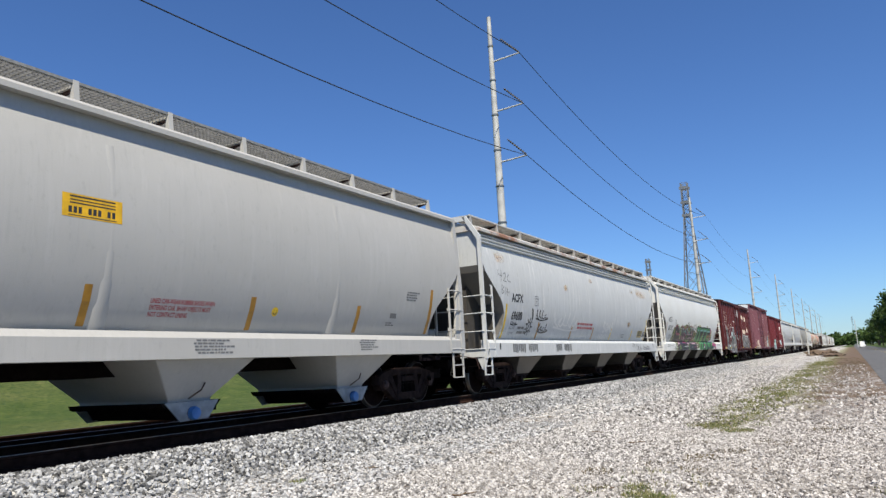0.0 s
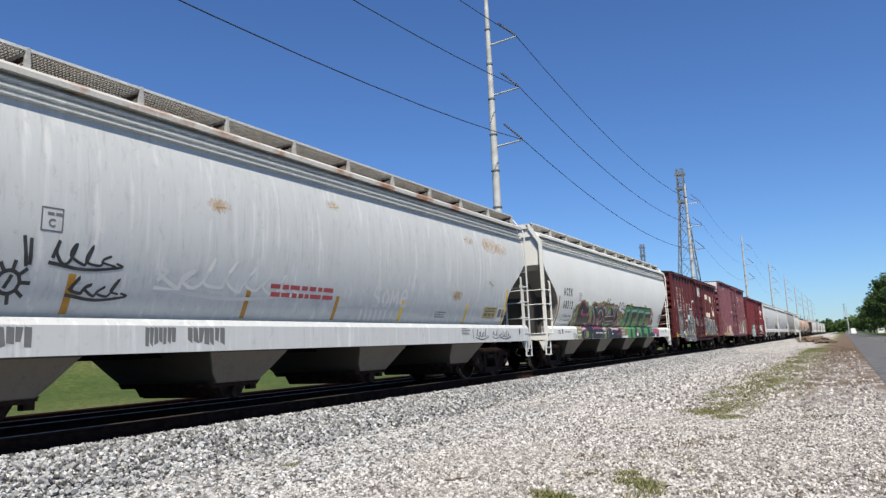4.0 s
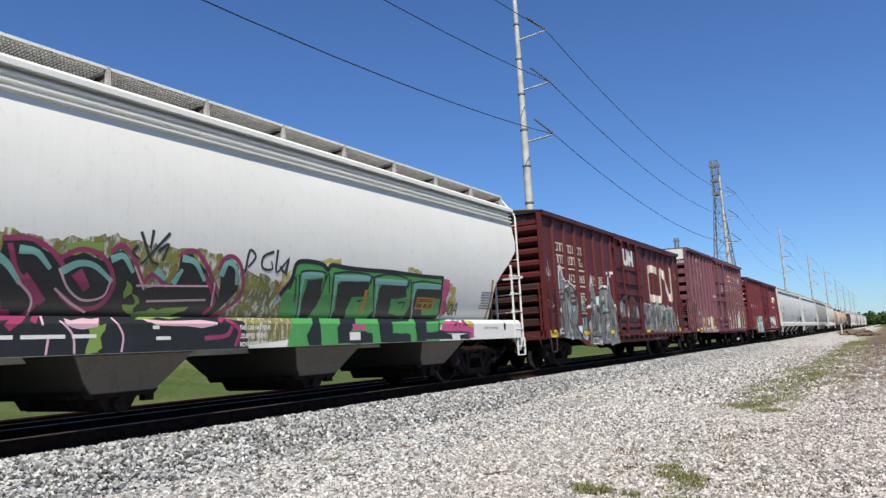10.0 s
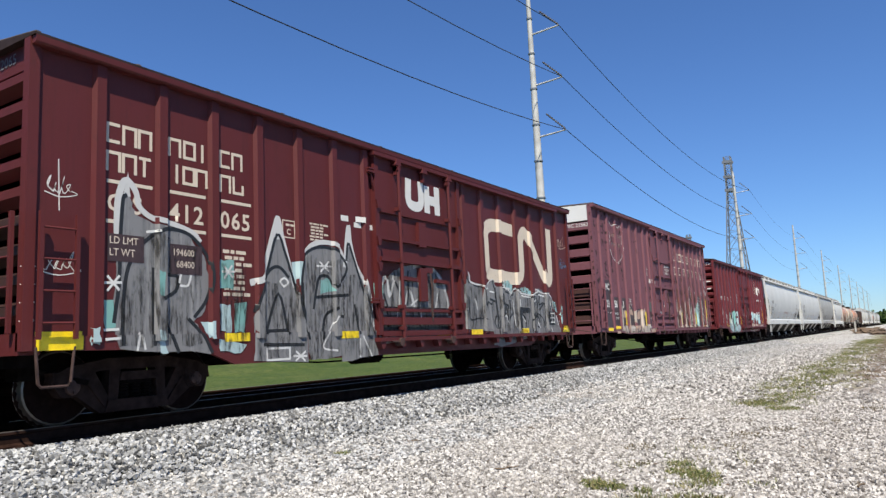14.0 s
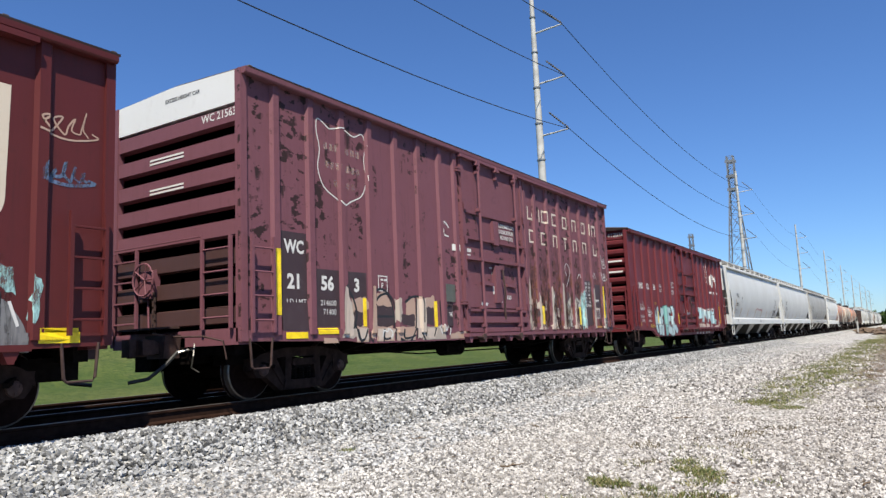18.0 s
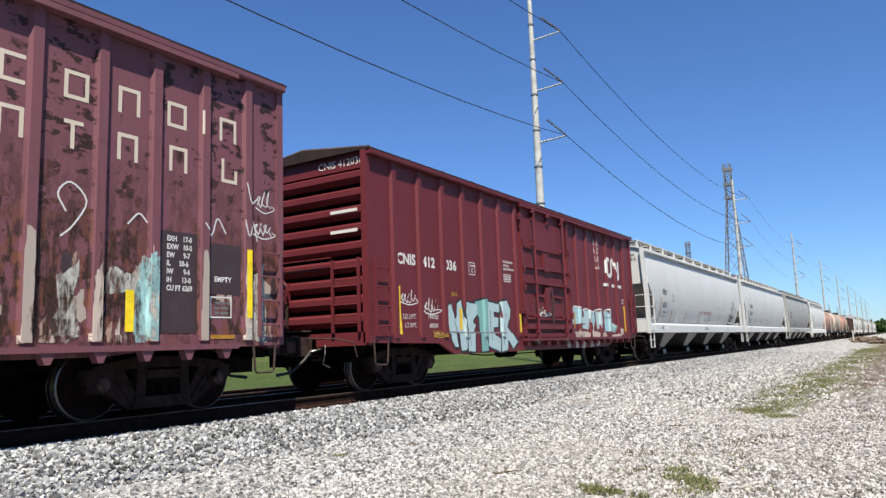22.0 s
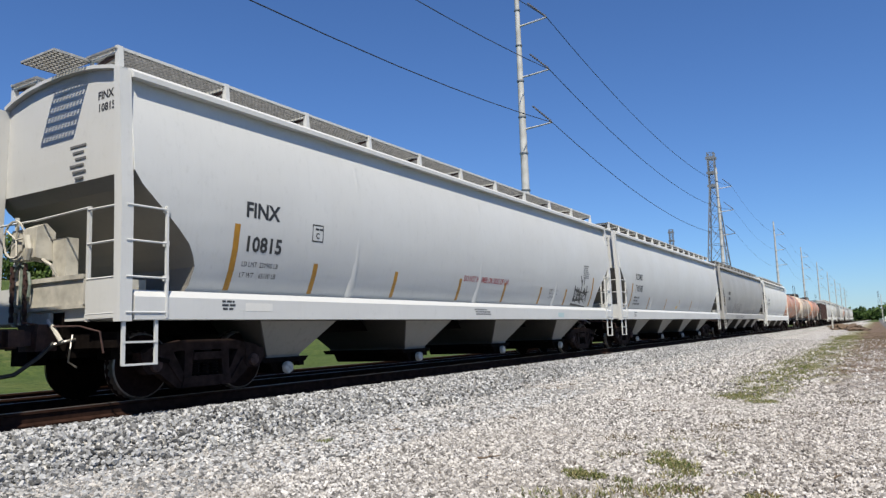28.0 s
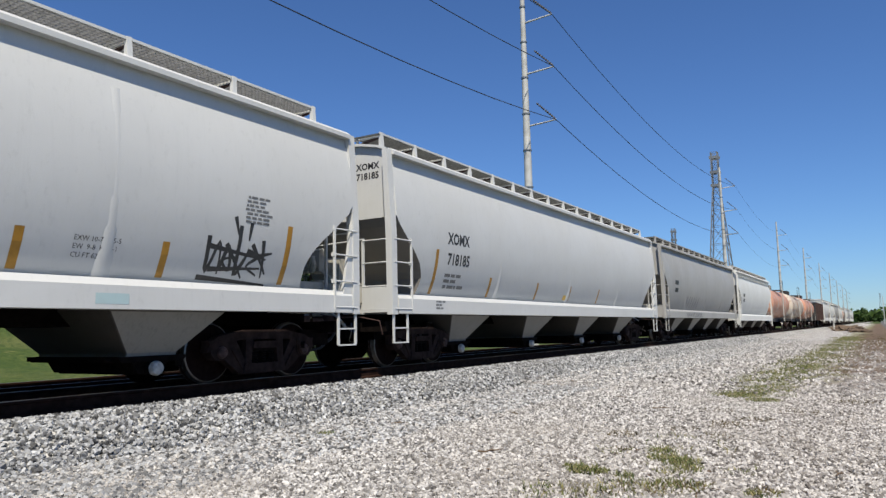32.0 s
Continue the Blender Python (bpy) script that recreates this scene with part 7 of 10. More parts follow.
PINKS = [[(3.5, 1.71), (3.51, 1.97), (3.64, 2.14), (3.89, 2.26), (4.13, 2.23), (4.34, 2.11), (4.53, 2.05)], [(4.87, 1.8), (4.95, 1.68), (4.96, 1.54), (4.75, 1.49)], [(5.24, 2.23), (5.51, 2.25), (5.74, 2.16), (5.93, 1.98)], [(5.31, 2.16), (5.43, 1.87), (5.7, 1.58), (5.55, 1.32)], [(5.91, 2.07), (6.12, 2.18), (6.37, 2.14), (6.55, 1.96), (6.61, 1.73), (6.49, 1.53), (6.24, 1.49), (5.98, 1.64)], [(6.53, 2.19), (6.65, 2.28), (6.81, 2.16), (7.01, 1.84)], [(7.04, 1.84), (7.16, 1.94), (7.39, 1.8)], [(7.53, 2.21), (7.65, 2.29), (7.82, 2.28), (8.02, 2.08), (8.25, 1.78)], [(7.98, 1.98), (8.24, 1.63), (8.13, 1.45)], [(8.22, 2.09), (8.3, 2.24), (8.47, 2.27), (8.64, 2.11), (8.69, 1.69), (8.16, 1.33)], [(3.55, 1.43), (3.31, 1.12), (3.37, 0.94)], [(3.85, 1.5), (3.8, 1.36), (3.96, 1.24), (3.91, 1.11)], [(5.24, 1.69), (5.33, 1.44)], [(7.89, 1.09), (8.25, 1.12), (8.36, 1.24)], [(8.3, 1.35), (8.5, 1.19), (8.42, 0.98)]]
FAT = [[(3.98, 1.9), (4.12, 1.81), (4.41, 1.8), (4.75, 1.87)], [(6.14, 1.88), (6.25, 1.75)], [(4.92, 1.35), (5.42, 1.41), (5.29, 1.27)], [(5.52, 1.79), (5.75, 1.58)]]
TEALS = [[(4.55, 2.18), (4.69, 2.09), (4.73, 1.93)], [(5.2, 2.02), (5.31, 1.95), (5.46, 1.77)], [(5.44, 2.12), (5.61, 2.1), (5.77, 1.95)], [(5.93, 1.91), (6.11, 2.01), (6.32, 2), (6.56, 1.84)], [(6.55, 2.1), (6.69, 2.14), (6.84, 1.97)], [(7.6, 2.18), (7.79, 2.14), (7.98, 1.92)], [(8.28, 2.01), (8.36, 2.18), (8.53, 2.11), (8.58, 1.9)], [(7.21, 1.99), (7.33, 1.9)], [(7.49, 1.86), (7.58, 2.01)]]
WHITES = [[(3.95, 1.8), (3.88, 1.91), (4, 1.99)], [(4.92, 1.76), (4.82, 1.82), (4.63, 1.75)], [(5.45, 1.78), (5.65, 1.58), (5.64, 1.28)], [(5.9, 1.93), (6.04, 1.72), (6.26, 1.59), (6.51, 1.64), (6.56, 1.82)], [(5.85, 1.32), (5.99, 1.16), (6.01, 0.95)], [(6.51, 1.36), (6.63, 1.15), (6.61, 0.95)], [(4.53, 1.51), (4.76, 1.47), (4.72, 1.27)], [(3.8, 1.22), (3.68, 1.15), (3.67, 1.02), (3.8, 0.97)], [(5.89, 1.71), (6.1, 1.56), (6.33, 1.45)], [(6.87, 2.02), (7.05, 1.75)], [(8.18, 1.88), (8.21, 1.57)], [(4.64, 1.16), (4.56, 1), (4.64, 0.92)], [(5.71, 1.16), (5.68, 0.95)], [(6.94, 1.79), (8.06, 1.83)], [(7.14, 1.6), (8.08, 1.64)]]
LIMES = [[(3.96, 1.26), (4.12, 1.18), (4.15, 1.06), (4.02, 0.96), (3.83, 1.02), (3.82, 1.14)], [(6.2, 1.25), (6.39, 1.3), (6.32, 0.96), (6.16, 0.94)], [(4.87, 1.92), (5.16, 1.96), (5.24, 1.56), (4.99, 1.57)], [(4.27, 2.27), (4.43, 2.3), (4.61, 2.22), (4.36, 2.09)], [(5.88, 2.24), (6.4, 2.3), (6.39, 2.17), (6, 2.12)], [(6.78, 1.83), (7.02, 1.6), (6.98, 1.46), (6.81, 1.46)], [(7.22, 1.5), (7.84, 1.52), (7.44, 1.36), (6.81, 1.36)], [(2.98, 1.22), (3.27, 1.26), (3.28, 1.01), (3.02, 0.98)], [(3.29, 2.06), (3.5, 2.02), (3.54, 1.77), (3.3, 1.74)]]
SMEARS = [[(3.35, 1.31), (3.67, 1.34), (3.91, 1.3), (3.71, 1.26), (3.37, 1.2)], [(6.94, 1.34), (8.12, 1.33), (8.03, 1.24), (7.16, 1.27)], [(5.89, 1.34), (6.34, 1.36), (6.28, 1.25), (5.98, 1.23)]]
bm = bmesh.new()
patch(bm, rough(SILHOUETTE[0], 0.008, 4, 3))
lay("graffiti_letter", bm, G_BLACK, car, surf, level=3, label="black run-together letters", **K)
for i, pts in enumerate(LIMES):
    bm = bmesh.new()
    patch(bm, rough(pts, 0.03, i, 5))
    lay("graffiti_cloud", bm, G_LIME, car, surf, level=4, label="lime green spray cloud", **K)
strokes(car, "graffiti_edge", PINKS, 0.06, G_PINK, surf, 5, "magenta letter outline", **K)
strokes(car, "graffiti_fill", FAT, 0.15, G_PINK, surf, 5, "magenta fill", 0.09, **K)
strokes(car, "graffiti_shine", TEALS, 0.1, G_TEAL, surf, 6, "mint highlight", 0.05, **K)
strokes(car, "graffiti_line", WHITES, 0.028, G_BLUSH, surf, 7, "pale pink rim line", **K)
for i, pts in enumerate(SMEARS):
    bm = bmesh.new()
    patch(bm, rough(pts, 0.02, i, 4))
    lay("graffiti_smear", bm, G_BLUSH, car, surf, level=6, label="pale pink smear", **K)
bars_at = ((5.0, 1.12, 0.32), (5.4, 1.12, 0.5), (5.98, 1.12, 0.3), (2.95, 1.18, 0.3), (2.9, 1.06, 0.42), (7.1, 1.08, 0.22), (7.05, 1.22, 0.1))
for y, z, w in bars_at:
    bar(car, y, z, w, 0.045, M_INKW, surf, 8, "marking")
GREEN = [[(9.53, 1.77), (9.71, 2.01), (9.78, 2.26), (10, 2.31), (10.4, 2.3), (10.57, 2.22), (10.65, 2.3), (11.1, 2.28), (11.78, 2.28), (12.32, 2.29), (12.98, 2.28), (13.57, 2.27), (14.31, 2.28), (14.31, 1.99), (14.42, 1.42), (14.02, 1.25), (13.93, 0.85), (11.61, 0.92), (9.45, 0.94), (9.64, 1.39)]]
BLOCKS = [[(10.08, 2.01), (10.45, 2.06), (10.48, 1.75), (10.43, 1.6), (10.25, 1.3), (10.26, 0.92), (9.97, 0.92), (9.91, 1.09), (10.12, 1.39), (10.05, 1.73)], [(10.87, 1.98), (10.99, 2.05), (11.73, 2.06), (11.79, 1.81), (11.33, 1.78), (11.25, 1.59), (11.28, 1.4), (11.02, 1.13), (11.66, 1.12), (11.66, 0.94), (10.68, 0.95), (10.68, 1.22), (10.94, 1.54)], [(12.08, 1.93), (12.14, 2.04), (12.98, 2.05), (13.04, 1.82), (12.52, 1.78), (12.57, 1.49), (13.19, 1.46), (12.85, 1.33), (12.28, 1.33), (12.29, 1.11), (12.88, 1.09), (12.88, 0.93), (11.9, 0.94), (11.87, 1.3), (12.12, 1.65)], [(13.31, 1.9), (13.41, 2.02), (14.27, 2.04), (14.32, 1.84), (13.67, 1.8), (13.75, 1.49), (14.48, 1.49), (14.11, 1.35), (13.47, 1.33), (13.48, 1.11), (14.01, 1.14), (14.45, 1.06), (14.48, 0.96), (13.45, 0.97), (13.42, 0.92), (13.09, 0.92), (13.08, 1.3)], [(14.8, 1.05), (15.19, 1.06), (15.18, 0.95), (14.81, 0.95)]]
TOPS = [[(9.97, 2.08), (10.43, 2.13)], [(9.99, 2.07), (9.98, 1.79), (10.07, 1.39)], [(10.78, 2.09), (11.74, 2.13)], [(10.82, 2.05), (10.84, 1.69), (10.89, 1.4)], [(11.97, 2.09), (12.94, 2.1)], [(12.01, 2.05), (12.05, 1.72), (12.14, 1.44)], [(13.27, 2.06), (14.25, 2.08)], [(13.29, 2.03), (13.3, 1.72), (13.42, 1.41)]]
SEAMS = [[(9.53, 1.77), (9.71, 2.01), (9.78, 2.26), (10, 2.32), (10.4, 2.3), (10.57, 2.21), (10.65, 2.3), (11.1, 2.28), (11.78, 2.28), (12.32, 2.29), (12.98, 2.28), (13.57, 2.27), (14.31, 2.28)], [(14.31, 2.28), (14.31, 1.99), (14.43, 1.51)], [(9.9, 2.13), (10.06, 2.17), (10.45, 2.17), (10.52, 2.11), (10.49, 1.82)], [(9.88, 2.09), (9.95, 1.79), (10.04, 1.39)], [(10.73, 2.16), (11.11, 2.21), (11.74, 2.19), (11.8, 2.04)], [(10.73, 2.16), (10.76, 1.83), (10.87, 1.4), (10.68, 1.19)], [(11.88, 2.16), (12.33, 2.24), (12.95, 2.19), (13.01, 2.02)], [(11.88, 2.16), (11.96, 1.8), (12.14, 1.4), (11.9, 1.22)], [(13.13, 2.11), (13.58, 2.17), (14.27, 2.14)], [(13.13, 2.11), (13.21, 1.76), (13.37, 1.41), (13.07, 1.21)], [(10.51, 2), (10.6, 2.15), (10.68, 1.83)], [(11.74, 1.95), (11.82, 2.18), (11.94, 1.88)], [(13.03, 2.02), (13.08, 2.18), (13.18, 1.94)], [(9.7, 1.86), (9.8, 2.05), (9.88, 1.66)], [(11.52, 1.71), (11.67, 1.73)], [(12.8, 1.71), (13.02, 1.72), (12.98, 1.58)], [(11.04, 1.13), (11.47, 1.14)], [(14.02, 1.37), (14.01, 1.13), (15.19, 1.09), (15.18, 0.95)]]
SIDES = [[(9.45, 2.09), (9.69, 2.15), (9.61, 1.97), (9.52, 1.81)], [(9.47, 1.97), (9.55, 1.92), (9.54, 1.77), (9.51, 1.74)]]
for i, pts in enumerate(SIDES[:2]):
    bm = bmesh.new()
    patch(bm, rough(pts, 0.035, i, 5))
    lay("graffiti_cloud", bm, (G_MUST, G_ROSE)[i], car, surf, level=2, label=("mustard spray haze", "pink spray cloud")[i], **K)
SIDES2 = [[(14.08, 1.37), (14.78, 1.34), (15.44, 1.24), (15.43, 0.98), (15.22, 0.94), (15.13, 1.11), (14.04, 1.14)], [(14.35, 2.26), (14.59, 2.26), (14.67, 2.01), (14.57, 1.8), (14.77, 1.57), (14.5, 1.44), (14.31, 1.99)], [(14.6, 2.2), (14.85, 2.11), (14.99, 1.82), (15.02, 1.47), (14.81, 1.5), (14.61, 1.81), (14.69, 1.96)], [(11.09, 1.28), (11.44, 1.28), (11.47, 1.17), (11.09, 1.16)], [(10.35, 2.38), (10.85, 2.43), (10.89, 2.34), (10.4, 2.31)], [(12.96, 2.4), (13.48, 2.39), (13.46, 2.3), (13.04, 2.3)], [(14.94, 1.35), (15.45, 1.34), (15.44, 1.21), (15.02, 1.27)]]
for i, pts in enumerate(SIDES2):
    bm = bmesh.new()
    patch(bm, rough(pts, 0.03, i, 6))
    lay("graffiti_cloud", bm, (G_ROSE, G_ROSE, G_MUST, G_ROSE, G_MUST, G_MUST, G_MUST)[i], car, surf, level=6 if i == 3 else 2, label="pink spray cloud" if i in (0, 1, 3) else "mustard spray haze", **K)
bm = bmesh.new()
patch(bm, rough(GREEN[0], 0.012, 2, 4))
lay("graffiti_ground", bm, G_GREEN, car, surf, level=3, label="bright green block", **K)
for i, pts in enumerate(BLOCKS):
    bm = bmesh.new()
    patch(bm, rough(pts, 0.012, i, 4))
    lay("graffiti_letter", bm, G_BLACK, car, surf, level=5, label="black block letter", **K)
strokes(car, "graffiti_shine", TOPS[::2], 0.11, G_TEAL, surf, 6, "mint highlight", **K)
strokes(car, "graffiti_shine", TOPS[1::2], 0.06, G_TEAL, surf, 6, "mint highlight", **K)
strokes(car, "graffiti_edge", SEAMS[:2], 0.075, G_BLACK, surf, 7, "black rough outline", **K)
strokes(car, "graffiti_edge", SEAMS[2:], 0.035, G_BLACK, surf, 7, "black rough outline", 0.025, **K)
strokes(car, "scrawl", [[(8.71, 2.06), (8.76, 2.39), (8.89, 2.31), (8.77, 2.15)], [(9.25, 2.41), (9.05, 2.32), (9.05, 2.15), (9.25, 2.14), (9.23, 2.25)], [(9.34, 2.44), (9.35, 2.1), (9.57, 2.3)], [(9.43, 2.19), (9.54, 2.11), (9.6, 2.35), (9.57, 2.07)], [(6.91, 2.46), (7.08, 2.13), (7.19, 2.08)], [(7.33, 2.49), (6.95, 2.06)], [(7.08, 2.5), (7.06, 2.28)], [(6.86, 2.28), (6.81, 2.2), (6.9, 2.13)], [(7.19, 2.25), (7.33, 2.35), (7.26, 2.14)]], 0.045, M_INK, surf, 5, "black spray tag", 0.03, **K)
strokes(car, "scrawl", [[(3.01, 2.03), (3.09, 1.82), (3.19, 2.15)], [(2.97, 1.85), (3.08, 1.98), (3.24, 1.89)], [(3.16, 2.08), (3.27, 2.01), (3.19, 1.9)], [(2.47, 1.16), (2.51, 0.98), (2.6, 1.13)], [(2.65, 1.13), (2.6, 1.05), (2.7, 0.99), (2.61, 0.93)], [(2.72, 0.94), (2.79, 1.12), (2.84, 0.95)]], 0.03, M_INK, surf, 5, **K)
strokes(car, "scrawl", [[(14.55, 1.75), (14.62, 1.5), (14.72, 1.78)], [(14.8, 1.72), (14.76, 1.55), (14.88, 1.52), (14.9, 1.7), (14.8, 1.72)], [(14.98, 1.5), (15.06, 1.76), (15.14, 1.5)], [(15.0, 1.6), (15.12, 1.6)], [(14.7, 1.4), (14.58, 1.36), (14.7, 1.3), (14.58, 1.24)], [(14.8, 1.4), (14.82, 1.22)], [(14.75, 1.4), (14.92, 1.38)], [(15.0, 1.4), (15.0, 1.24)], [(15.1, 1.38), (15.02, 1.32), (15.14, 1.24)]], 0.035, M_INK, surf, 7, "black spray tag", **K)
[words(car, w, 8.5, 1.2 - 0.12 * i, 0.065, M_INKW, surf, 0.003, 1, 0.7, level=5) for i, w in enumerate(("THIS CAR HAS FOUR", "EQUIPPED WITH", "MOVE BOTH CAPS"))]
bar(car, 11.0, 1.0, 0.3, 0.14, M_INKW, surf, 8, "sticker", "small white label")
bar(car, 13.42, 1.6, 0.68, 0.24, M_OCHRE, surf, 8, "placard", "yellow placard half painted over")
bm = bmesh.new()
for i in range(9):
    if i not in (3, 6):
        patch(bm, ((13.47 + i * 0.066, 1.63), (13.515 + i * 0.066, 1.63), (13.515 + i * 0.066, 1.71), (13.47 + i * 0.066, 1.71)))
for z in (1.75, 1.79):
    patch(bm, ((13.49, z), (14.04, z), (14.04, z + 0.02), (13.49, z + 0.02)))
lay("placard_print", bm, M_INK, car, surf, level=9)
bar(car, 11.66, 1.5, 0.1, 0.42, M_OCHRE, surf, 8, "reflector_strip"), bar(car, 16.56, 1.42, 0.1, 0.93, M_OCHRE, surf, 1, "reflector_strip", cuts_z=cz)
small_print(car, 16.1, 2.05, 0.6, 0.035, 7, M_INKG, surf, 8), words(car, "2 INCH HF COMP SHOES", 15.9, 1.16, 0.055, M_INK, surf, 0, 1, 0.8)
bm = bmesh.new()
patch(bm, [(17.0 + 0.06 * math.cos(a * 0.524), 1.22 + 0.1 * math.sin(a * 0.524)) for a in range(12)])
lay("sill_hole", bm, M_BLACK, car, surf, level=1)
# yellow placard on its end
bm = bmesh.new()
box(bm, 0.15, 0.85, 0.1, 0.112, 3.86, 4.12)
part("placard", bm, M_PLATE, car, "yellow warning placard with black print")
bm = bmesh.new()
for i in range(3):
    box(bm, 0.2, 0.8, 0.094, 0.1, 3.9 + i * 0.075, 3.935 + i * 0.075)
part("placard_print", bm, M_INK, car)

# first red box car
B1 = on("b", boxcar("box_car", "dark red box car with a silver and grey graffiti piece", 15.5, 4.46, M_RED, [0.87, 1.75, 2.6, 3.45, 4.31, 5.17, 6.02], (6.25, 9.25), [1.35 + 0.335 * i for i in range(9)], 0.2, dust=M_DUSTED), 55.7)
car, surf, cy, posts = B1
K = dict(cuts_y=cy, cuts_z=(1.06,))
name_bars(car, 3.44, 0.26, 0.17, 0.042, (0.98, 1.2, 1.42, 1.87, 2.11, 2.36, 2.73, 2.95), "[^^^o|[^", M_CREAM, surf)
name_bars(car, 3.08, 0.26, 0.17, 0.042, (0.98, 1.2, 1.42, 1.94, 2.1, 2.31, 2.73, 2.97), "^^r|o^^u", M_CREAM, surf)
for z in (2.93, 2.43):
    for a, b in ((0.98, 1.62), (1.88, 2.47), (2.74, 3.3)):
        bar(car, a, z, b - a, 0.045, M_CREAM, surf, 2)
words(car, "412", 1.87, 2.56, 0.24, M_CREAM, surf, 0.006, 1.12), words(car, "065", 2.72, 2.56, 0.24, M_CREAM, surf, 0.006, 1.12), words(car, "C S", 0.98, 2.58, 0.22, M_CREAM, surf, 0.006, 1.1)
small_print(car, 4.55, 2.85, 0.42, 0.03, 6, M_CREAM, surf, 3), framed_letter(car, "C", 3.95, 2.55, M_CREAM, surf)
small_print(car, 2.75, 2.25, 0.5, 0.05, 8, M_CREAM, surf, 4)
for y, w in ((5.35, 0.2), (5.75, 0.22)):
    bar(car, y, 2.98 if y < 5.5 else 3.0, w, 0.1, M_INKW, surf, 2), bar(car, y + 0.35, 2.9, 0.2, 0.09, M_INKW, surf, 2)
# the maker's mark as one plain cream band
strokes(car, "band_mark", [[(11.85, 3.51), (11.14, 3.54), (10.75, 3.51), (10.52, 3.35), (10.51, 3.07), (10.51, 2.63), (10.53, 2.4), (10.75, 2.32), (11.15, 2.31), (11.82, 2.29), (12.18, 2.34), (12.35, 2.54), (12.36, 3.23), (12.42, 3.41), (12.57, 3.53), (12.71, 3.48), (13.01, 3.2), (13.5, 2.62), (13.72, 2.41), (13.94, 2.31), (14.09, 2.44), (14.11, 2.74), (14.13, 3.69)]], 0.31, M_CREAM, surf, 1, "broad cream band", **K)
strokes(car, "scrawl", [[(7.35, 4.0), (7.35, 3.6), (7.6, 3.52), (7.78, 3.62), (7.78, 4.0)], [(8.0, 3.95), (8.0, 3.5)], [(8.0, 3.72), (8.35, 3.72)], [(8.38, 3.98), (8.38, 3.5)]], 0.2, G_WHITE, surf, 2, "fat white spray letters")
FILLS = [[(1.15, 0.88), (1.09, 1.28), (1.1, 1.69), (1.15, 2.25), (1.17, 2.75), (1.23, 2.85), (1.3, 2.77), (1.38, 2.57), (1.62, 2.49), (1.92, 2.48), (2.19, 2.36), (2.43, 2.11), (2.52, 1.76), (2.47, 1.41), (2.28, 1.22), (2.42, 1.06), (2.54, 0.79)], [(3.3, 0.64), (3.34, 1.3), (3.52, 1.81), (3.82, 2.57), (3.94, 2.45), (4.09, 1.92), (4.35, 1.48), (4.45, 0.59)], [(4.49, 0.59), (4.35, 1.3), (4.3, 1.93), (4.44, 2.31), (4.72, 2.47), (5.07, 2.48), (5.28, 2.38), (5.47, 2.19), (5.34, 1.31), (5.25, 0.65)], [(5.25, 0.55), (5.34, 2.09), (5.52, 2.64), (5.73, 2.21), (5.95, 1.92), (6.17, 1.32), (6.24, 0.61)], [(6.3, 0.81), (6.24, 1.73), (6.82, 2.18), (7.2, 2.31), (8, 2.38), (8.51, 2.16), (8.73, 1.57), (8.63, 0.98)]]
RIMS = [[(1.13, 2.11), (1.13, 2.68), (1.19, 2.94), (1.27, 2.99), (1.38, 2.86), (1.43, 2.68), (1.62, 2.56), (1.92, 2.52), (2.24, 2.44), (2.36, 2.34)], [(3.29, 1.8), (3.52, 1.89), (3.62, 2.24), (3.77, 2.69), (3.85, 2.84), (3.94, 2.54), (4.06, 2.19), (4.17, 1.79)], [(4.42, 2.31), (4.58, 2.46), (4.79, 2.54), (5.07, 2.55), (5.29, 2.47), (5.38, 2.33)], [(5.42, 2.19), (5.49, 2.69), (5.55, 2.9), (5.59, 2.6), (5.73, 2.21), (5.95, 1.92), (6.06, 1.52), (6.16, 1.16)], [(6.31, 1.83), (6.55, 2.05), (6.61, 1.69), (6.81, 2.07)], [(7.05, 1.48), (7.26, 1.82), (7.43, 1.49)], [(7.49, 2.3), (7.79, 2.39), (8.1, 2.34), (8.4, 2.15), (8.59, 1.8), (8.66, 1.33)]]
INKS = [[(1.1, 1.22), (1.16, 1.7), (1.17, 2.26), (1.2, 2.74), (1.24, 2.8)], [(1.21, 0.94), (1.24, 1.7), (1.36, 2.06), (1.58, 2.3), (1.84, 2.44), (2.19, 2.4), (2.47, 2.15), (2.56, 1.84), (2.47, 1.52), (2.28, 1.29)], [(1.64, 1.9), (1.64, 1.43), (1.65, 0.93)], [(1.84, 1.84), (2.01, 1.81), (1.97, 1.62), (1.77, 1.52)], [(2.19, 1.25), (2.39, 1.06), (2.54, 0.81)], [(1.84, 1.18), (2, 0.83)], [(3.34, 1.38), (3.57, 1.89), (3.82, 2.57), (4, 2.27), (4.17, 1.84), (4.35, 1.3)], [(3.56, 1.05), (3.83, 1.65), (4.03, 1.04)], [(3.52, 1.85), (3.69, 2.03), (3.87, 2.06), (4.05, 1.92)], [(3.5, 0.88), (4.33, 0.86)], [(3.54, 1.08), (4.03, 1.09)], [(4.47, 0.95), (4.32, 1.48), (4.3, 1.93), (4.44, 2.31), (4.79, 2.46), (5.21, 2.42), (5.47, 2.14), (5.16, 1.81), (4.98, 1.97), (4.77, 1.96), (4.69, 1.77), (4.61, 1.44)], [(4.65, 1.62), (5.48, 1.68)], [(4.8, 0.94), (4.88, 1.31), (5.17, 1.45)], [(5.46, 2.29), (5.52, 2.59), (5.63, 2.4), (5.8, 2.01), (6.01, 1.52), (6.19, 0.91)], [(5.22, 1.31), (5.34, 1.31)], [(5.65, 1.51), (5.75, 1.02)]]
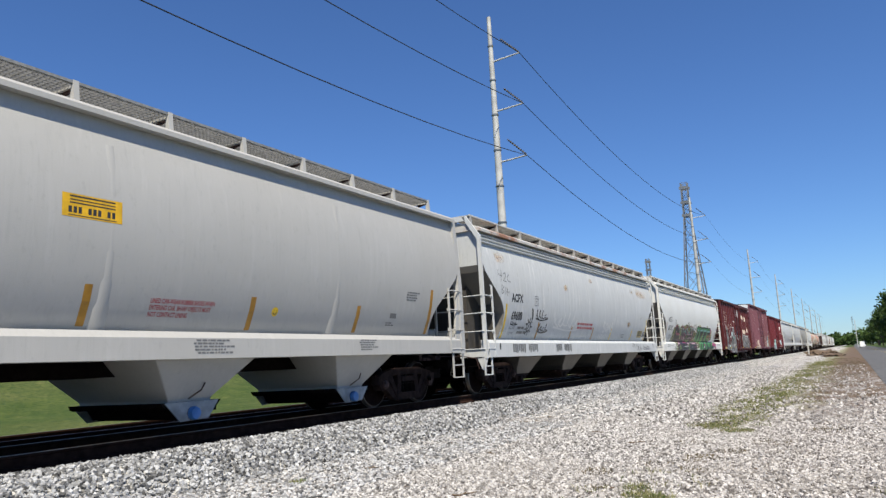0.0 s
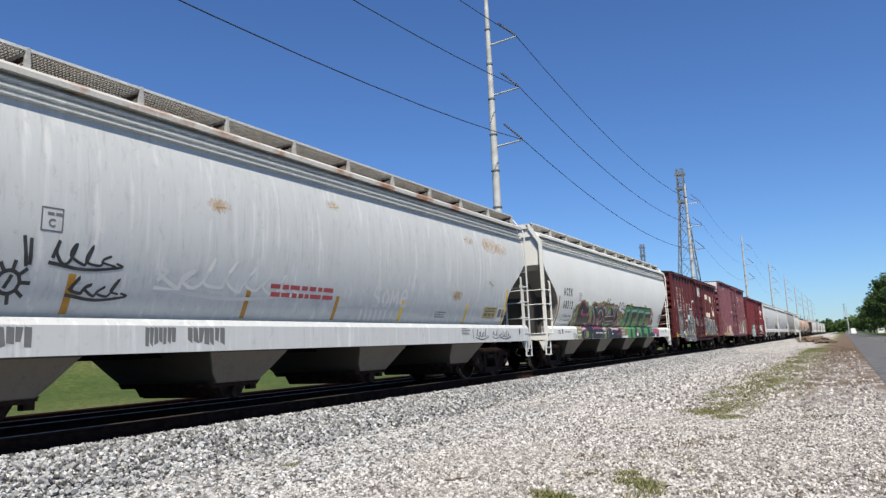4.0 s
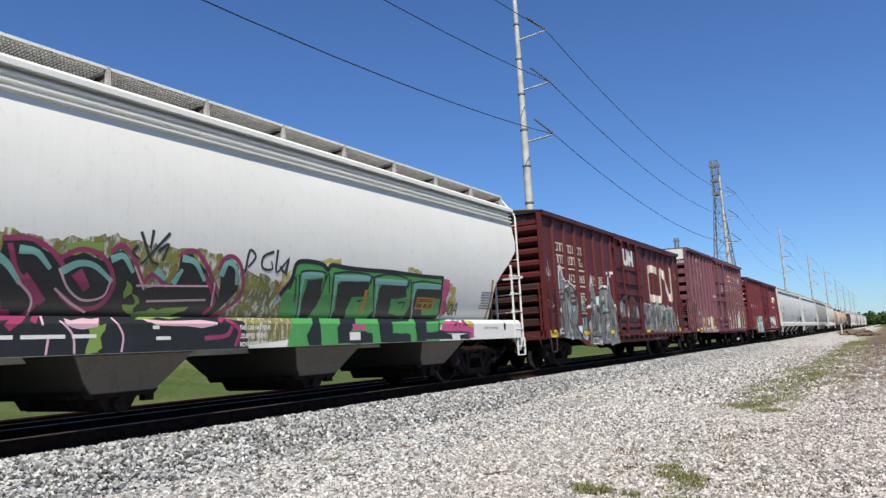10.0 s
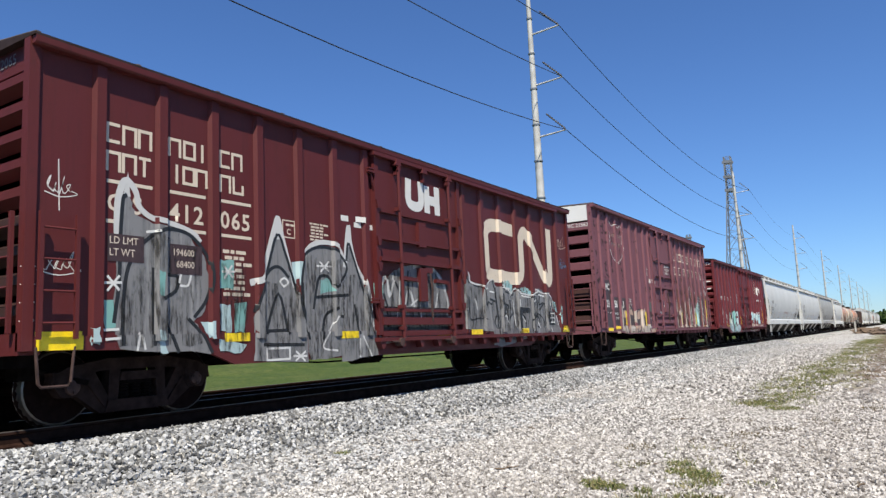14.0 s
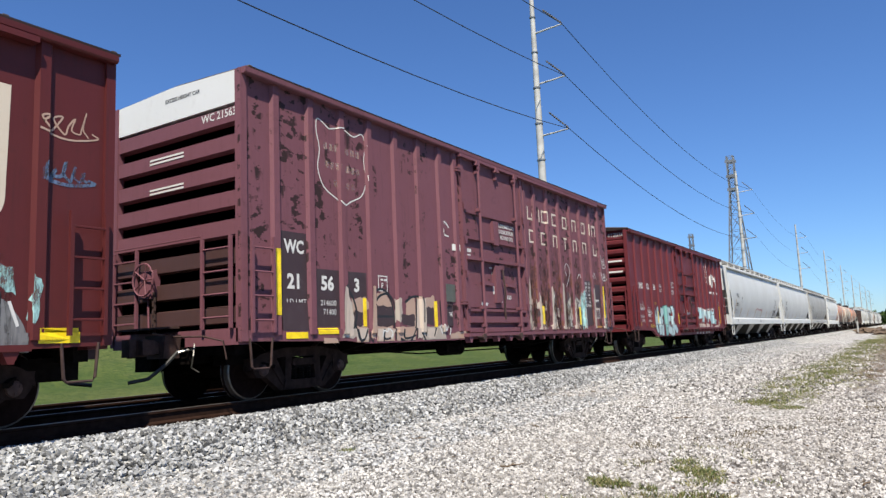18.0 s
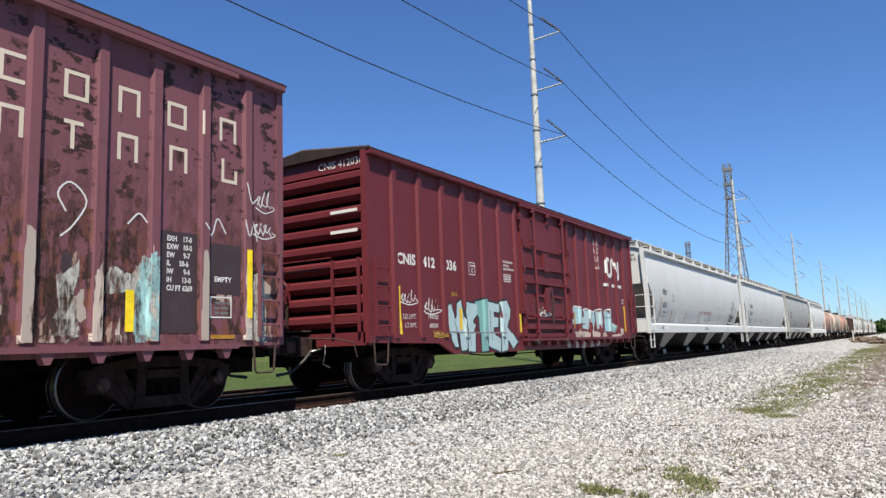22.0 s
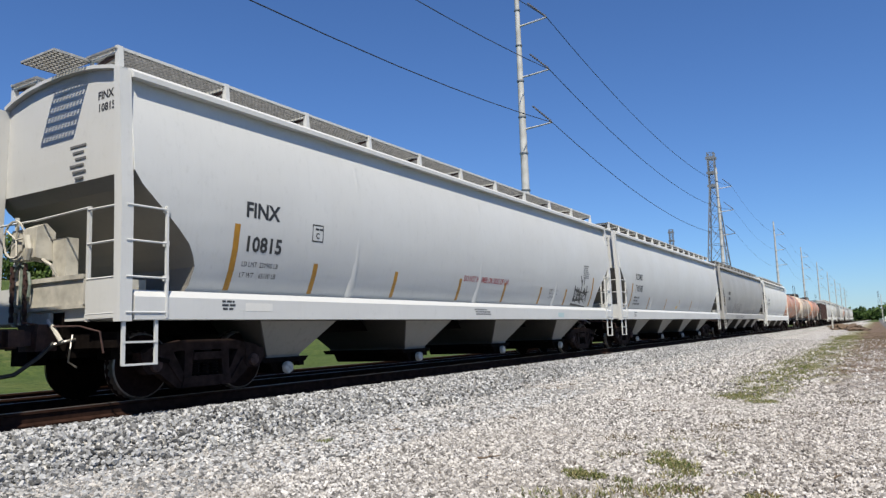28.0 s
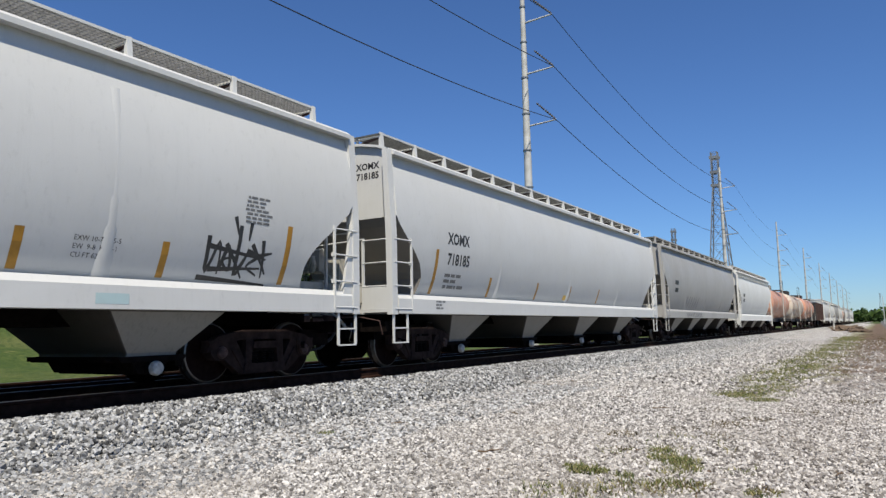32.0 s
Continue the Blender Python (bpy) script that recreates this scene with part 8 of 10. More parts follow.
DOORINK = [[(6.44, 1.73), (6.59, 1.32), (6.56, 0.9)], [(6.81, 1.96), (7.01, 1.64), (6.97, 1.11)], [(7.29, 2.2), (7.18, 1.54)], [(7.68, 2.28), (7.58, 1.66), (7.65, 0.99)], [(8.02, 2.13), (8.03, 1.44)], [(6.33, 1.32), (8.66, 1.33)], [(6.4, 1.09), (8.64, 1.1)]]
DOORW = [[(6.23, 1.57), (6.39, 1.94)], [(6.89, 1.32), (6.95, 1.97)], [(7.68, 1.49), (7.7, 1.16)], [(8.26, 1.79), (8.12, 1.33)], [(8.77, 1.33), (8.73, 0.86)], [(7.3, 1.54), (7.54, 1.66)]]
ENDINK = [[(11.14, 2.17), (11.17, 2.03), (11.38, 2.02), (11.52, 2.01), (11.66, 1.9), (11.77, 1.89), (11.8, 2.03), (11.99, 2.04)], [(12.01, 2.05), (12.07, 1.97), (12.3, 1.94), (12.67, 1.91), (12.8, 1.89)], [(11.16, 1.88), (11.15, 1.72), (11.23, 1.6), (11.19, 1.44)], [(11.23, 1.6), (11.49, 1.62), (11.43, 1.47), (11.47, 1.28), (11.44, 1.02)], [(12.85, 1.96), (12.83, 1.44), (12.76, 1)], [(12.94, 1.74), (13.12, 1.83), (13.14, 1.6), (12.94, 1.48), (12.85, 1.37)], [(13.31, 1.92), (13.26, 1.68), (13.5, 1.73)], [(13.26, 1.53), (13.6, 1.7), (13.6, 1.22)], [(12.85, 1.33), (13.12, 1.37), (13.26, 1.22)], [(13.65, 1.98), (13.91, 1.97), (14.09, 1.8), (14.02, 1.59), (13.8, 1.5)], [(10.85, 2.01), (10.89, 1.46), (10.96, 1.21), (10.9, 1.12)], [(11.53, 1.31), (11.74, 1.45)], [(12.19, 1.43), (12.39, 1.29), (12.43, 1.11)], [(10.59, 1.75), (10.82, 1.7)], [(11.59, 1.74), (11.61, 1.41)], [(13.07, 1.11), (13.26, 1.07)]]
ENDFILL = [[(10.62, 0.92), (10.58, 2.17), (10.75, 2.22), (10.84, 2.07), (11.09, 2.06), (11.15, 2.04), (11.52, 2.01), (11.73, 1.92), (11.99, 2.04), (12.07, 1.95), (12.34, 1.89), (12.76, 1.88), (12.98, 2.01), (13.26, 2.06), (13.6, 1.94), (13.91, 2), (14.11, 1.8), (14.02, 1.55), (14.34, 1.39), (14.51, 1.14), (14.56, 0.84), (12.68, 0.84), (11.9, 0.75), (10.97, 0.64), (10.63, 0.69)]]
ENDTEAL = [[(11.15, 2.17), (11.35, 2.22), (11.59, 2.21), (11.77, 2.09), (11.7, 1.92), (11.52, 2.01), (11.19, 2.04)], [(12.06, 2.02), (12.34, 2.11), (12.59, 2.09), (12.85, 2), (12.76, 1.9), (12.34, 1.93)], [(13.07, 2.06), (13.36, 2.1), (13.58, 2), (13.45, 1.96)], [(14.13, 1.8), (14.35, 1.77), (14.4, 1.48), (14.18, 1.56)], [(14.56, 1.74), (14.67, 1.57), (14.59, 1.14), (14.52, 1.22)]]
ENDBLOCK = [[(11.99, 1.59), (12.12, 1.59), (12.12, 1.01), (12, 1)], [(12.17, 1.59), (12.69, 1.57), (12.69, 1.44), (12.17, 1.44)], [(13.7, 1.5), (14.26, 1.5), (14.25, 1.14), (13.7, 1.14)]]
ENDW = [[(11.15, 2.04), (11.49, 2.02), (11.65, 1.87)], [(12.04, 1.94), (12.34, 1.87), (12.76, 1.85)], [(12.85, 1.74), (13.07, 1.83)], [(13.26, 1.93), (13.6, 1.9)], [(13.91, 1.87), (14, 1.67)], [(11.17, 1.34), (11.36, 1.38), (11.43, 1.22)], [(12.19, 1.39), (12.39, 1.22)], [(13.12, 1.22), (13.26, 1.07)], [(14.34, 1.39), (14.43, 1.14)], [(11.74, 1.75), (11.82, 1.22), (11.89, 1.08)], [(12.03, 1.77), (12.05, 1.6)], [(13.84, 1.45), (14.21, 1.45)], [(14.21, 1.45), (14.21, 1.21)], [(14.21, 1.21), (13.84, 1.21)], [(13.84, 1.21), (13.84, 1.45)], [(13.9, 1.06), (13.99, 0.9)], [(10.59, 1.93), (10.79, 1.91)], [(12.94, 1.9), (13.07, 1.98), (13.23, 2.01)]]
TEAL = [[(0.95, 1.48), (1.08, 1.49), (1.13, 1.15), (0.98, 1.11)], [(0.79, 1.14), (0.89, 1.15), (0.9, 0.96), (0.79, 0.95)], [(2.7, 2.09), (2.96, 2.11), (2.95, 1.68), (2.7, 1.7)], [(2.71, 1.47), (2.91, 1.46), (2.9, 1.07), (2.71, 1.09)], [(2.97, 1.5), (3.18, 1.5), (3.15, 1.07), (2.96, 1.07)], [(4.12, 2.15), (4.35, 2.18), (4.27, 1.8), (4.16, 1.84)], [(4.78, 1.9), (4.98, 1.95), (5.12, 1.74), (4.77, 1.68)], [(2.38, 1.23), (2.6, 1.23), (2.6, 0.98), (2.49, 1)], [(1.69, 1.87), (1.77, 1.87), (1.77, 1.54), (1.7, 1.58)], [(1.7, 1.11), (1.77, 1.11), (1.84, 0.82), (1.73, 0.82)], [(6.2, 1.93), (6.46, 2), (6.41, 1.73), (6.23, 1.57)], [(2.66, 0.98), (3.17, 0.89), (3.06, 0.77), (2.68, 0.81)]]
SPARK = [[(0.97, 1.69), (1.19, 1.7)], [(1.01, 1.77), (1.16, 1.61)], [(1.16, 1.78), (1.01, 1.6)], [(2.75, 1.93), (2.97, 1.94)], [(2.79, 2), (2.93, 1.86)], [(2.92, 2.02), (2.79, 1.84)], [(4.71, 2.14), (5.08, 2.15)], [(4.78, 2.21), (4.99, 2.07)], [(5, 2.23), (4.8, 2.05)], [(4.1, 0.69), (4.39, 0.68)], [(4.16, 0.76), (4.35, 0.61)], [(4.36, 0.75), (4.15, 0.62)], [(3.93, 1.78), (3.87, 1.84), (3.96, 1.9), (4.04, 1.83), (3.94, 1.76)], [(2.03, 1.74), (2.08, 1.89), (2.21, 1.88), (2.17, 1.71), (2.05, 1.7)], [(3.55, 0.82), (4.02, 0.82)], [(4.02, 0.82), (4.02, 0.65)], [(4.02, 0.65), (3.55, 0.65)], [(3.55, 0.65), (3.55, 0.82)], [(5.16, 1.31), (4.94, 1.03), (4.79, 0.8), (5.14, 0.74)], [(1.4, 0.87), (1.45, 1.08), (1.51, 0.88)], [(5.74, 0.92), (5.73, 0.61)], [(5.83, 0.97), (6.05, 0.62)], [(0.98, 1.01), (1.17, 1.02)], [(0.94, 1.12), (1.16, 1.13)], [(1.54, 2.37), (1.71, 2.4)]]
REARFILL = [[(9.17, 1.08), (9.19, 1.57), (9.22, 1.88), (9.43, 2.09), (9.59, 2.3), (9.71, 2.12), (9.98, 2.07), (10.24, 2.05), (10.47, 2.12), (10.8, 2.19), (10.99, 1.87), (11.02, 0.98)]]
REARINK = [[(9.24, 1.88), (9.28, 1.7), (9.27, 1.57)], [(9.47, 2.22), (9.56, 2.04), (9.63, 2.11), (9.73, 2.09), (9.98, 2.03), (10.2, 2.02), (10.31, 1.89), (10.3, 1.61)], [(10.74, 2.18), (10.87, 1.86), (10.93, 1.49), (10.99, 1.31)], [(11.15, 2.03), (11.38, 1.95), (11.62, 1.92), (11.77, 1.93)], [(12.02, 1.93), (12.45, 1.86), (12.8, 1.85), (13.04, 1.92), (13.29, 1.97)], [(10.76, 1.2), (10.85, 1.35), (10.99, 1.31), (11.04, 1.13), (10.89, 1.06), (10.76, 1.2)], [(12.78, 1.08), (12.85, 1.33), (13.09, 1.43), (13.4, 1.34), (13.59, 1.12)], [(9.54, 1.29), (9.74, 1.26), (10.02, 1.3), (10.32, 1.28)], [(10.32, 1.61), (10.47, 1.69), (10.64, 1.63), (10.72, 1.7)], [(11.15, 1.65), (11.35, 1.66), (11.38, 1.51)], [(11.06, 1.35), (11.29, 1.43), (11.42, 1.32), (11.47, 1.13)]]
REARW = [[(9.21, 1.88), (9.2, 1.69), (9.19, 1.57), (9.25, 1.49), (9.46, 1.5)], [(9.6, 2.34), (9.67, 2.25), (9.7, 2.12), (9.94, 2.07), (10.24, 2.05), (10.33, 1.97), (10.43, 2.04), (10.59, 2.17), (10.76, 2.22)], [(11.15, 2.1), (11.33, 2.03), (11.6, 2.02), (11.67, 1.91), (11.77, 1.99), (11.94, 2.05), (12.02, 1.97), (12.23, 1.94), (12.51, 1.92), (12.8, 1.91), (12.98, 1.99), (13.1, 2.07), (13.29, 2.03), (13.55, 1.98), (13.89, 1.97), (14.07, 1.87), (14.12, 1.68), (14.01, 1.54)], [(9.87, 1.73), (9.93, 1.63), (9.96, 1.5)]]
for i, pts in enumerate(FILLS + REARFILL + ENDFILL):
    bm = bmesh.new()
    patch(bm, rough(pts, 0.02, i, 4))
    lay("graffiti_letter", bm, G_GREY, car, surf, level=4, label="grey sprayed letter shape", **K)
for i, pts in enumerate(TEAL):
    bm = bmesh.new()
    patch(bm, rough(pts, 0.015, i, 3))
    lay("graffiti_fill", bm, G_PALE if i % 2 else G_AQUA, car, surf, level=5, label="pale teal fill", **K)
strokes(car, "graffiti_edge", RIMS[:4], 0.1, G_SILVER, surf, 6, "silver letter outline", 0.06, **K)
strokes(car, "graffiti_edge", RIMS[4:], 0.07, G_SILVER, surf, 6, "silver letter outline", **K)
strokes(car, "graffiti_line", INKS, 0.052, G_BLACK, surf, 7, "black inner line", **K)
strokes(car, "graffiti_line", DOORINK, 0.055, G_BLACK, surf, 7, "black inner line", **K)
strokes(car, "graffiti_line", ENDINK, 0.06, G_BLACK, surf, 7, "black inner line", 0.035, **K)
for i, pts in enumerate(ENDTEAL + ENDBLOCK + [[(9.5, 1.77), (9.63, 1.78), (9.62, 1.42), (9.48, 1.39)]]):
    bm = bmesh.new()
    patch(bm, rough(pts, 0.02 if i < 5 else 0.006, i, 5))
    lay("graffiti_fill", bm, G_MINT if i < 5 else G_BLACK, car, surf, level=5 if i < 5 else 7, label="pale teal spray cloud" if i < 5 else "black block", **K)
strokes(car, "graffiti_line", REARINK, 0.05, G_BLACK, surf, 7, "black inner line", 0.03, **K)
strokes(car, "graffiti_edge", REARW, 0.05, G_SILVER, surf, 8, "silver letter outline", 0.03, **K)
strokes(car, "graffiti_line", [[(14.04, 1.19), (14.04, 1.48)], [(13.85, 1.33), (14.23, 1.33)]], 0.025, G_WHITE, surf, 8, **K)
strokes(car, "graffiti_line", DOORW + ENDW, 0.035, G_WHITE, surf, 8, "white inner line", **K)
strokes(car, "graffiti_line", SPARK, 0.032, G_WHITE, surf, 8, "white sparkle", **K)
for i in range(3):
    bm = bmesh.new()
    patch(bm, rough([((1.18, 2.75), (3.72, 2.5), (5.46, 2.5))[i], ((1.3, 2.8), (3.95, 2.5), (5.62, 2.55))[i], ((1.27, 3.1), (3.84, 2.85), (5.54, 2.92))[i]], 0.01, i, 3))
    lay("graffiti_haze", bm, G_SILVER, car, surf, level=4, label="pale spray haze at a letter's tip", **K)
for i, (y, z, w, h) in enumerate(((1.12, 0.9, 1.3, 1.45), (2.62, 0.8, 0.6, 1.3), (3.35, 0.66, 1.05, 1.2), (4.4, 0.62, 1.0, 1.7), (5.3, 0.6, 0.9, 1.5), (6.35, 0.95, 1.1, 1.25), (7.45, 0.95, 1.2, 1.4), (9.25, 1.0, 1.2, 1.05), (10.6, 0.8, 1.5, 1.2), (12.1, 0.9, 1.3, 1.0), (13.4, 0.9, 1.0, 1.0))):
    bm = bmesh.new()
    patch(bm, rough([(y, z), (y + w, z), (y + w * 0.94, z + h), (y + w * 0.08, z + h * 0.96)], 0.05, i + 60, 6))
    lay("graffiti_smear", bm, G_SMUT, car, surf, level=9, label="sooty streaks rubbed over the spray paint", **K)
bar(car, 1.0, 1.96, 0.5, 0.34, M_DKPATCH, surf, 9, cuts_y=cy), bar(car, 1.88, 1.85, 0.52, 0.4, M_DKPATCH, surf, 9)
words(car, "LD LMT", 1.02, 2.18, 0.09, M_CREAM, surf, 0, 1, 0.9, level=10), words(car, "LT WT", 1.02, 2.03, 0.09, M_CREAM, surf, 0, 1, 0.9, level=10), words(car, "194600", 1.92, 2.1, 0.09, M_CREAM, surf, 0, 1, 0.9, level=10), words(car, "68400", 1.98, 1.94, 0.09, M_CREAM, surf, 0, 1, 0.9, level=10)
for y, w, h in ((0.16, 0.54, 0.21), (2.76, 0.46, 0.12), (5.24, 0.46, 0.12), (8.2, 0.5, 0.12), (9.6, 0.5, 0.11), (12.03, 0.47, 0.115), (14.64, 0.47, 0.17)):
    bar(car, y, 0.9 if y < 1 else 0.94, w, h, M_YELB, surf, 9, "reflector_strip", "yellow reflector panel", cuts_z=(1.06,), gaps=((1.055, 1.06),))
strokes(car, "scrawl", [[(0.38, 3.1), (0.4, 2.5)]], 0.014, M_INKW, surf, 2, "thin white scrawl")
scribble(car, 0.26, 0.56, 2.66, 2.92, 4, 21, 0.014, M_INKW, surf, 2, "thin white scrawl"), scribble(car, 0.2, 0.62, 1.75, 2.05, 5, 22, 0.014, M_INKW, surf, 2, "thin white scrawl")
for i in range(4):
    scribble(car, 0.02, 0.1, 1.2 + 0.2 * i, 1.38 + 0.2 * i, 2, 23 + i, 0.012, M_INKW, surf, 2, "thin white scrawl")
for x0, x1, z in ((-0.52, -0.06, 2.66), (0.26, 0.9, 2.65)):
    bm = bmesh.new()
    box(bm, x0, x1, 0.022, 0.031, z - 0.03, z + 0.04)
    part("scrape", bm, M_INKW, car, "white scrape across an end rib", bevel=0.008)
scribble(car, 14.62, 15.25, 3.3, 3.7, 4, 27, 0.026, G_SALMON, surf, 3, "thin salmon spray tag", **K)
scribble(car, 14.66, 15.22, 2.76, 3.04, 5, 28, 0.05, G_STEEL, surf, 3, "dull blue spray tag", **K)
end_words(car, "412065", 0.55, 0.09, 4.28, 0.13, M_INKG)

# tall maroon box car
B2 = on("b", boxcar("box_car", "tall faded maroon box car with flaking paint, white-topped end", 15.5, 4.98, M_MAROON, [0.71, 1.49, 2.28, 3.05, 3.86, 4.64, 5.43, 6.05], (6.25, 9.25), [1.3 + 0.43 * i for i in range(8)], 0.26, False, M_CAPEND, 0.115, M_DUSTED2), 73.2)
car, surf, cy, posts = B2
K = dict(cuts_y=cy, cuts_z=(0.83, 1.06), gaps=((-9, 0.83),))
bar(car, 0.82, 1.05, 0.57, 1.55, M_DKPATCH, surf, 1, "paint_patch", "fresh dark paint patch"), bar(car, 1.6, 1.1, 0.57, 0.95, M_DKPATCH, surf, 1, "paint_patch"), bar(car, 2.39, 1.6, 0.52, 0.45, M_DKPATCH, surf, 1, "paint_patch")
words(car, "WC", 0.9, 2.27, 0.2, M_INKW, surf, 0.01, 1, 0.85), words(car, "21", 0.95, 1.71, 0.22, M_INKW, surf, 0.012), words(car, "56", 1.72, 1.71, 0.22, M_INKW, surf, 0.012), words(car, "3", 2.56, 1.71, 0.22, M_INKW, surf, 0.012)
words(car, "LD LMT", 0.93, 1.45, 0.09, M_INKW, surf), words(car, "LT WT", 0.93, 1.3, 0.09, M_INKW, surf), words(car, "214600", 1.7, 1.45, 0.09, M_INKW, surf), words(car, "71400", 1.76, 1.3, 0.09, M_INKW, surf)
strokes(car, "shield_line", [[(2.0, 4.5), (1.72, 4.62), (1.68, 4.4), (1.75, 4.1), (1.7, 3.75), (1.85, 3.45), (2.15, 3.3), (2.35, 3.2), (2.55, 3.3), (2.85, 3.45), (2.98, 3.75), (2.93, 4.1), (2.98, 4.4), (2.9, 4.6), (2.65, 4.5), (2.35, 4.58), (2.0, 4.5)]], 0.022, M_INKW, surf, 3, "thin white shield outline", **K)
for z, xs in ((4.12, (1.85, 2.0, 2.12, 2.42, 2.56, 2.7)), (3.8, (1.88, 2.02, 2.16, 2.42, 2.56, 2.7)), (3.5, (2.1, 2.42, 2.56))):
    for x in xs:
        bm = bmesh.new()
        patch(bm, ((x, z), (x + 0.09, z), (x + 0.09, z + 0.12), (x, z + 0.12)))
        lay("name_bar", bm, G_FADE, car, surf, level=3)
name_bars(car, 3.86, 0.35, 0.26, 0.05, (9.71, 10.33, 10.58, 11.27, 12.0, 12.7, 13.42, 13.87, 14.3), "u|o[o^o|^", M_CREAM, surf, **K)
name_bars(car, 3.25, 0.35, 0.24, 0.05, (9.75, 10.48, 11.27, 11.99, 12.7, 13.46, 14.34), "[[^r^^u", M_CREAM, surf, **K)
framed_letter(car, "F", 3.26, 1.75, M_INKW, surf)
for i, w in enumerate(("CLOSE AND LOCK", "DOORS BEFORE", "MOVING CAR")):
    words(car, w, 7.97 + 0.06 * i, 3.45 - 0.14 * i, 0.09, M_INKW, surf, 0.003, 1, 0.8)
for y, z0, h, w in ((0.653, 1.28, 1.02, 0.112), (2.79, 1.1, 0.5, 0.1), (5.07, 1.08, 0.52, 0.12), (10.27, 1.12, 0.48, 0.14), (12.84, 1.1, 0.52, 0.12), (14.75, 1.3, 1.0, 0.1)):
    bar(car, y, z0, w, h, M_YELB, surf, 5, "reflector_strip", "bright yellow reflector strip")
bar(car, 0.88, 0.92, 0.48, 0.1, M_YELB, surf, 5, "reflector_strip"), bar(car, 1.6, 0.98, 0.5, 0.1, M_YELB, surf, 5, "reflector_strip")
small_print(car, 0.92, 1.0, 0.38, 0.03, 1, M_INK, surf, 4)
rr = random.Random(8)
REMAINS = [[(2.27, 1.8), (2.36, 1.76), (2.6, 1.28), (2.63, 0.91), (2.21, 0.91)], [(2.5, 1.57), (2.85, 1.63), (3, 1.48), (2.67, 1.18), (2.9, 1.08), (2.88, 0.7), (2.59, 0.71), (2.54, 1.08)], [(3.02, 1.83), (3.15, 1.81), (3.1, 0.88), (2.97, 0.88)], [(3.21, 1.69), (3.43, 1.75), (3.64, 1.49), (3.64, 0.76), (3.1, 0.76)], [(3.74, 1.62), (3.9, 1.63), (3.88, 1.18), (3.71, 1.18)], [(3.74, 1.07), (4.39, 1.09), (4.33, 0.74), (3.9, 0.67), (3.74, 0.74)], [(4.08, 1.56), (4.39, 1.67), (4.43, 1.07), (4.11, 1.12)], [(4.47, 1.68), (4.63, 1.68), (4.57, 0.9), (4.42, 0.91)], [(4.63, 1.07), (5.42, 1.12), (5.49, 0.69), (4.56, 0.68)], [(4.73, 1.63), (5.08, 1.73), (5.12, 1.46), (4.77, 1.4)], [(5.62, 0.94), (6.32, 1), (6.34, 0.67), (5.55, 0.67)], [(1.72, 0.92), (2.07, 0.9), (2.13, 0.73), (1.71, 0.72)]]
REMINK = [[(2.32, 1.8), (2.51, 1.62), (2.62, 1.33), (2.54, 1.08)], [(2.58, 1.13), (2.69, 0.84), (2.87, 0.76), (2.94, 0.98)], [(3.15, 1.74), (3.35, 1.78), (3.58, 1.65), (3.7, 1.28), (3.7, 0.87)], [(3.34, 0.97), (3.33, 0.77)], [(3.86, 0.86), (4.15, 0.8), (4.39, 1.07)], [(4.58, 0.96), (4.76, 0.71)], [(3.12, 1.28), (3.67, 1.28)], [(4.08, 1.56), (4.34, 1.67), (4.63, 1.62), (4.63, 1.18)], [(2.97, 0.88), (3.1, 0.76)]]
for i, pts in enumerate(REMAINS):
    bm = bmesh.new()
    patch(bm, rough(pts, 0.02, i, 5))
    lay("graffiti_letter", bm, (G_TAUPE, G_SALMON, G_SALMON, G_SALMON)[i % 4], car, surf, level=2, label="faded salmon graffiti remains", **K)
for i, pts in enumerate(([(2.32, 1.78), (2.41, 1.66), (2.54, 1.26), (2.48, 0.93), (2.27, 0.93)], [(2.55, 1.06), (2.91, 1.08), (2.86, 0.86), (2.58, 0.86)], [(3.16, 1.06), (3.71, 1.03), (3.6, 0.86), (3.18, 0.86)], [(4.45, 1.62), (4.73, 1.67), (4.69, 0.88), (4.43, 0.86)], [(4.75, 1.05), (5.16, 1.07), (5.03, 0.86), (4.78, 0.86)])):
    bm = bmesh.new()
    patch(bm, rough(pts, 0.018, i + 90, 5))
    lay("graffiti_letter", bm, G_DUST, car, surf, level=3, label="worn cream graffiti letter", **K)
for i, pts in enumerate(([(2.55, 1.39), (2.79, 1.36), (2.76, 1.08), (2.54, 1.12)], [(3.15, 1.48), (3.7, 1.47), (3.71, 1.1), (3.17, 1.1)], [(3.87, 1.31), (4.39, 1.33), (4.36, 1.11), (3.86, 1.14)], [(4.76, 1.49), (5.05, 1.47), (5.04, 1.09), (4.76, 1.16)])):
    bm = bmesh.new()
    patch(bm, rough(pts, 0.02, i + 95, 5))
    lay("graffiti_letter", bm, M_DKPATCH, car, surf, level=3, label="dark brown fill of an old graffiti letter", **K)
REMINK += [[(2.59, 1.06), (2.65, 0.88), (2.78, 0.88), (2.87, 1.04)], [(3.36, 1.04), (3.36, 0.88), (3.53, 0.88)], [(3.12, 1.48), (3.26, 1.64), (3.5, 1.7), (3.67, 1.6), (3.73, 1.44)], [(4.45, 1.62), (4.4, 0.88)], [(3.98, 1.03), (3.98, 0.88), (4.16, 0.88), (4.34, 0.92)], [(4.74, 1.6), (4.7, 0.9)], [(5.1, 1.1), (5.0, 0.9)], [(5.3, 1.6), (5.34, 0.95)]]
strokes(car, "graffiti_edge", REMINK, 0.05, G_BLACK, surf, 4, "thin black outline", 0.035, **K)
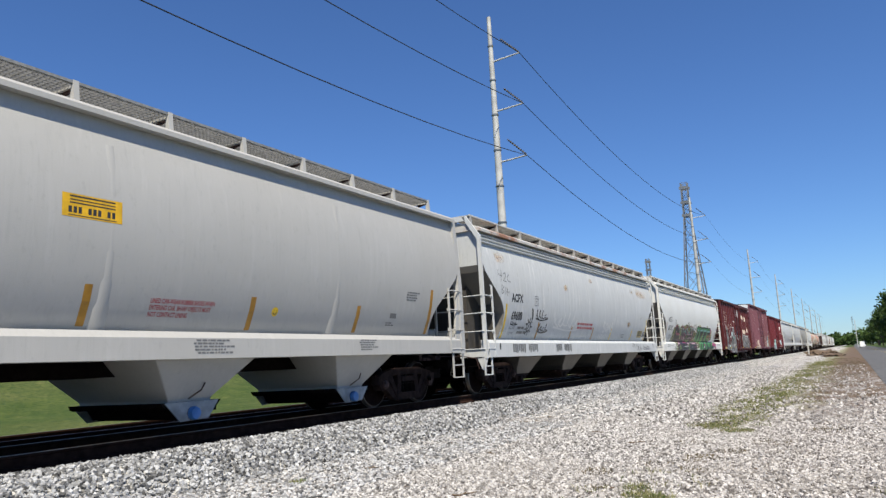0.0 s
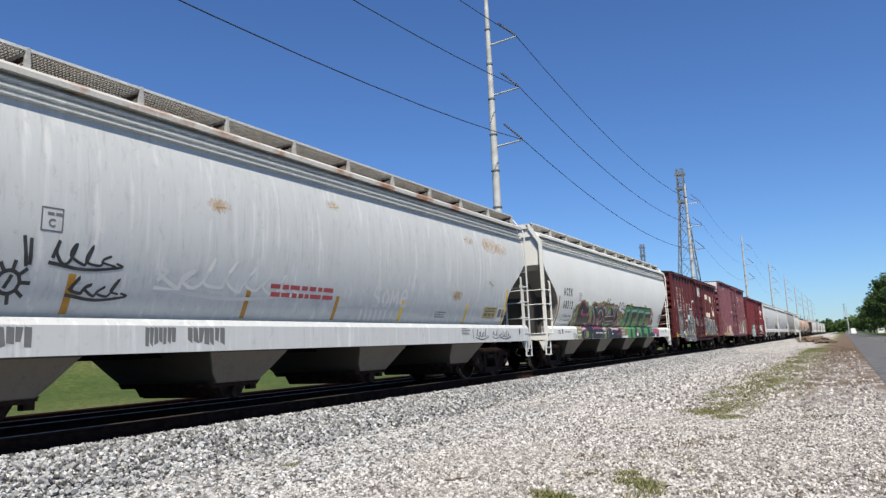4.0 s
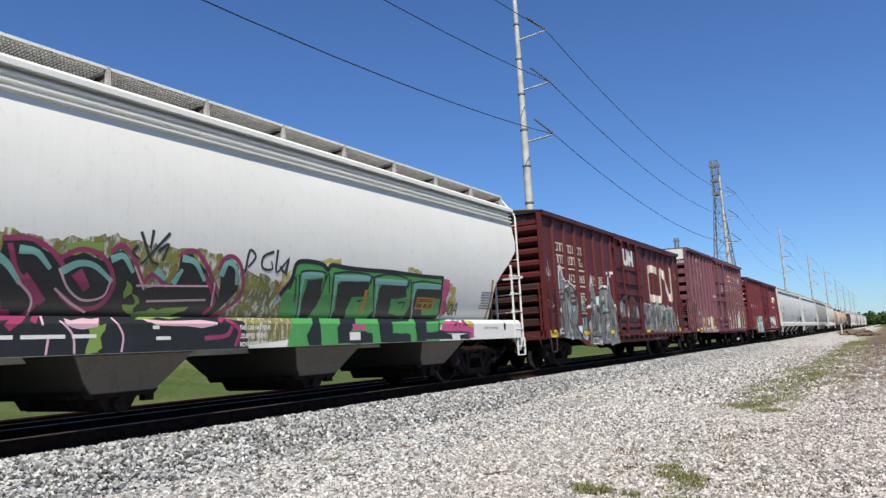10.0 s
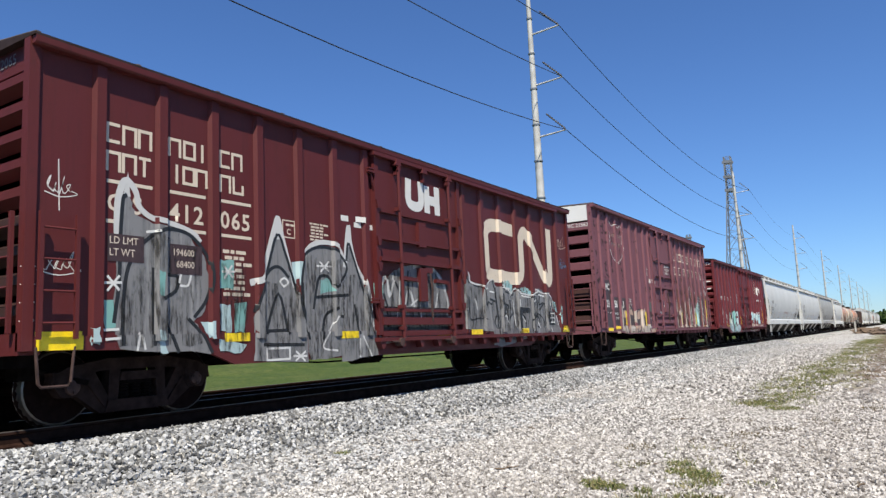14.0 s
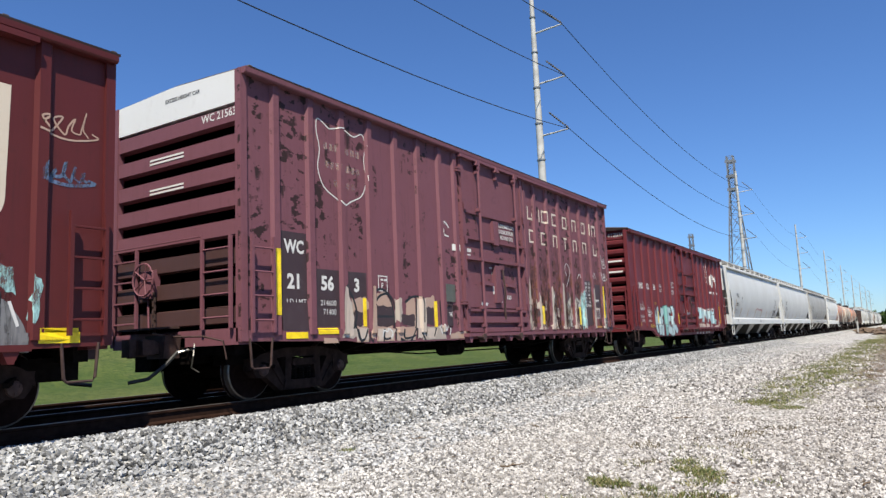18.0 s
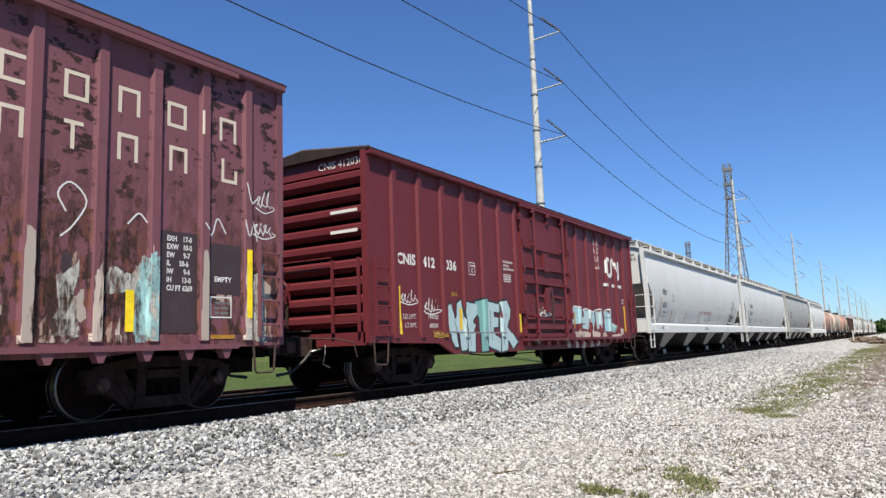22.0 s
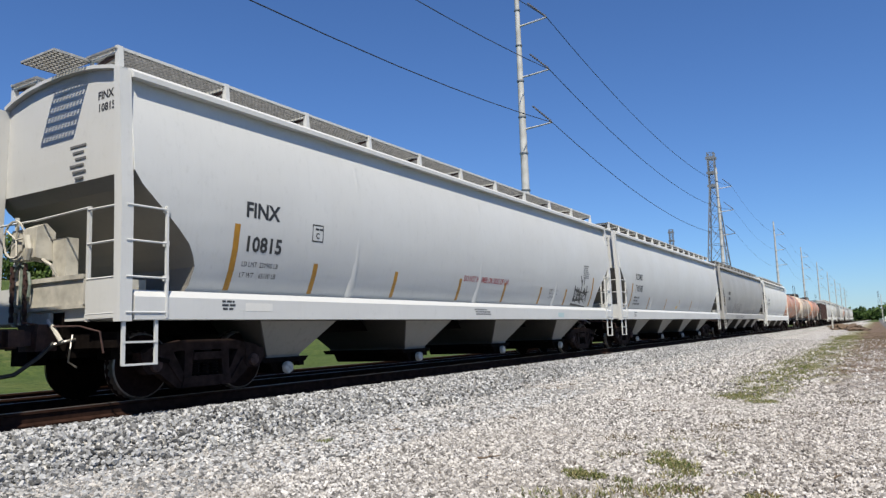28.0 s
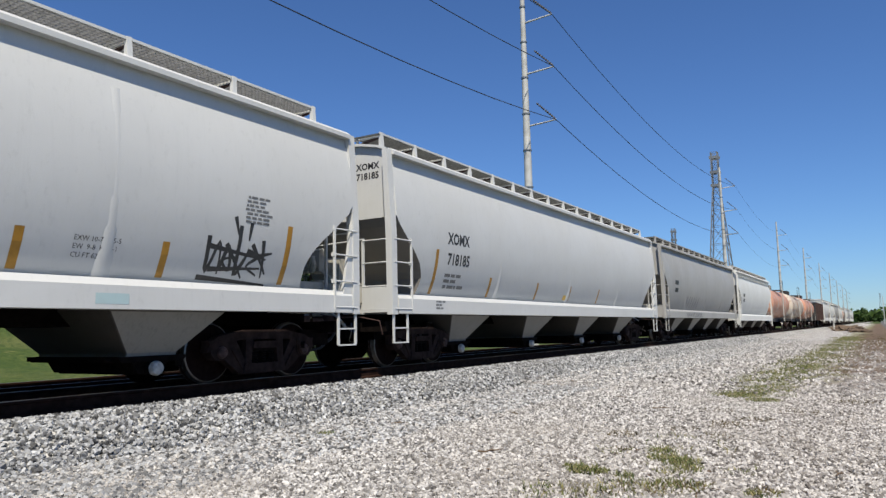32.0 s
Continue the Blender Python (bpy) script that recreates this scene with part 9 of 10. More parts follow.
strokes(car, "graffiti_edge", [[(5.3, 0.94), (5.25, 1.06), (5.38, 1.12), (5.42, 1.0), (5.5, 1.1), (5.62, 1.04), (5.58, 0.92)], [(3.3, 0.92), (3.34, 1.02), (3.44, 1.0), (3.5, 1.06), (3.6, 0.98), (3.56, 0.9)]], 0.03, G_WHITE, surf, 4, "white bubble outline", **K)
for i, (y, w) in enumerate(((9.32, 0.5), (9.98, 0.55), (10.76, 0.58), (11.54, 0.6), (12.34, 0.58), (13.12, 0.26), (14.7, 0.6))):
    for k in range(5):
        bm = bmesh.new()
        x = y + w * k / 5
        patch(bm, rough([(x, 0.98), (x + w / 5 * rr.uniform(0.5, 0.9), 0.98), (x + w / 6, 1.14 + rr.uniform(0, 0.2)), (x + w / 20, 1.1 + rr.uniform(0, 0.12))], 0.012, i * 5 + k, 3))
        lay("worn_streak", bm, (G_DUST, G_FADE, G_SALMON)[k % 3], car, surf, level=2, **K)
for i, (y, w, z0, z1) in enumerate(((9.34, 0.56, 0.98, 2.3), (10.1, 0.62, 1.0, 2.9), (10.1, 0.5, 1.0, 1.9), (10.86, 0.62, 0.98, 2.6), (11.66, 0.62, 0.98, 2.7), (11.66, 0.5, 1.0, 1.8), (12.44, 0.62, 0.98, 2.4), (9.4, 0.5, 0.98, 1.7), (12.5, 0.5, 0.98, 1.6), (10.9, 0.5, 1.0, 1.7))):
    bm = bmesh.new()
    patch(bm, rough([(y, z0), (y + w, z0), (y + w * 0.92, z1), (y + w * 0.1, z1 * 0.95)], 0.06, i + 120, 6))
    lay("worn_streak", bm, G_WORN, car, surf, level=1 + 0.2 * i, label="paint worn to rust-brown streaks", **K)
for i, y in enumerate(p for p in posts if p > 9.3):
    bm = bmesh.new()
    patch(bm, rough([(y - 0.07, 0.98), (y - 0.05, 2.0 + rr.uniform(-0.4, 0.35)), (y + 0.05, 2.1 + rr.uniform(-0.4, 0.3)), (y + 0.08, 0.98)], 0.016, i + 20, 8))
    lay("worn_streak", bm, G_DUST if i % 3 else G_TAUPE, car, surf, level=2, label="paint worn to a pale streak on a side post", **K)
    for k in range(3):
        bm = bmesh.new()
        x, z = y + rr.uniform(0.12, 0.5), rr.uniform(1.0, 1.7)
        patch(bm, rough([(x, z), (x + rr.uniform(0.05, 0.2), z - 0.05), (x + rr.uniform(0.05, 0.18), z + rr.uniform(0.15, 0.5)), (x + 0.02, z + 0.25)], 0.03, i * 3 + k, 5))
        lay("worn_streak", bm, (G_SALMON, G_TAUPE, M_DKPATCH)[k], car, surf, level=1, **K)
bar(car, 5.46, 1.6, 0.46, 0.37, G_ROLLED, surf, 4, "paint_patch", "rolled grey-green paint patch"), bar(car, 5.46, 1.09, 0.33, 0.47, M_DKPATCH, surf, 4, "paint_patch", "fresh dark paint patch"), words(car, "GOK", 5.5, 1.3, 0.085, M_INKW, surf, 0.004, level=5)
for y, z, w, h in ((5.87, 2.71, 0.24, 0.14), (6.43, 2.73, 0.22, 0.08), (6.43, 2.6, 0.2, 0.08), (7.52, 1.82, 0.16, 0.18), (7.9, 1.5, 0.07, 0.16)):
    bar(car, y, z, w, h, M_INKW, surf, 4, "sticker", "worn white sticker")
strokes(car, "scrape", [[(5.52, 3.28), (5.62, 3.3), (5.76, 3.2)], [(5.49, 3.12), (5.5, 3.04), (5.74, 3.0)]], 0.05, M_INKW, surf, 4, "white paint scrape", 0.03, **K)
words(car, "ASD", 8.2, 1.72, 0.085, M_INKW, surf, 0.004, level=5), words(car, "OPEN CLOSE", 7.54, 2.29, 0.055, M_INKW, surf, 0.002, level=5), small_print(car, 7.42, 2.45, 0.66, 0.03, 1, M_INKW, surf, 12), small_print(car, 8.0, 1.26, 0.4, 0.03, 1, M_INKW, surf, 13)
bm = bmesh.new()
patch(bm, rough([(6.94, 1.55), (7.05, 1.53), (7.22, 1.55), (7.26, 1.6), (7.12, 1.64), (6.96, 1.62)], 0.012, 5, 3))
lay("graffiti_smear", bm, G_WHITE, car, surf, level=4, label="white paint smear")
bar(car, 13.33, 1.08, 0.58, 1.35, M_DKPATCH, surf, 3, "paint_patch", "fresh dark paint patch"), bar(car, 14.12, 1.62, 0.55, 0.72, M_DKPATCH, surf, 3, "paint_patch")
for i, w in enumerate(("EXH    17-0", "EXW   10-0", "EW      9-7", "IL      50-6", "IW       9-6", "IH       13-0", "CU FT 6269")):
    words(car, w, 13.42, 2.3 - 0.11 * i, 0.07, M_INKW, surf, 0.003, 1, 0.8, level=5)
words(car, "EMPTY", 14.2, 1.8, 0.07, M_INKW, surf, 0.003, level=5)
for i, p in enumerate((((14.14, 1.58), (14.5, 1.58)), ((14.5, 1.58), (14.5, 1.3)), ((14.5, 1.3), (14.14, 1.3)), ((14.14, 1.3), (14.14, 1.58)))):
    strokes(car, "stencil_frame", [p], 0.02, M_INKW, surf, 5, "white stencilled frame" if i == 0 else "")
small_print(car, 14.2, 1.52, 0.24, 0.04, 3, M_INKG, surf, 6)
bar(car, 14.12, 1.0, 0.42, 0.055, M_OCHRE, surf, 5, "placard", "faded yellow placard")
for i, pts in enumerate(([(12.95, 1.0), (12.98, 1.9), (13.1, 2.1), (13.12, 1.0)], [(12.55, 1.55), (12.6, 1.9), (13.0, 1.8), (13.0, 1.6)], [(11.0, 1.0), (11.02, 2.1), (11.14, 2.0), (11.16, 1.0)])):
    bm = bmesh.new()
    patch(bm, rough(pts, 0.03, i, 6))
    lay("worn_streak", bm, G_CHALK, car, surf, level=2, label="chalky pale smear", **K)
strokes(car, "scrawl", [[(12.05, 2.5), (11.95, 2.7), (12.1, 2.85), (12.3, 2.65), (12.15, 2.35), (12.0, 2.2)], [(12.85, 2.45), (13.0, 2.6), (13.12, 2.5)], [(14.0, 2.6), (14.15, 2.45), (14.25, 2.7), (14.4, 2.5)], [(14.7, 2.8), (14.8, 2.5), (14.9, 2.75), (15.0, 2.45)], [(14.75, 3.3), (14.85, 3.0), (15.0, 3.1)]], 0.022, G_WHITE, surf, 4, "thin white spray loop", **K)
scribble(car, 14.95, 15.32, 2.5, 2.85, 4, 61, 0.024, G_WHITE, surf, 4, "thin white spray tag"), scribble(car, 15.0, 15.3, 2.9, 3.3, 3, 62, 0.02, G_WHITE, surf, 4, "thin white spray tag")
for i, (y, z, w, h) in enumerate(((12.92, 1.0, 0.42, 1.1), (11.95, 1.0, 0.3, 0.9), (13.15, 1.6, 0.2, 0.5), (14.78, 0.98, 0.4, 1.1))):
    bm = bmesh.new()
    patch(bm, rough([(y, z), (y + w, z), (y + w * 0.8, z + h), (y + w * 0.2, z + h * 0.85)], 0.05, i + 70, 6))
    lay("worn_streak", bm, (G_MINT, G_CHALK, G_MINT, G_CHALK)[i], car, surf, level=2, label="pale teal spray rubbed thin", **K)
end_words(car, "WC 21563", 0.68, 0.024, 4.29, 0.12, M_INKW, 0.003), end_words(car, "EXCESS HEIGHT CAR", -0.2, 0.016, 4.8, 0.062, M_INK, 0.002)
for z in (3.9, 3.4):
    for i in range(2):
        bm = bmesh.new()
        box(bm, -0.6, 0.25, 0.022, 0.028, z - 0.06 * i, z + 0.03 - 0.06 * i)
        part("small_print", bm, M_INKW, car)

# second red box car
B3 = on("b", boxcar("box_car", "clean deep red box car with pale teal graffiti", 15.39, 4.46, M_RED2, [0.87, 1.75, 2.62, 3.48, 4.35, 5.21, 6.08], (6.3, 9.4), [1.35 + 0.335 * i for i in range(9)], 0.2), 90.8)
car, surf, cy, posts = B3
K = dict(cuts_y=cy, cuts_z=(1.06,))
words(car, "CNIS", 0.96, 2.42, 0.2, M_INKW, surf, 0.01, 1, 1.0), words(car, "412", 1.86, 2.42, 0.2, M_INKW, surf, 0.01, 1.05, 1.0), words(car, "036", 2.72, 2.42, 0.2, M_INKW, surf, 0.01, 1.05, 1.0)
framed_letter(car, "C", 3.72, 2.38, M_INKW, surf), [words(car, w, 5.3 + 0.03 * i, 2.78 - 0.09 * i, 0.055, M_INKW, surf, 0.002, 1, 0.82) for i, w in enumerate(("AFTER UNLOADING", "CLEAN CAR", "AND CLOSE DOORS"))], small_print(car, 5.32, 2.5, 0.44, 0.03, 4, M_INKW, surf, 3)
words(car, "LD.LMT.", 1.12, 1.35, 0.09, M_INKW, surf), words(car, "LT.WT.", 1.18, 1.18, 0.09, M_INKW, surf), words(car, "194700", 1.98, 1.35, 0.09, M_INKW, surf), words(car, "68300", 2.04, 1.18, 0.09, M_INKW, surf)
bar(car, 0.95, 1.05, 0.1, 0.93, M_YEL, surf, 3, "reflector_strip", "yellow reflector strip"), bar(car, 6.025, 1.08, 0.11, 0.46, M_YEL, surf, 3, "reflector_strip", "yellow reflector strip"), bar(car, 14.31, 1.1, 0.12, 0.88, M_YEL, surf, 3, "reflector_strip", "yellow reflector strip"), words(car, "14-7", 14.16, 2.14, 0.07, M_INKW, surf, 0.003), words(car, "14-9", 14.16, 2.04, 0.07, M_INKW, surf, 0.003)
bar(car, 5.98, 3.08, 0.24, 0.12, M_INKW, surf, 3), bar(car, 6.02, 2.92, 0.18, 0.1, M_INKW, surf, 3)
strokes(car, "band_mark", [[(13.1, 3.5), (12.8, 3.5), (12.74, 3.4), (12.74, 3.05), (12.85, 2.96), (13.15, 2.96)], [(13.15, 2.96), (13.3, 3.08), (13.3, 3.4), (13.42, 3.52)], [(13.42, 3.52), (13.6, 3.3), (13.86, 2.98)], [(13.9, 2.9), (14.0, 3.0), (14.0, 3.45)]], 0.14, M_INKW, surf, 2, "white band mark", **K)
small_print(car, 12.4, 2.68, 0.5, 0.1, 1, M_INKW, surf, 5), small_print(car, 13.2, 2.68, 0.5, 0.1, 1, M_INKW, surf, 6), small_print(car, 13.9, 2.68, 0.4, 0.1, 1, M_INKW, surf, 7)
LET = ([(2.69, 1.63), (2.89, 1.69), (3.03, 1.37), (3.11, 1.41), (3.13, 1.71), (3.31, 1.78), (3.4, 1.44), (3.49, 0.94), (3.47, 0.71), (3.22, 0.68), (3.15, 1.06), (3.01, 1.1), (3.1, 0.78), (2.94, 0.77), (2.83, 0.93)],
       [(3.45, 1.74), (4.05, 1.72), (4.04, 1.52), (3.78, 1.32), (3.93, 1.24), (3.85, 1.15), (3.81, 0.66), (3.52, 0.67), (3.49, 1.15), (3.42, 1.5)],
       [(3.91, 1.77), (4.47, 1.86), (4.52, 1.22), (4.41, 1.12), (4.42, 0.66), (4.11, 0.66), (4.08, 1.4), (3.97, 1.52), (4.04, 1.65)],
       [(4.52, 1.79), (5.08, 1.75), (5.06, 1.56), (4.78, 1.56), (4.8, 1.45), (5.02, 1.41), (4.98, 1.22), (4.75, 1.2), (4.75, 1.02), (5.04, 0.92), (5.0, 0.63), (4.43, 0.77), (4.49, 1.15)],
       [(5.11, 1.82), (5.48, 1.85), (5.66, 1.65), (5.61, 1.44), (5.45, 1.22), (5.94, 0.85), (5.66, 0.69), (5.42, 0.91), (5.37, 0.66), (5.07, 0.63)])
for i, pts in enumerate(LET):
    for p, q in zip(pts, pts[1:] + pts[:1]):
        strokes(car, "graffiti_edge", [(p, q)], 0.085, G_BLACK, surf, 1, "black letter outline", **K)
    bm = bmesh.new()
    patch(bm, rough(pts, 0.01, i, 3))
    lay("graffiti_letter", bm, G_AQUA if i == 2 else G_PALE, car, surf, level=2, label="pale blue and teal sprayed letter", **K)
strokes(car, "graffiti_line", [[(3.0, 1.34), (3.12, 1.1)], [(3.38, 1.5), (3.44, 0.9)], [(3.6, 1.45), (3.62, 0.8)], [(4.3, 1.2), (4.3, 0.8)], [(4.62, 1.6), (4.62, 0.9)], [(5.28, 1.55), (5.42, 1.5), (5.4, 1.4)], [(5.22, 1.3), (5.2, 0.8)], [(2.8, 1.1), (3.3, 1.08), (5.4, 1.07)]], 0.028, G_GREY, surf, 4, **K)
bar(car, 3.22, 1.14, 0.12, 0.46, M_YEL, surf, 5)
words(car, "2013", 2.92, 1.86, 0.08, G_GOLD, surf, 0.002), scribble(car, 2.16, 2.66, 0.98, 1.13, 6, 31, 0.022, G_GOLD, surf, 4, "thin gold spray tag")
LET2 = [[(9.47, 1.52), (9.71, 1.58), (9.77, 1.84), (10.35, 1.75), (10.19, 1.35), (9.57, 1.3)], [(10.52, 1.75), (11.03, 1.72), (11.1, 1.57), (10.86, 1.16), (10.33, 1.21), (10.25, 1.45), (10.53, 1.56)], [(11.14, 1.73), (11.41, 1.68), (11.47, 1.43), (11.17, 1.22), (11.01, 1.37)], [(11.52, 1.72), (11.95, 1.76), (11.93, 1.22), (11.6, 1.17)], [(12.29, 1.72), (12.81, 1.77), (12.78, 1.11), (12.3, 1.09)], [(12.87, 1.4), (13.49, 1.28), (13.36, 1.06), (12.9, 1.09)]]
EDGE2 = [[(9.44, 1.57), (9.69, 1.61), (9.77, 1.84), (10.35, 1.76), (10.22, 1.45)], [(10.5, 1.75), (10.79, 1.79), (11.07, 1.71), (11.38, 1.72), (11.56, 1.77), (11.95, 1.78), (11.98, 1.44)], [(12.29, 1.72), (12.57, 1.81), (12.86, 1.77), (12.84, 1.45), (13, 1.34), (13.56, 1.28)]]
INK2 = [[(11.07, 1.67), (10.93, 1.37), (10.76, 1.12)], [(11.48, 1.69), (11.57, 1.38), (11.63, 1.06)], [(10.35, 1.6), (10.28, 1.36), (10.08, 1.12)], [(12.26, 1.55), (12.86, 1.55)], [(10.28, 1.31), (10.61, 1.33)], [(12.87, 1.74), (12.78, 1.11)], [(9.77, 1.77), (9.74, 1.16)]]
SILL2 = [[(9.73, 1.1), (10.3, 1.1), (10.3, 0.9), (9.73, 0.89)], [(10.38, 1.12), (10.92, 1.08), (10.91, 0.9), (10.41, 0.9)], [(11, 1.12), (11.78, 1.09), (11.77, 0.88), (11.04, 0.91)], [(11.96, 1.06), (12.34, 1.08), (12.42, 0.87), (11.98, 0.86)], [(12.83, 1), (13.81, 1.02), (13.91, 0.85), (12.72, 0.82)], [(13.82, 1.23), (14.17, 1.18), (14.04, 0.99), (13.81, 1.02)], [(9.01, 0.84), (9.39, 0.83), (9.32, 0.65), (9.07, 0.64)], [(9.72, 0.82), (10, 0.82), (9.89, 0.63), (9.72, 0.64)], [(10.29, 0.8), (10.59, 0.8), (10.38, 0.6), (10.17, 0.62)], [(10.91, 0.82), (11.24, 0.81), (11.1, 0.63), (10.84, 0.62)], [(11.38, 0.81), (11.76, 0.8), (11.61, 0.66), (11.37, 0.65)], [(11.18, 1.32), (11.4, 1.34), (11.25, 1.01), (11.11, 0.96)], [(10.24, 1.1), (10.48, 1.08), (10.48, 0.94), (10.3, 0.92)], [(11.98, 1.49), (12.2, 1.44), (12.12, 1.35), (11.94, 1.38)]]
for i, pts in enumerate(LET2):
    bm = bmesh.new()
    patch(bm, rough(pts, 0.015, i, 4))
    lay("graffiti_letter", bm, (G_ICE, G_PALE, G_ICE, G_PALE, G_ICE, G_MINT)[i], car, surf, level=3, label="worn pale blue sprayed letter", **K)
for i, pts in enumerate(SILL2):
    bm = bmesh.new()
    patch(bm, rough(pts, 0.015, i, 4))
    lay("graffiti_smear", bm, (G_TAUPE, G_DUST, G_DUST)[i % 3], car, surf, level=2, label="dusty pale smear on the sill", **K)
strokes(car, "graffiti_edge", EDGE2, 0.05, G_WHITE, surf, 5, "white outline", 0.03, **K)
strokes(car, "graffiti_line", INK2, 0.045, G_GREY, surf, 4, "dark grey inner line", **K)
bar(car, 9.72, 1.2, 0.11, 0.46, M_OCHRE, surf, 6, "reflector_strip", "yellow reflector strip")
scribble(car, 1.08, 1.62, 1.62, 1.95, 5, 11, 0.026, M_INKW, surf, 3, "white spray tag"), scribble(car, 1.8, 2.45, 1.45, 1.8, 6, 12, 0.03, M_INKW, surf, 3, "white spray tag", **K)
for i, z in enumerate((3.85, 3.6, 3.35, 3.1)):
    scribble(car, 11.68 + 0.04 * i, 11.98 + 0.04 * i, z, z + 0.28, 3, 40 + i, 0.024, M_INKW, surf, 3, "white spray tag", **K)
scribble(car, 7.2, 7.95, 1.5, 1.78, 6, 50, 0.04, M_INKW, surf, 3, "white spray tag half rubbed off")
end_words(car, "CNIS 412036", 0.35, 0.09, 4.24, 0.14, M_INKW)
for z in (3.36, 2.98):
    bm = bmesh.new()
    box(bm, 0.7, 1.35, 0.022, 0.028, z - 0.03, z + 0.03)
    part("small_print", bm, M_INKW, car)

# clean pale hopper
H3 = on("h", hopper("hopper_car", "clean pale grey covered hopper car with black marks", 19.12, "A", M_GREY, M_GREY, M_TRUCK, 4, True, M_CAPW, 1.7), 108.02)
car, surf, cz, gaps = H3
words(car, "FINX", 2.02, 2.6, 0.22, M_INK, surf, 0.01, 1, 1.0, cuts_z=cz), words(car, "10815", 2.04, 2.09, 0.22, M_INK, surf, 0.01, 1, 1.0, cuts_z=cz)
words(car, "LD LMT  220900 LB", 2.05, 1.86, 0.075, M_INK, surf, 0, 1, 0.85), words(car, "LT WT    65100 LB", 2.05, 1.7, 0.075, M_INK, surf, 0, 1, 0.88)
framed_letter(car, "C", 3.52, 2.37, M_INK, surf, cuts_z=cz)
end_words(car, "FINX", 0.8, 0.117, 4.04, 0.105, M_INK, 0.005), end_words(car, "10815", 0.8, 0.117, 3.87, 0.105, M_INK, 0.005)
for i in range(6):
    bm = bmesh.new()
    box(bm, 0.2 + 0.06 * (i % 3), 0.56 - 0.05 * (i % 2), 0.108, 0.118, 3.46 - 0.09 * i, 3.49 - 0.09 * i)
    part("small_print", bm, M_INKG, car)
for y, z1 in ((1.82, 2.47), (3.64, 2.0), (6.03, 2.0), (8.6, 1.99), (10.9, 1.99), (13.2, 1.97), (15.12, 1.97), (17.38, 2.42)):
    bar(car, y, 1.5, 0.11, z1 - 1.5, M_OCHRE, surf, 1, "reflector_strip", "yellow reflector strip", cuts_z=cz)
words(car, "DO NOT HAMMER ON SIDES OF CAR", 8.78, 1.94, 0.13, M_INKR, surf, 0.004, 1, 0.74)
words(car, "EXW 10-7 H  5-5", 13.89, 1.88, 0.06, M_INK, surf), words(car, "EW  9-8  H 15-1", 13.89, 1.78, 0.06, M_INK, surf), words(car, "CU FT 6221", 13.89, 1.68, 0.06, M_INK, surf)
small_print(car, 16.45, 2.78, 0.5, 0.035, 7, M_INKG, surf, 2)
strokes(car, "scrawl", [[(15.86, 2.1), (15.9, 1.62), (16.06, 2.06), (16.12, 1.62)], [(16.14, 1.72), (16.24, 2.0), (16.32, 1.66), (16.16, 1.8), (16.4, 1.86)], [(16.42, 2.3), (16.44, 1.6), (16.6, 1.9), (16.48, 1.7)], [(16.62, 1.96), (16.84, 1.9), (16.64, 1.74), (16.86, 1.62)], [(16.9, 2.12), (16.98, 1.6)], [(16.82, 1.9), (17.09, 1.96)],
                        [(15.8, 1.54), (17.1, 1.48)], [(15.92, 1.98), (16.98, 1.86)], [(16.3, 2.42), (16.38, 2.2)], [(16.62, 2.36), (16.6, 2.14)], [(15.96, 1.66), (16.9, 1.72)], [(16.2, 2.02), (16.58, 1.58)], [(16.7, 2.05), (17.04, 1.66)]], 0.075, M_INK, surf, 2, "dense black spray tag", 0.03)
small_print(car, 1.55, 1.33, 0.26, 0.03, 3, M_INK, surf, 3), bar(car, 2.0, 1.18, 0.55, 0.12, M_INKW, surf, 1), small_print(car, 9.0, 1.3, 0.8, 0.03, 3, M_INKG, surf, 4), bar(car, 14.1, 1.12, 0.45, 0.13, G_PALE, surf, 1, "sticker", "pale blue sticker")

# the hoppers that follow
H4 = on("h", hopper("hopper_car", "pale grey covered hopper car with black marks", 19.12, "A", M_GREY, M_GREY, M_TRUCK, 4, True, M_CAPW, 1.2, M_WALKDK), 128.26)
car, surf, cz, gaps = H4
words(car, "XOMX", 2.1, 2.6, 0.24, M_INK, surf, 0.01, 1, 0.9, cuts_z=cz), words(car, "718185", 2.13, 2.15, 0.24, M_INK, surf, 0.01, 1, 0.95, cuts_z=cz)
end_words(car, "XOMX", 0.62, 0.117, 3.98, 0.13, M_INK, 0.006), end_words(car, "718185", 0.62, 0.117, 3.78, 0.13, M_INK, 0.006)
small_print(car, 2.1, 1.95, 0.75, 0.07, 3, M_INKG, surf, 1)
for y, z1 in ((1.64, 2.44), (4.25, 1.97), (7.1, 1.97), (9.6, 1.97), (12.2, 1.97)):
    bar(car, y, 1.5, 0.11, z1 - 1.5, M_OCHRE, surf, 1, "reflector_strip", "aged yellow reflector strip", cuts_z=cz)
bar(car, 9.2, 1.55, 0.5, 0.14, M_PLATE, surf, 1, "placard")
small_print(car, 1.5, 1.34, 0.3, 0.04, 3, M_INKG, surf, 2)

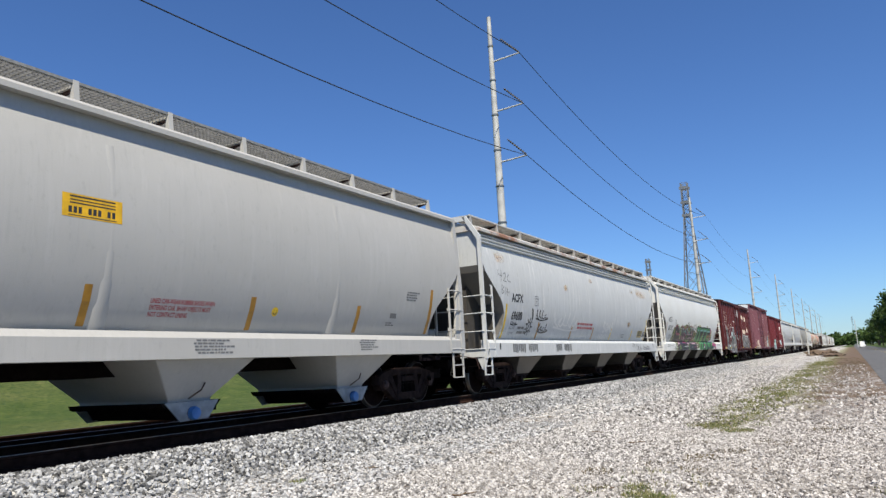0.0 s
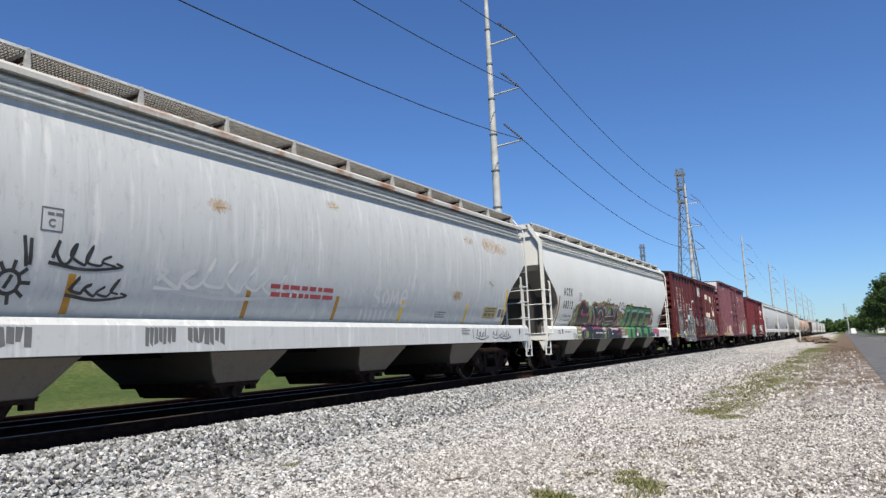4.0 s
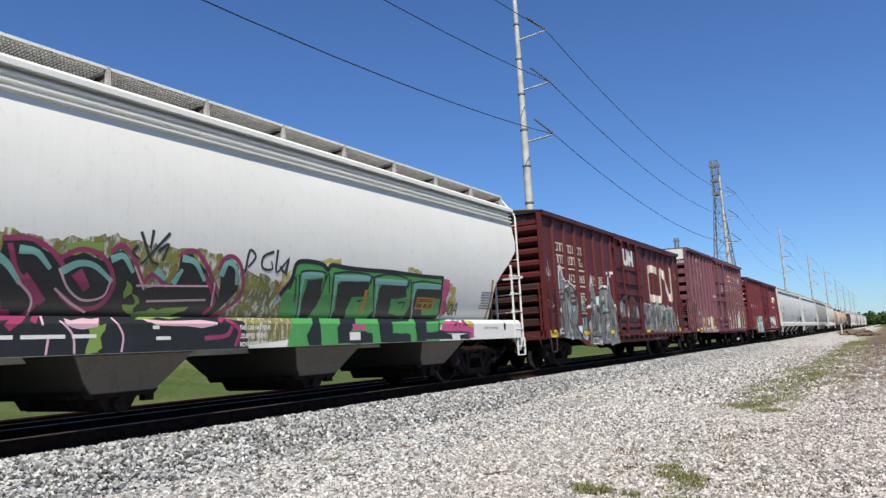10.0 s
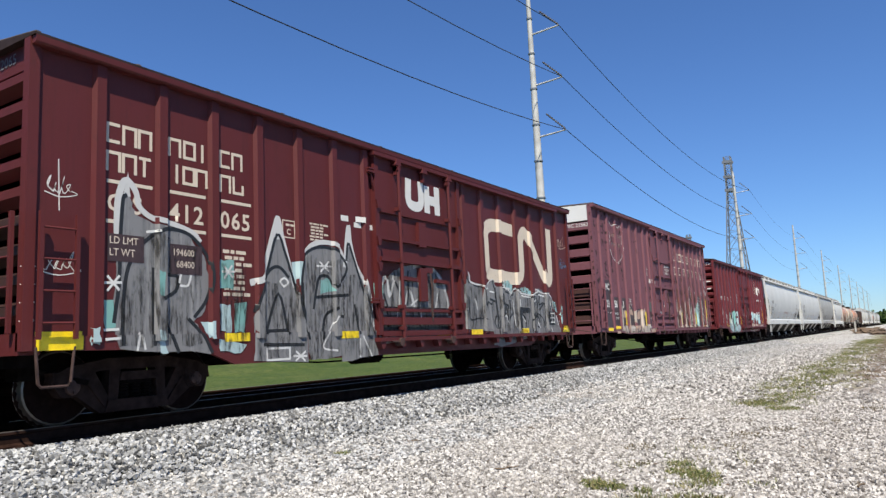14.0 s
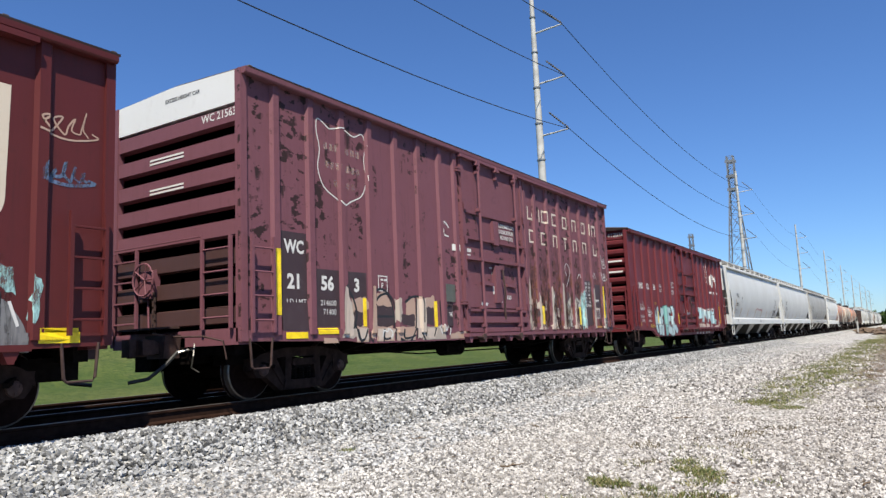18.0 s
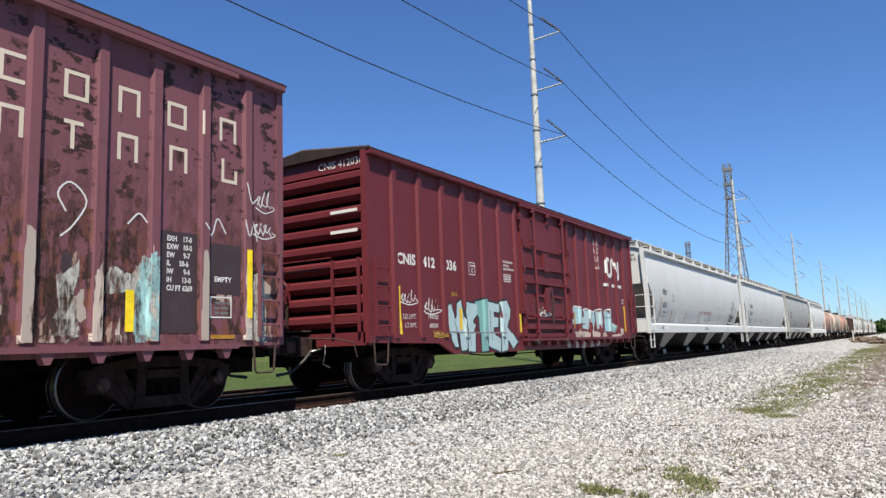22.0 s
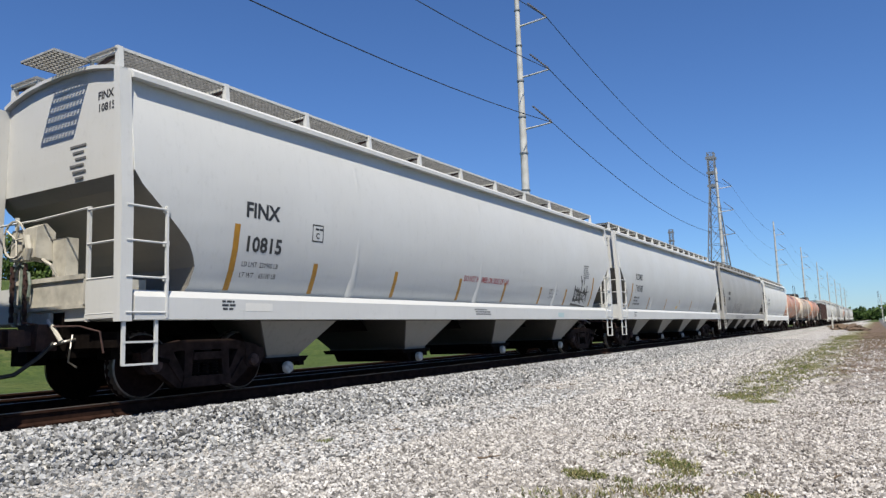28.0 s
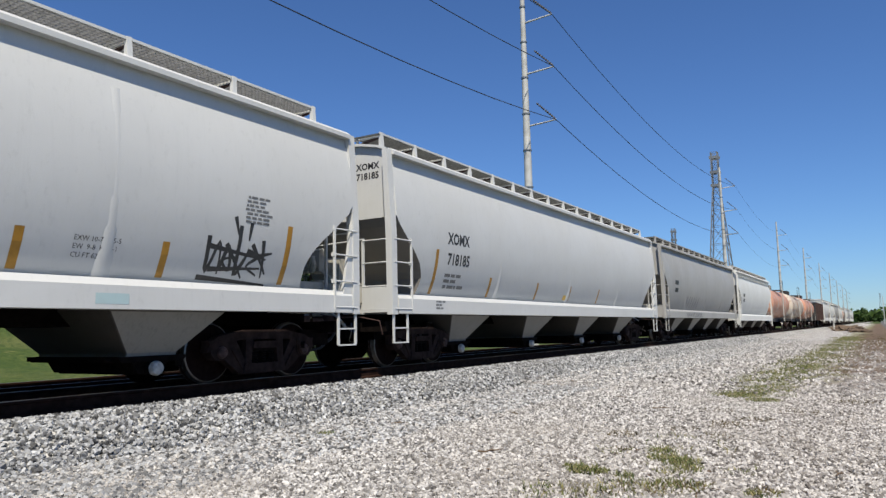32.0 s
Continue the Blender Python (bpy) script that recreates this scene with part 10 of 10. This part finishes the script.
H5 = on("h", hopper("hopper_car", "dusty grey covered hopper car with dark scrawls", 18.2, "A", M_TAN, M_TAN, M_TRUCK, 4, True, None, 1.3, M_WALKDK), 148.88)
car, surf, cz, gaps = H5
small_print(car, 2.0, 2.8, 0.8, 0.2, 2, M_INK, surf, 1, cuts_z=cz)
strokes(car, "scrawl", [[(4.8 + i * 0.5, 2.1), (4.6 + i * 0.5, 1.6)] for i in range(6)], 0.07, M_INK, surf, 1, "dark scrawl", cuts_z=cz)
strokes(car, "scrawl", [[(4.0 + i * 0.4, 1.3), (4.2 + i * 0.4, 1.12)] for i in range(9)], 0.09, M_INK, surf, 1)
H6 = on("h", hopper("hopper_car", "off-white covered hopper car far back in the train", 17.0, "B", M_WHITE, M_WHITE, M_TRUCK, 3, False, None, 1.4), 168.48)
small_print(H6[0], 2.0, 2.8, 0.8, 0.2, 2, M_INK, H6[1], 1, cuts_z=H6[2])
T1 = tank_car("tank_car", "sooty orange tank car with pale bands", 16.0, M_ORANGE)
CARS.append((T1, 187.2))
T2 = tank_car("tank_car", "pale cream tank car with orange stains", 16.0, M_CREAMTANK)
CARS.append((T2, 204.4))
CARS.append((copy_thing(T1, pose(0, 0, 0)), 221.6))
GON = thing("gondola_car", "dark brown open wagon", "gondola", "cars of the freight train")
bm = bmesh.new()
box(bm, -1.5, 1.5, 0.2, 15.8, 1.0, 3.7)
part("body", bm, M_SOOT, GON)
for i in range(12):
    bm = bmesh.new()
    box(bm, 1.5, 1.6, 0.5 + i * 1.32, 0.62 + i * 1.32, 1.0, 3.7)
    part("side_post", bm, M_IRON, GON)
ends_gear(GON, 16.0)
truck(GON, 1.7, False), truck(GON, 14.3, False)
CARS.append((GON, 239.0))
u = 256.2
for kind in (H6[0], H6[0], H5[0], H6[0], T1, H6[0], H5[0], H6[0], H6[0]):
    CARS.append((copy_thing(kind, pose(0, 0, 0)), u))
    u += 18.3 if kind is not H5[0] else 19.5


# ---- the train rolls by, its wheels turn ----
def motions():
    for ob, u0 in CARS:
        walk(ob, [(t, pose(TRACK_X, u0 - d, RAIL_Z)) for t, d in RUN])
    times = [0.16 * i for i in range(201)]
    where = [float(np.interp(t, [a for a, _ in RUN], [b for _, b in RUN])) for t in times]
    for w, y in ROLLING:
        walk(w, [(t, pose(0, y, WHEEL_R, math.degrees(d / WHEEL_R) % 360)) for t, d in zip(times, where)])


motions()
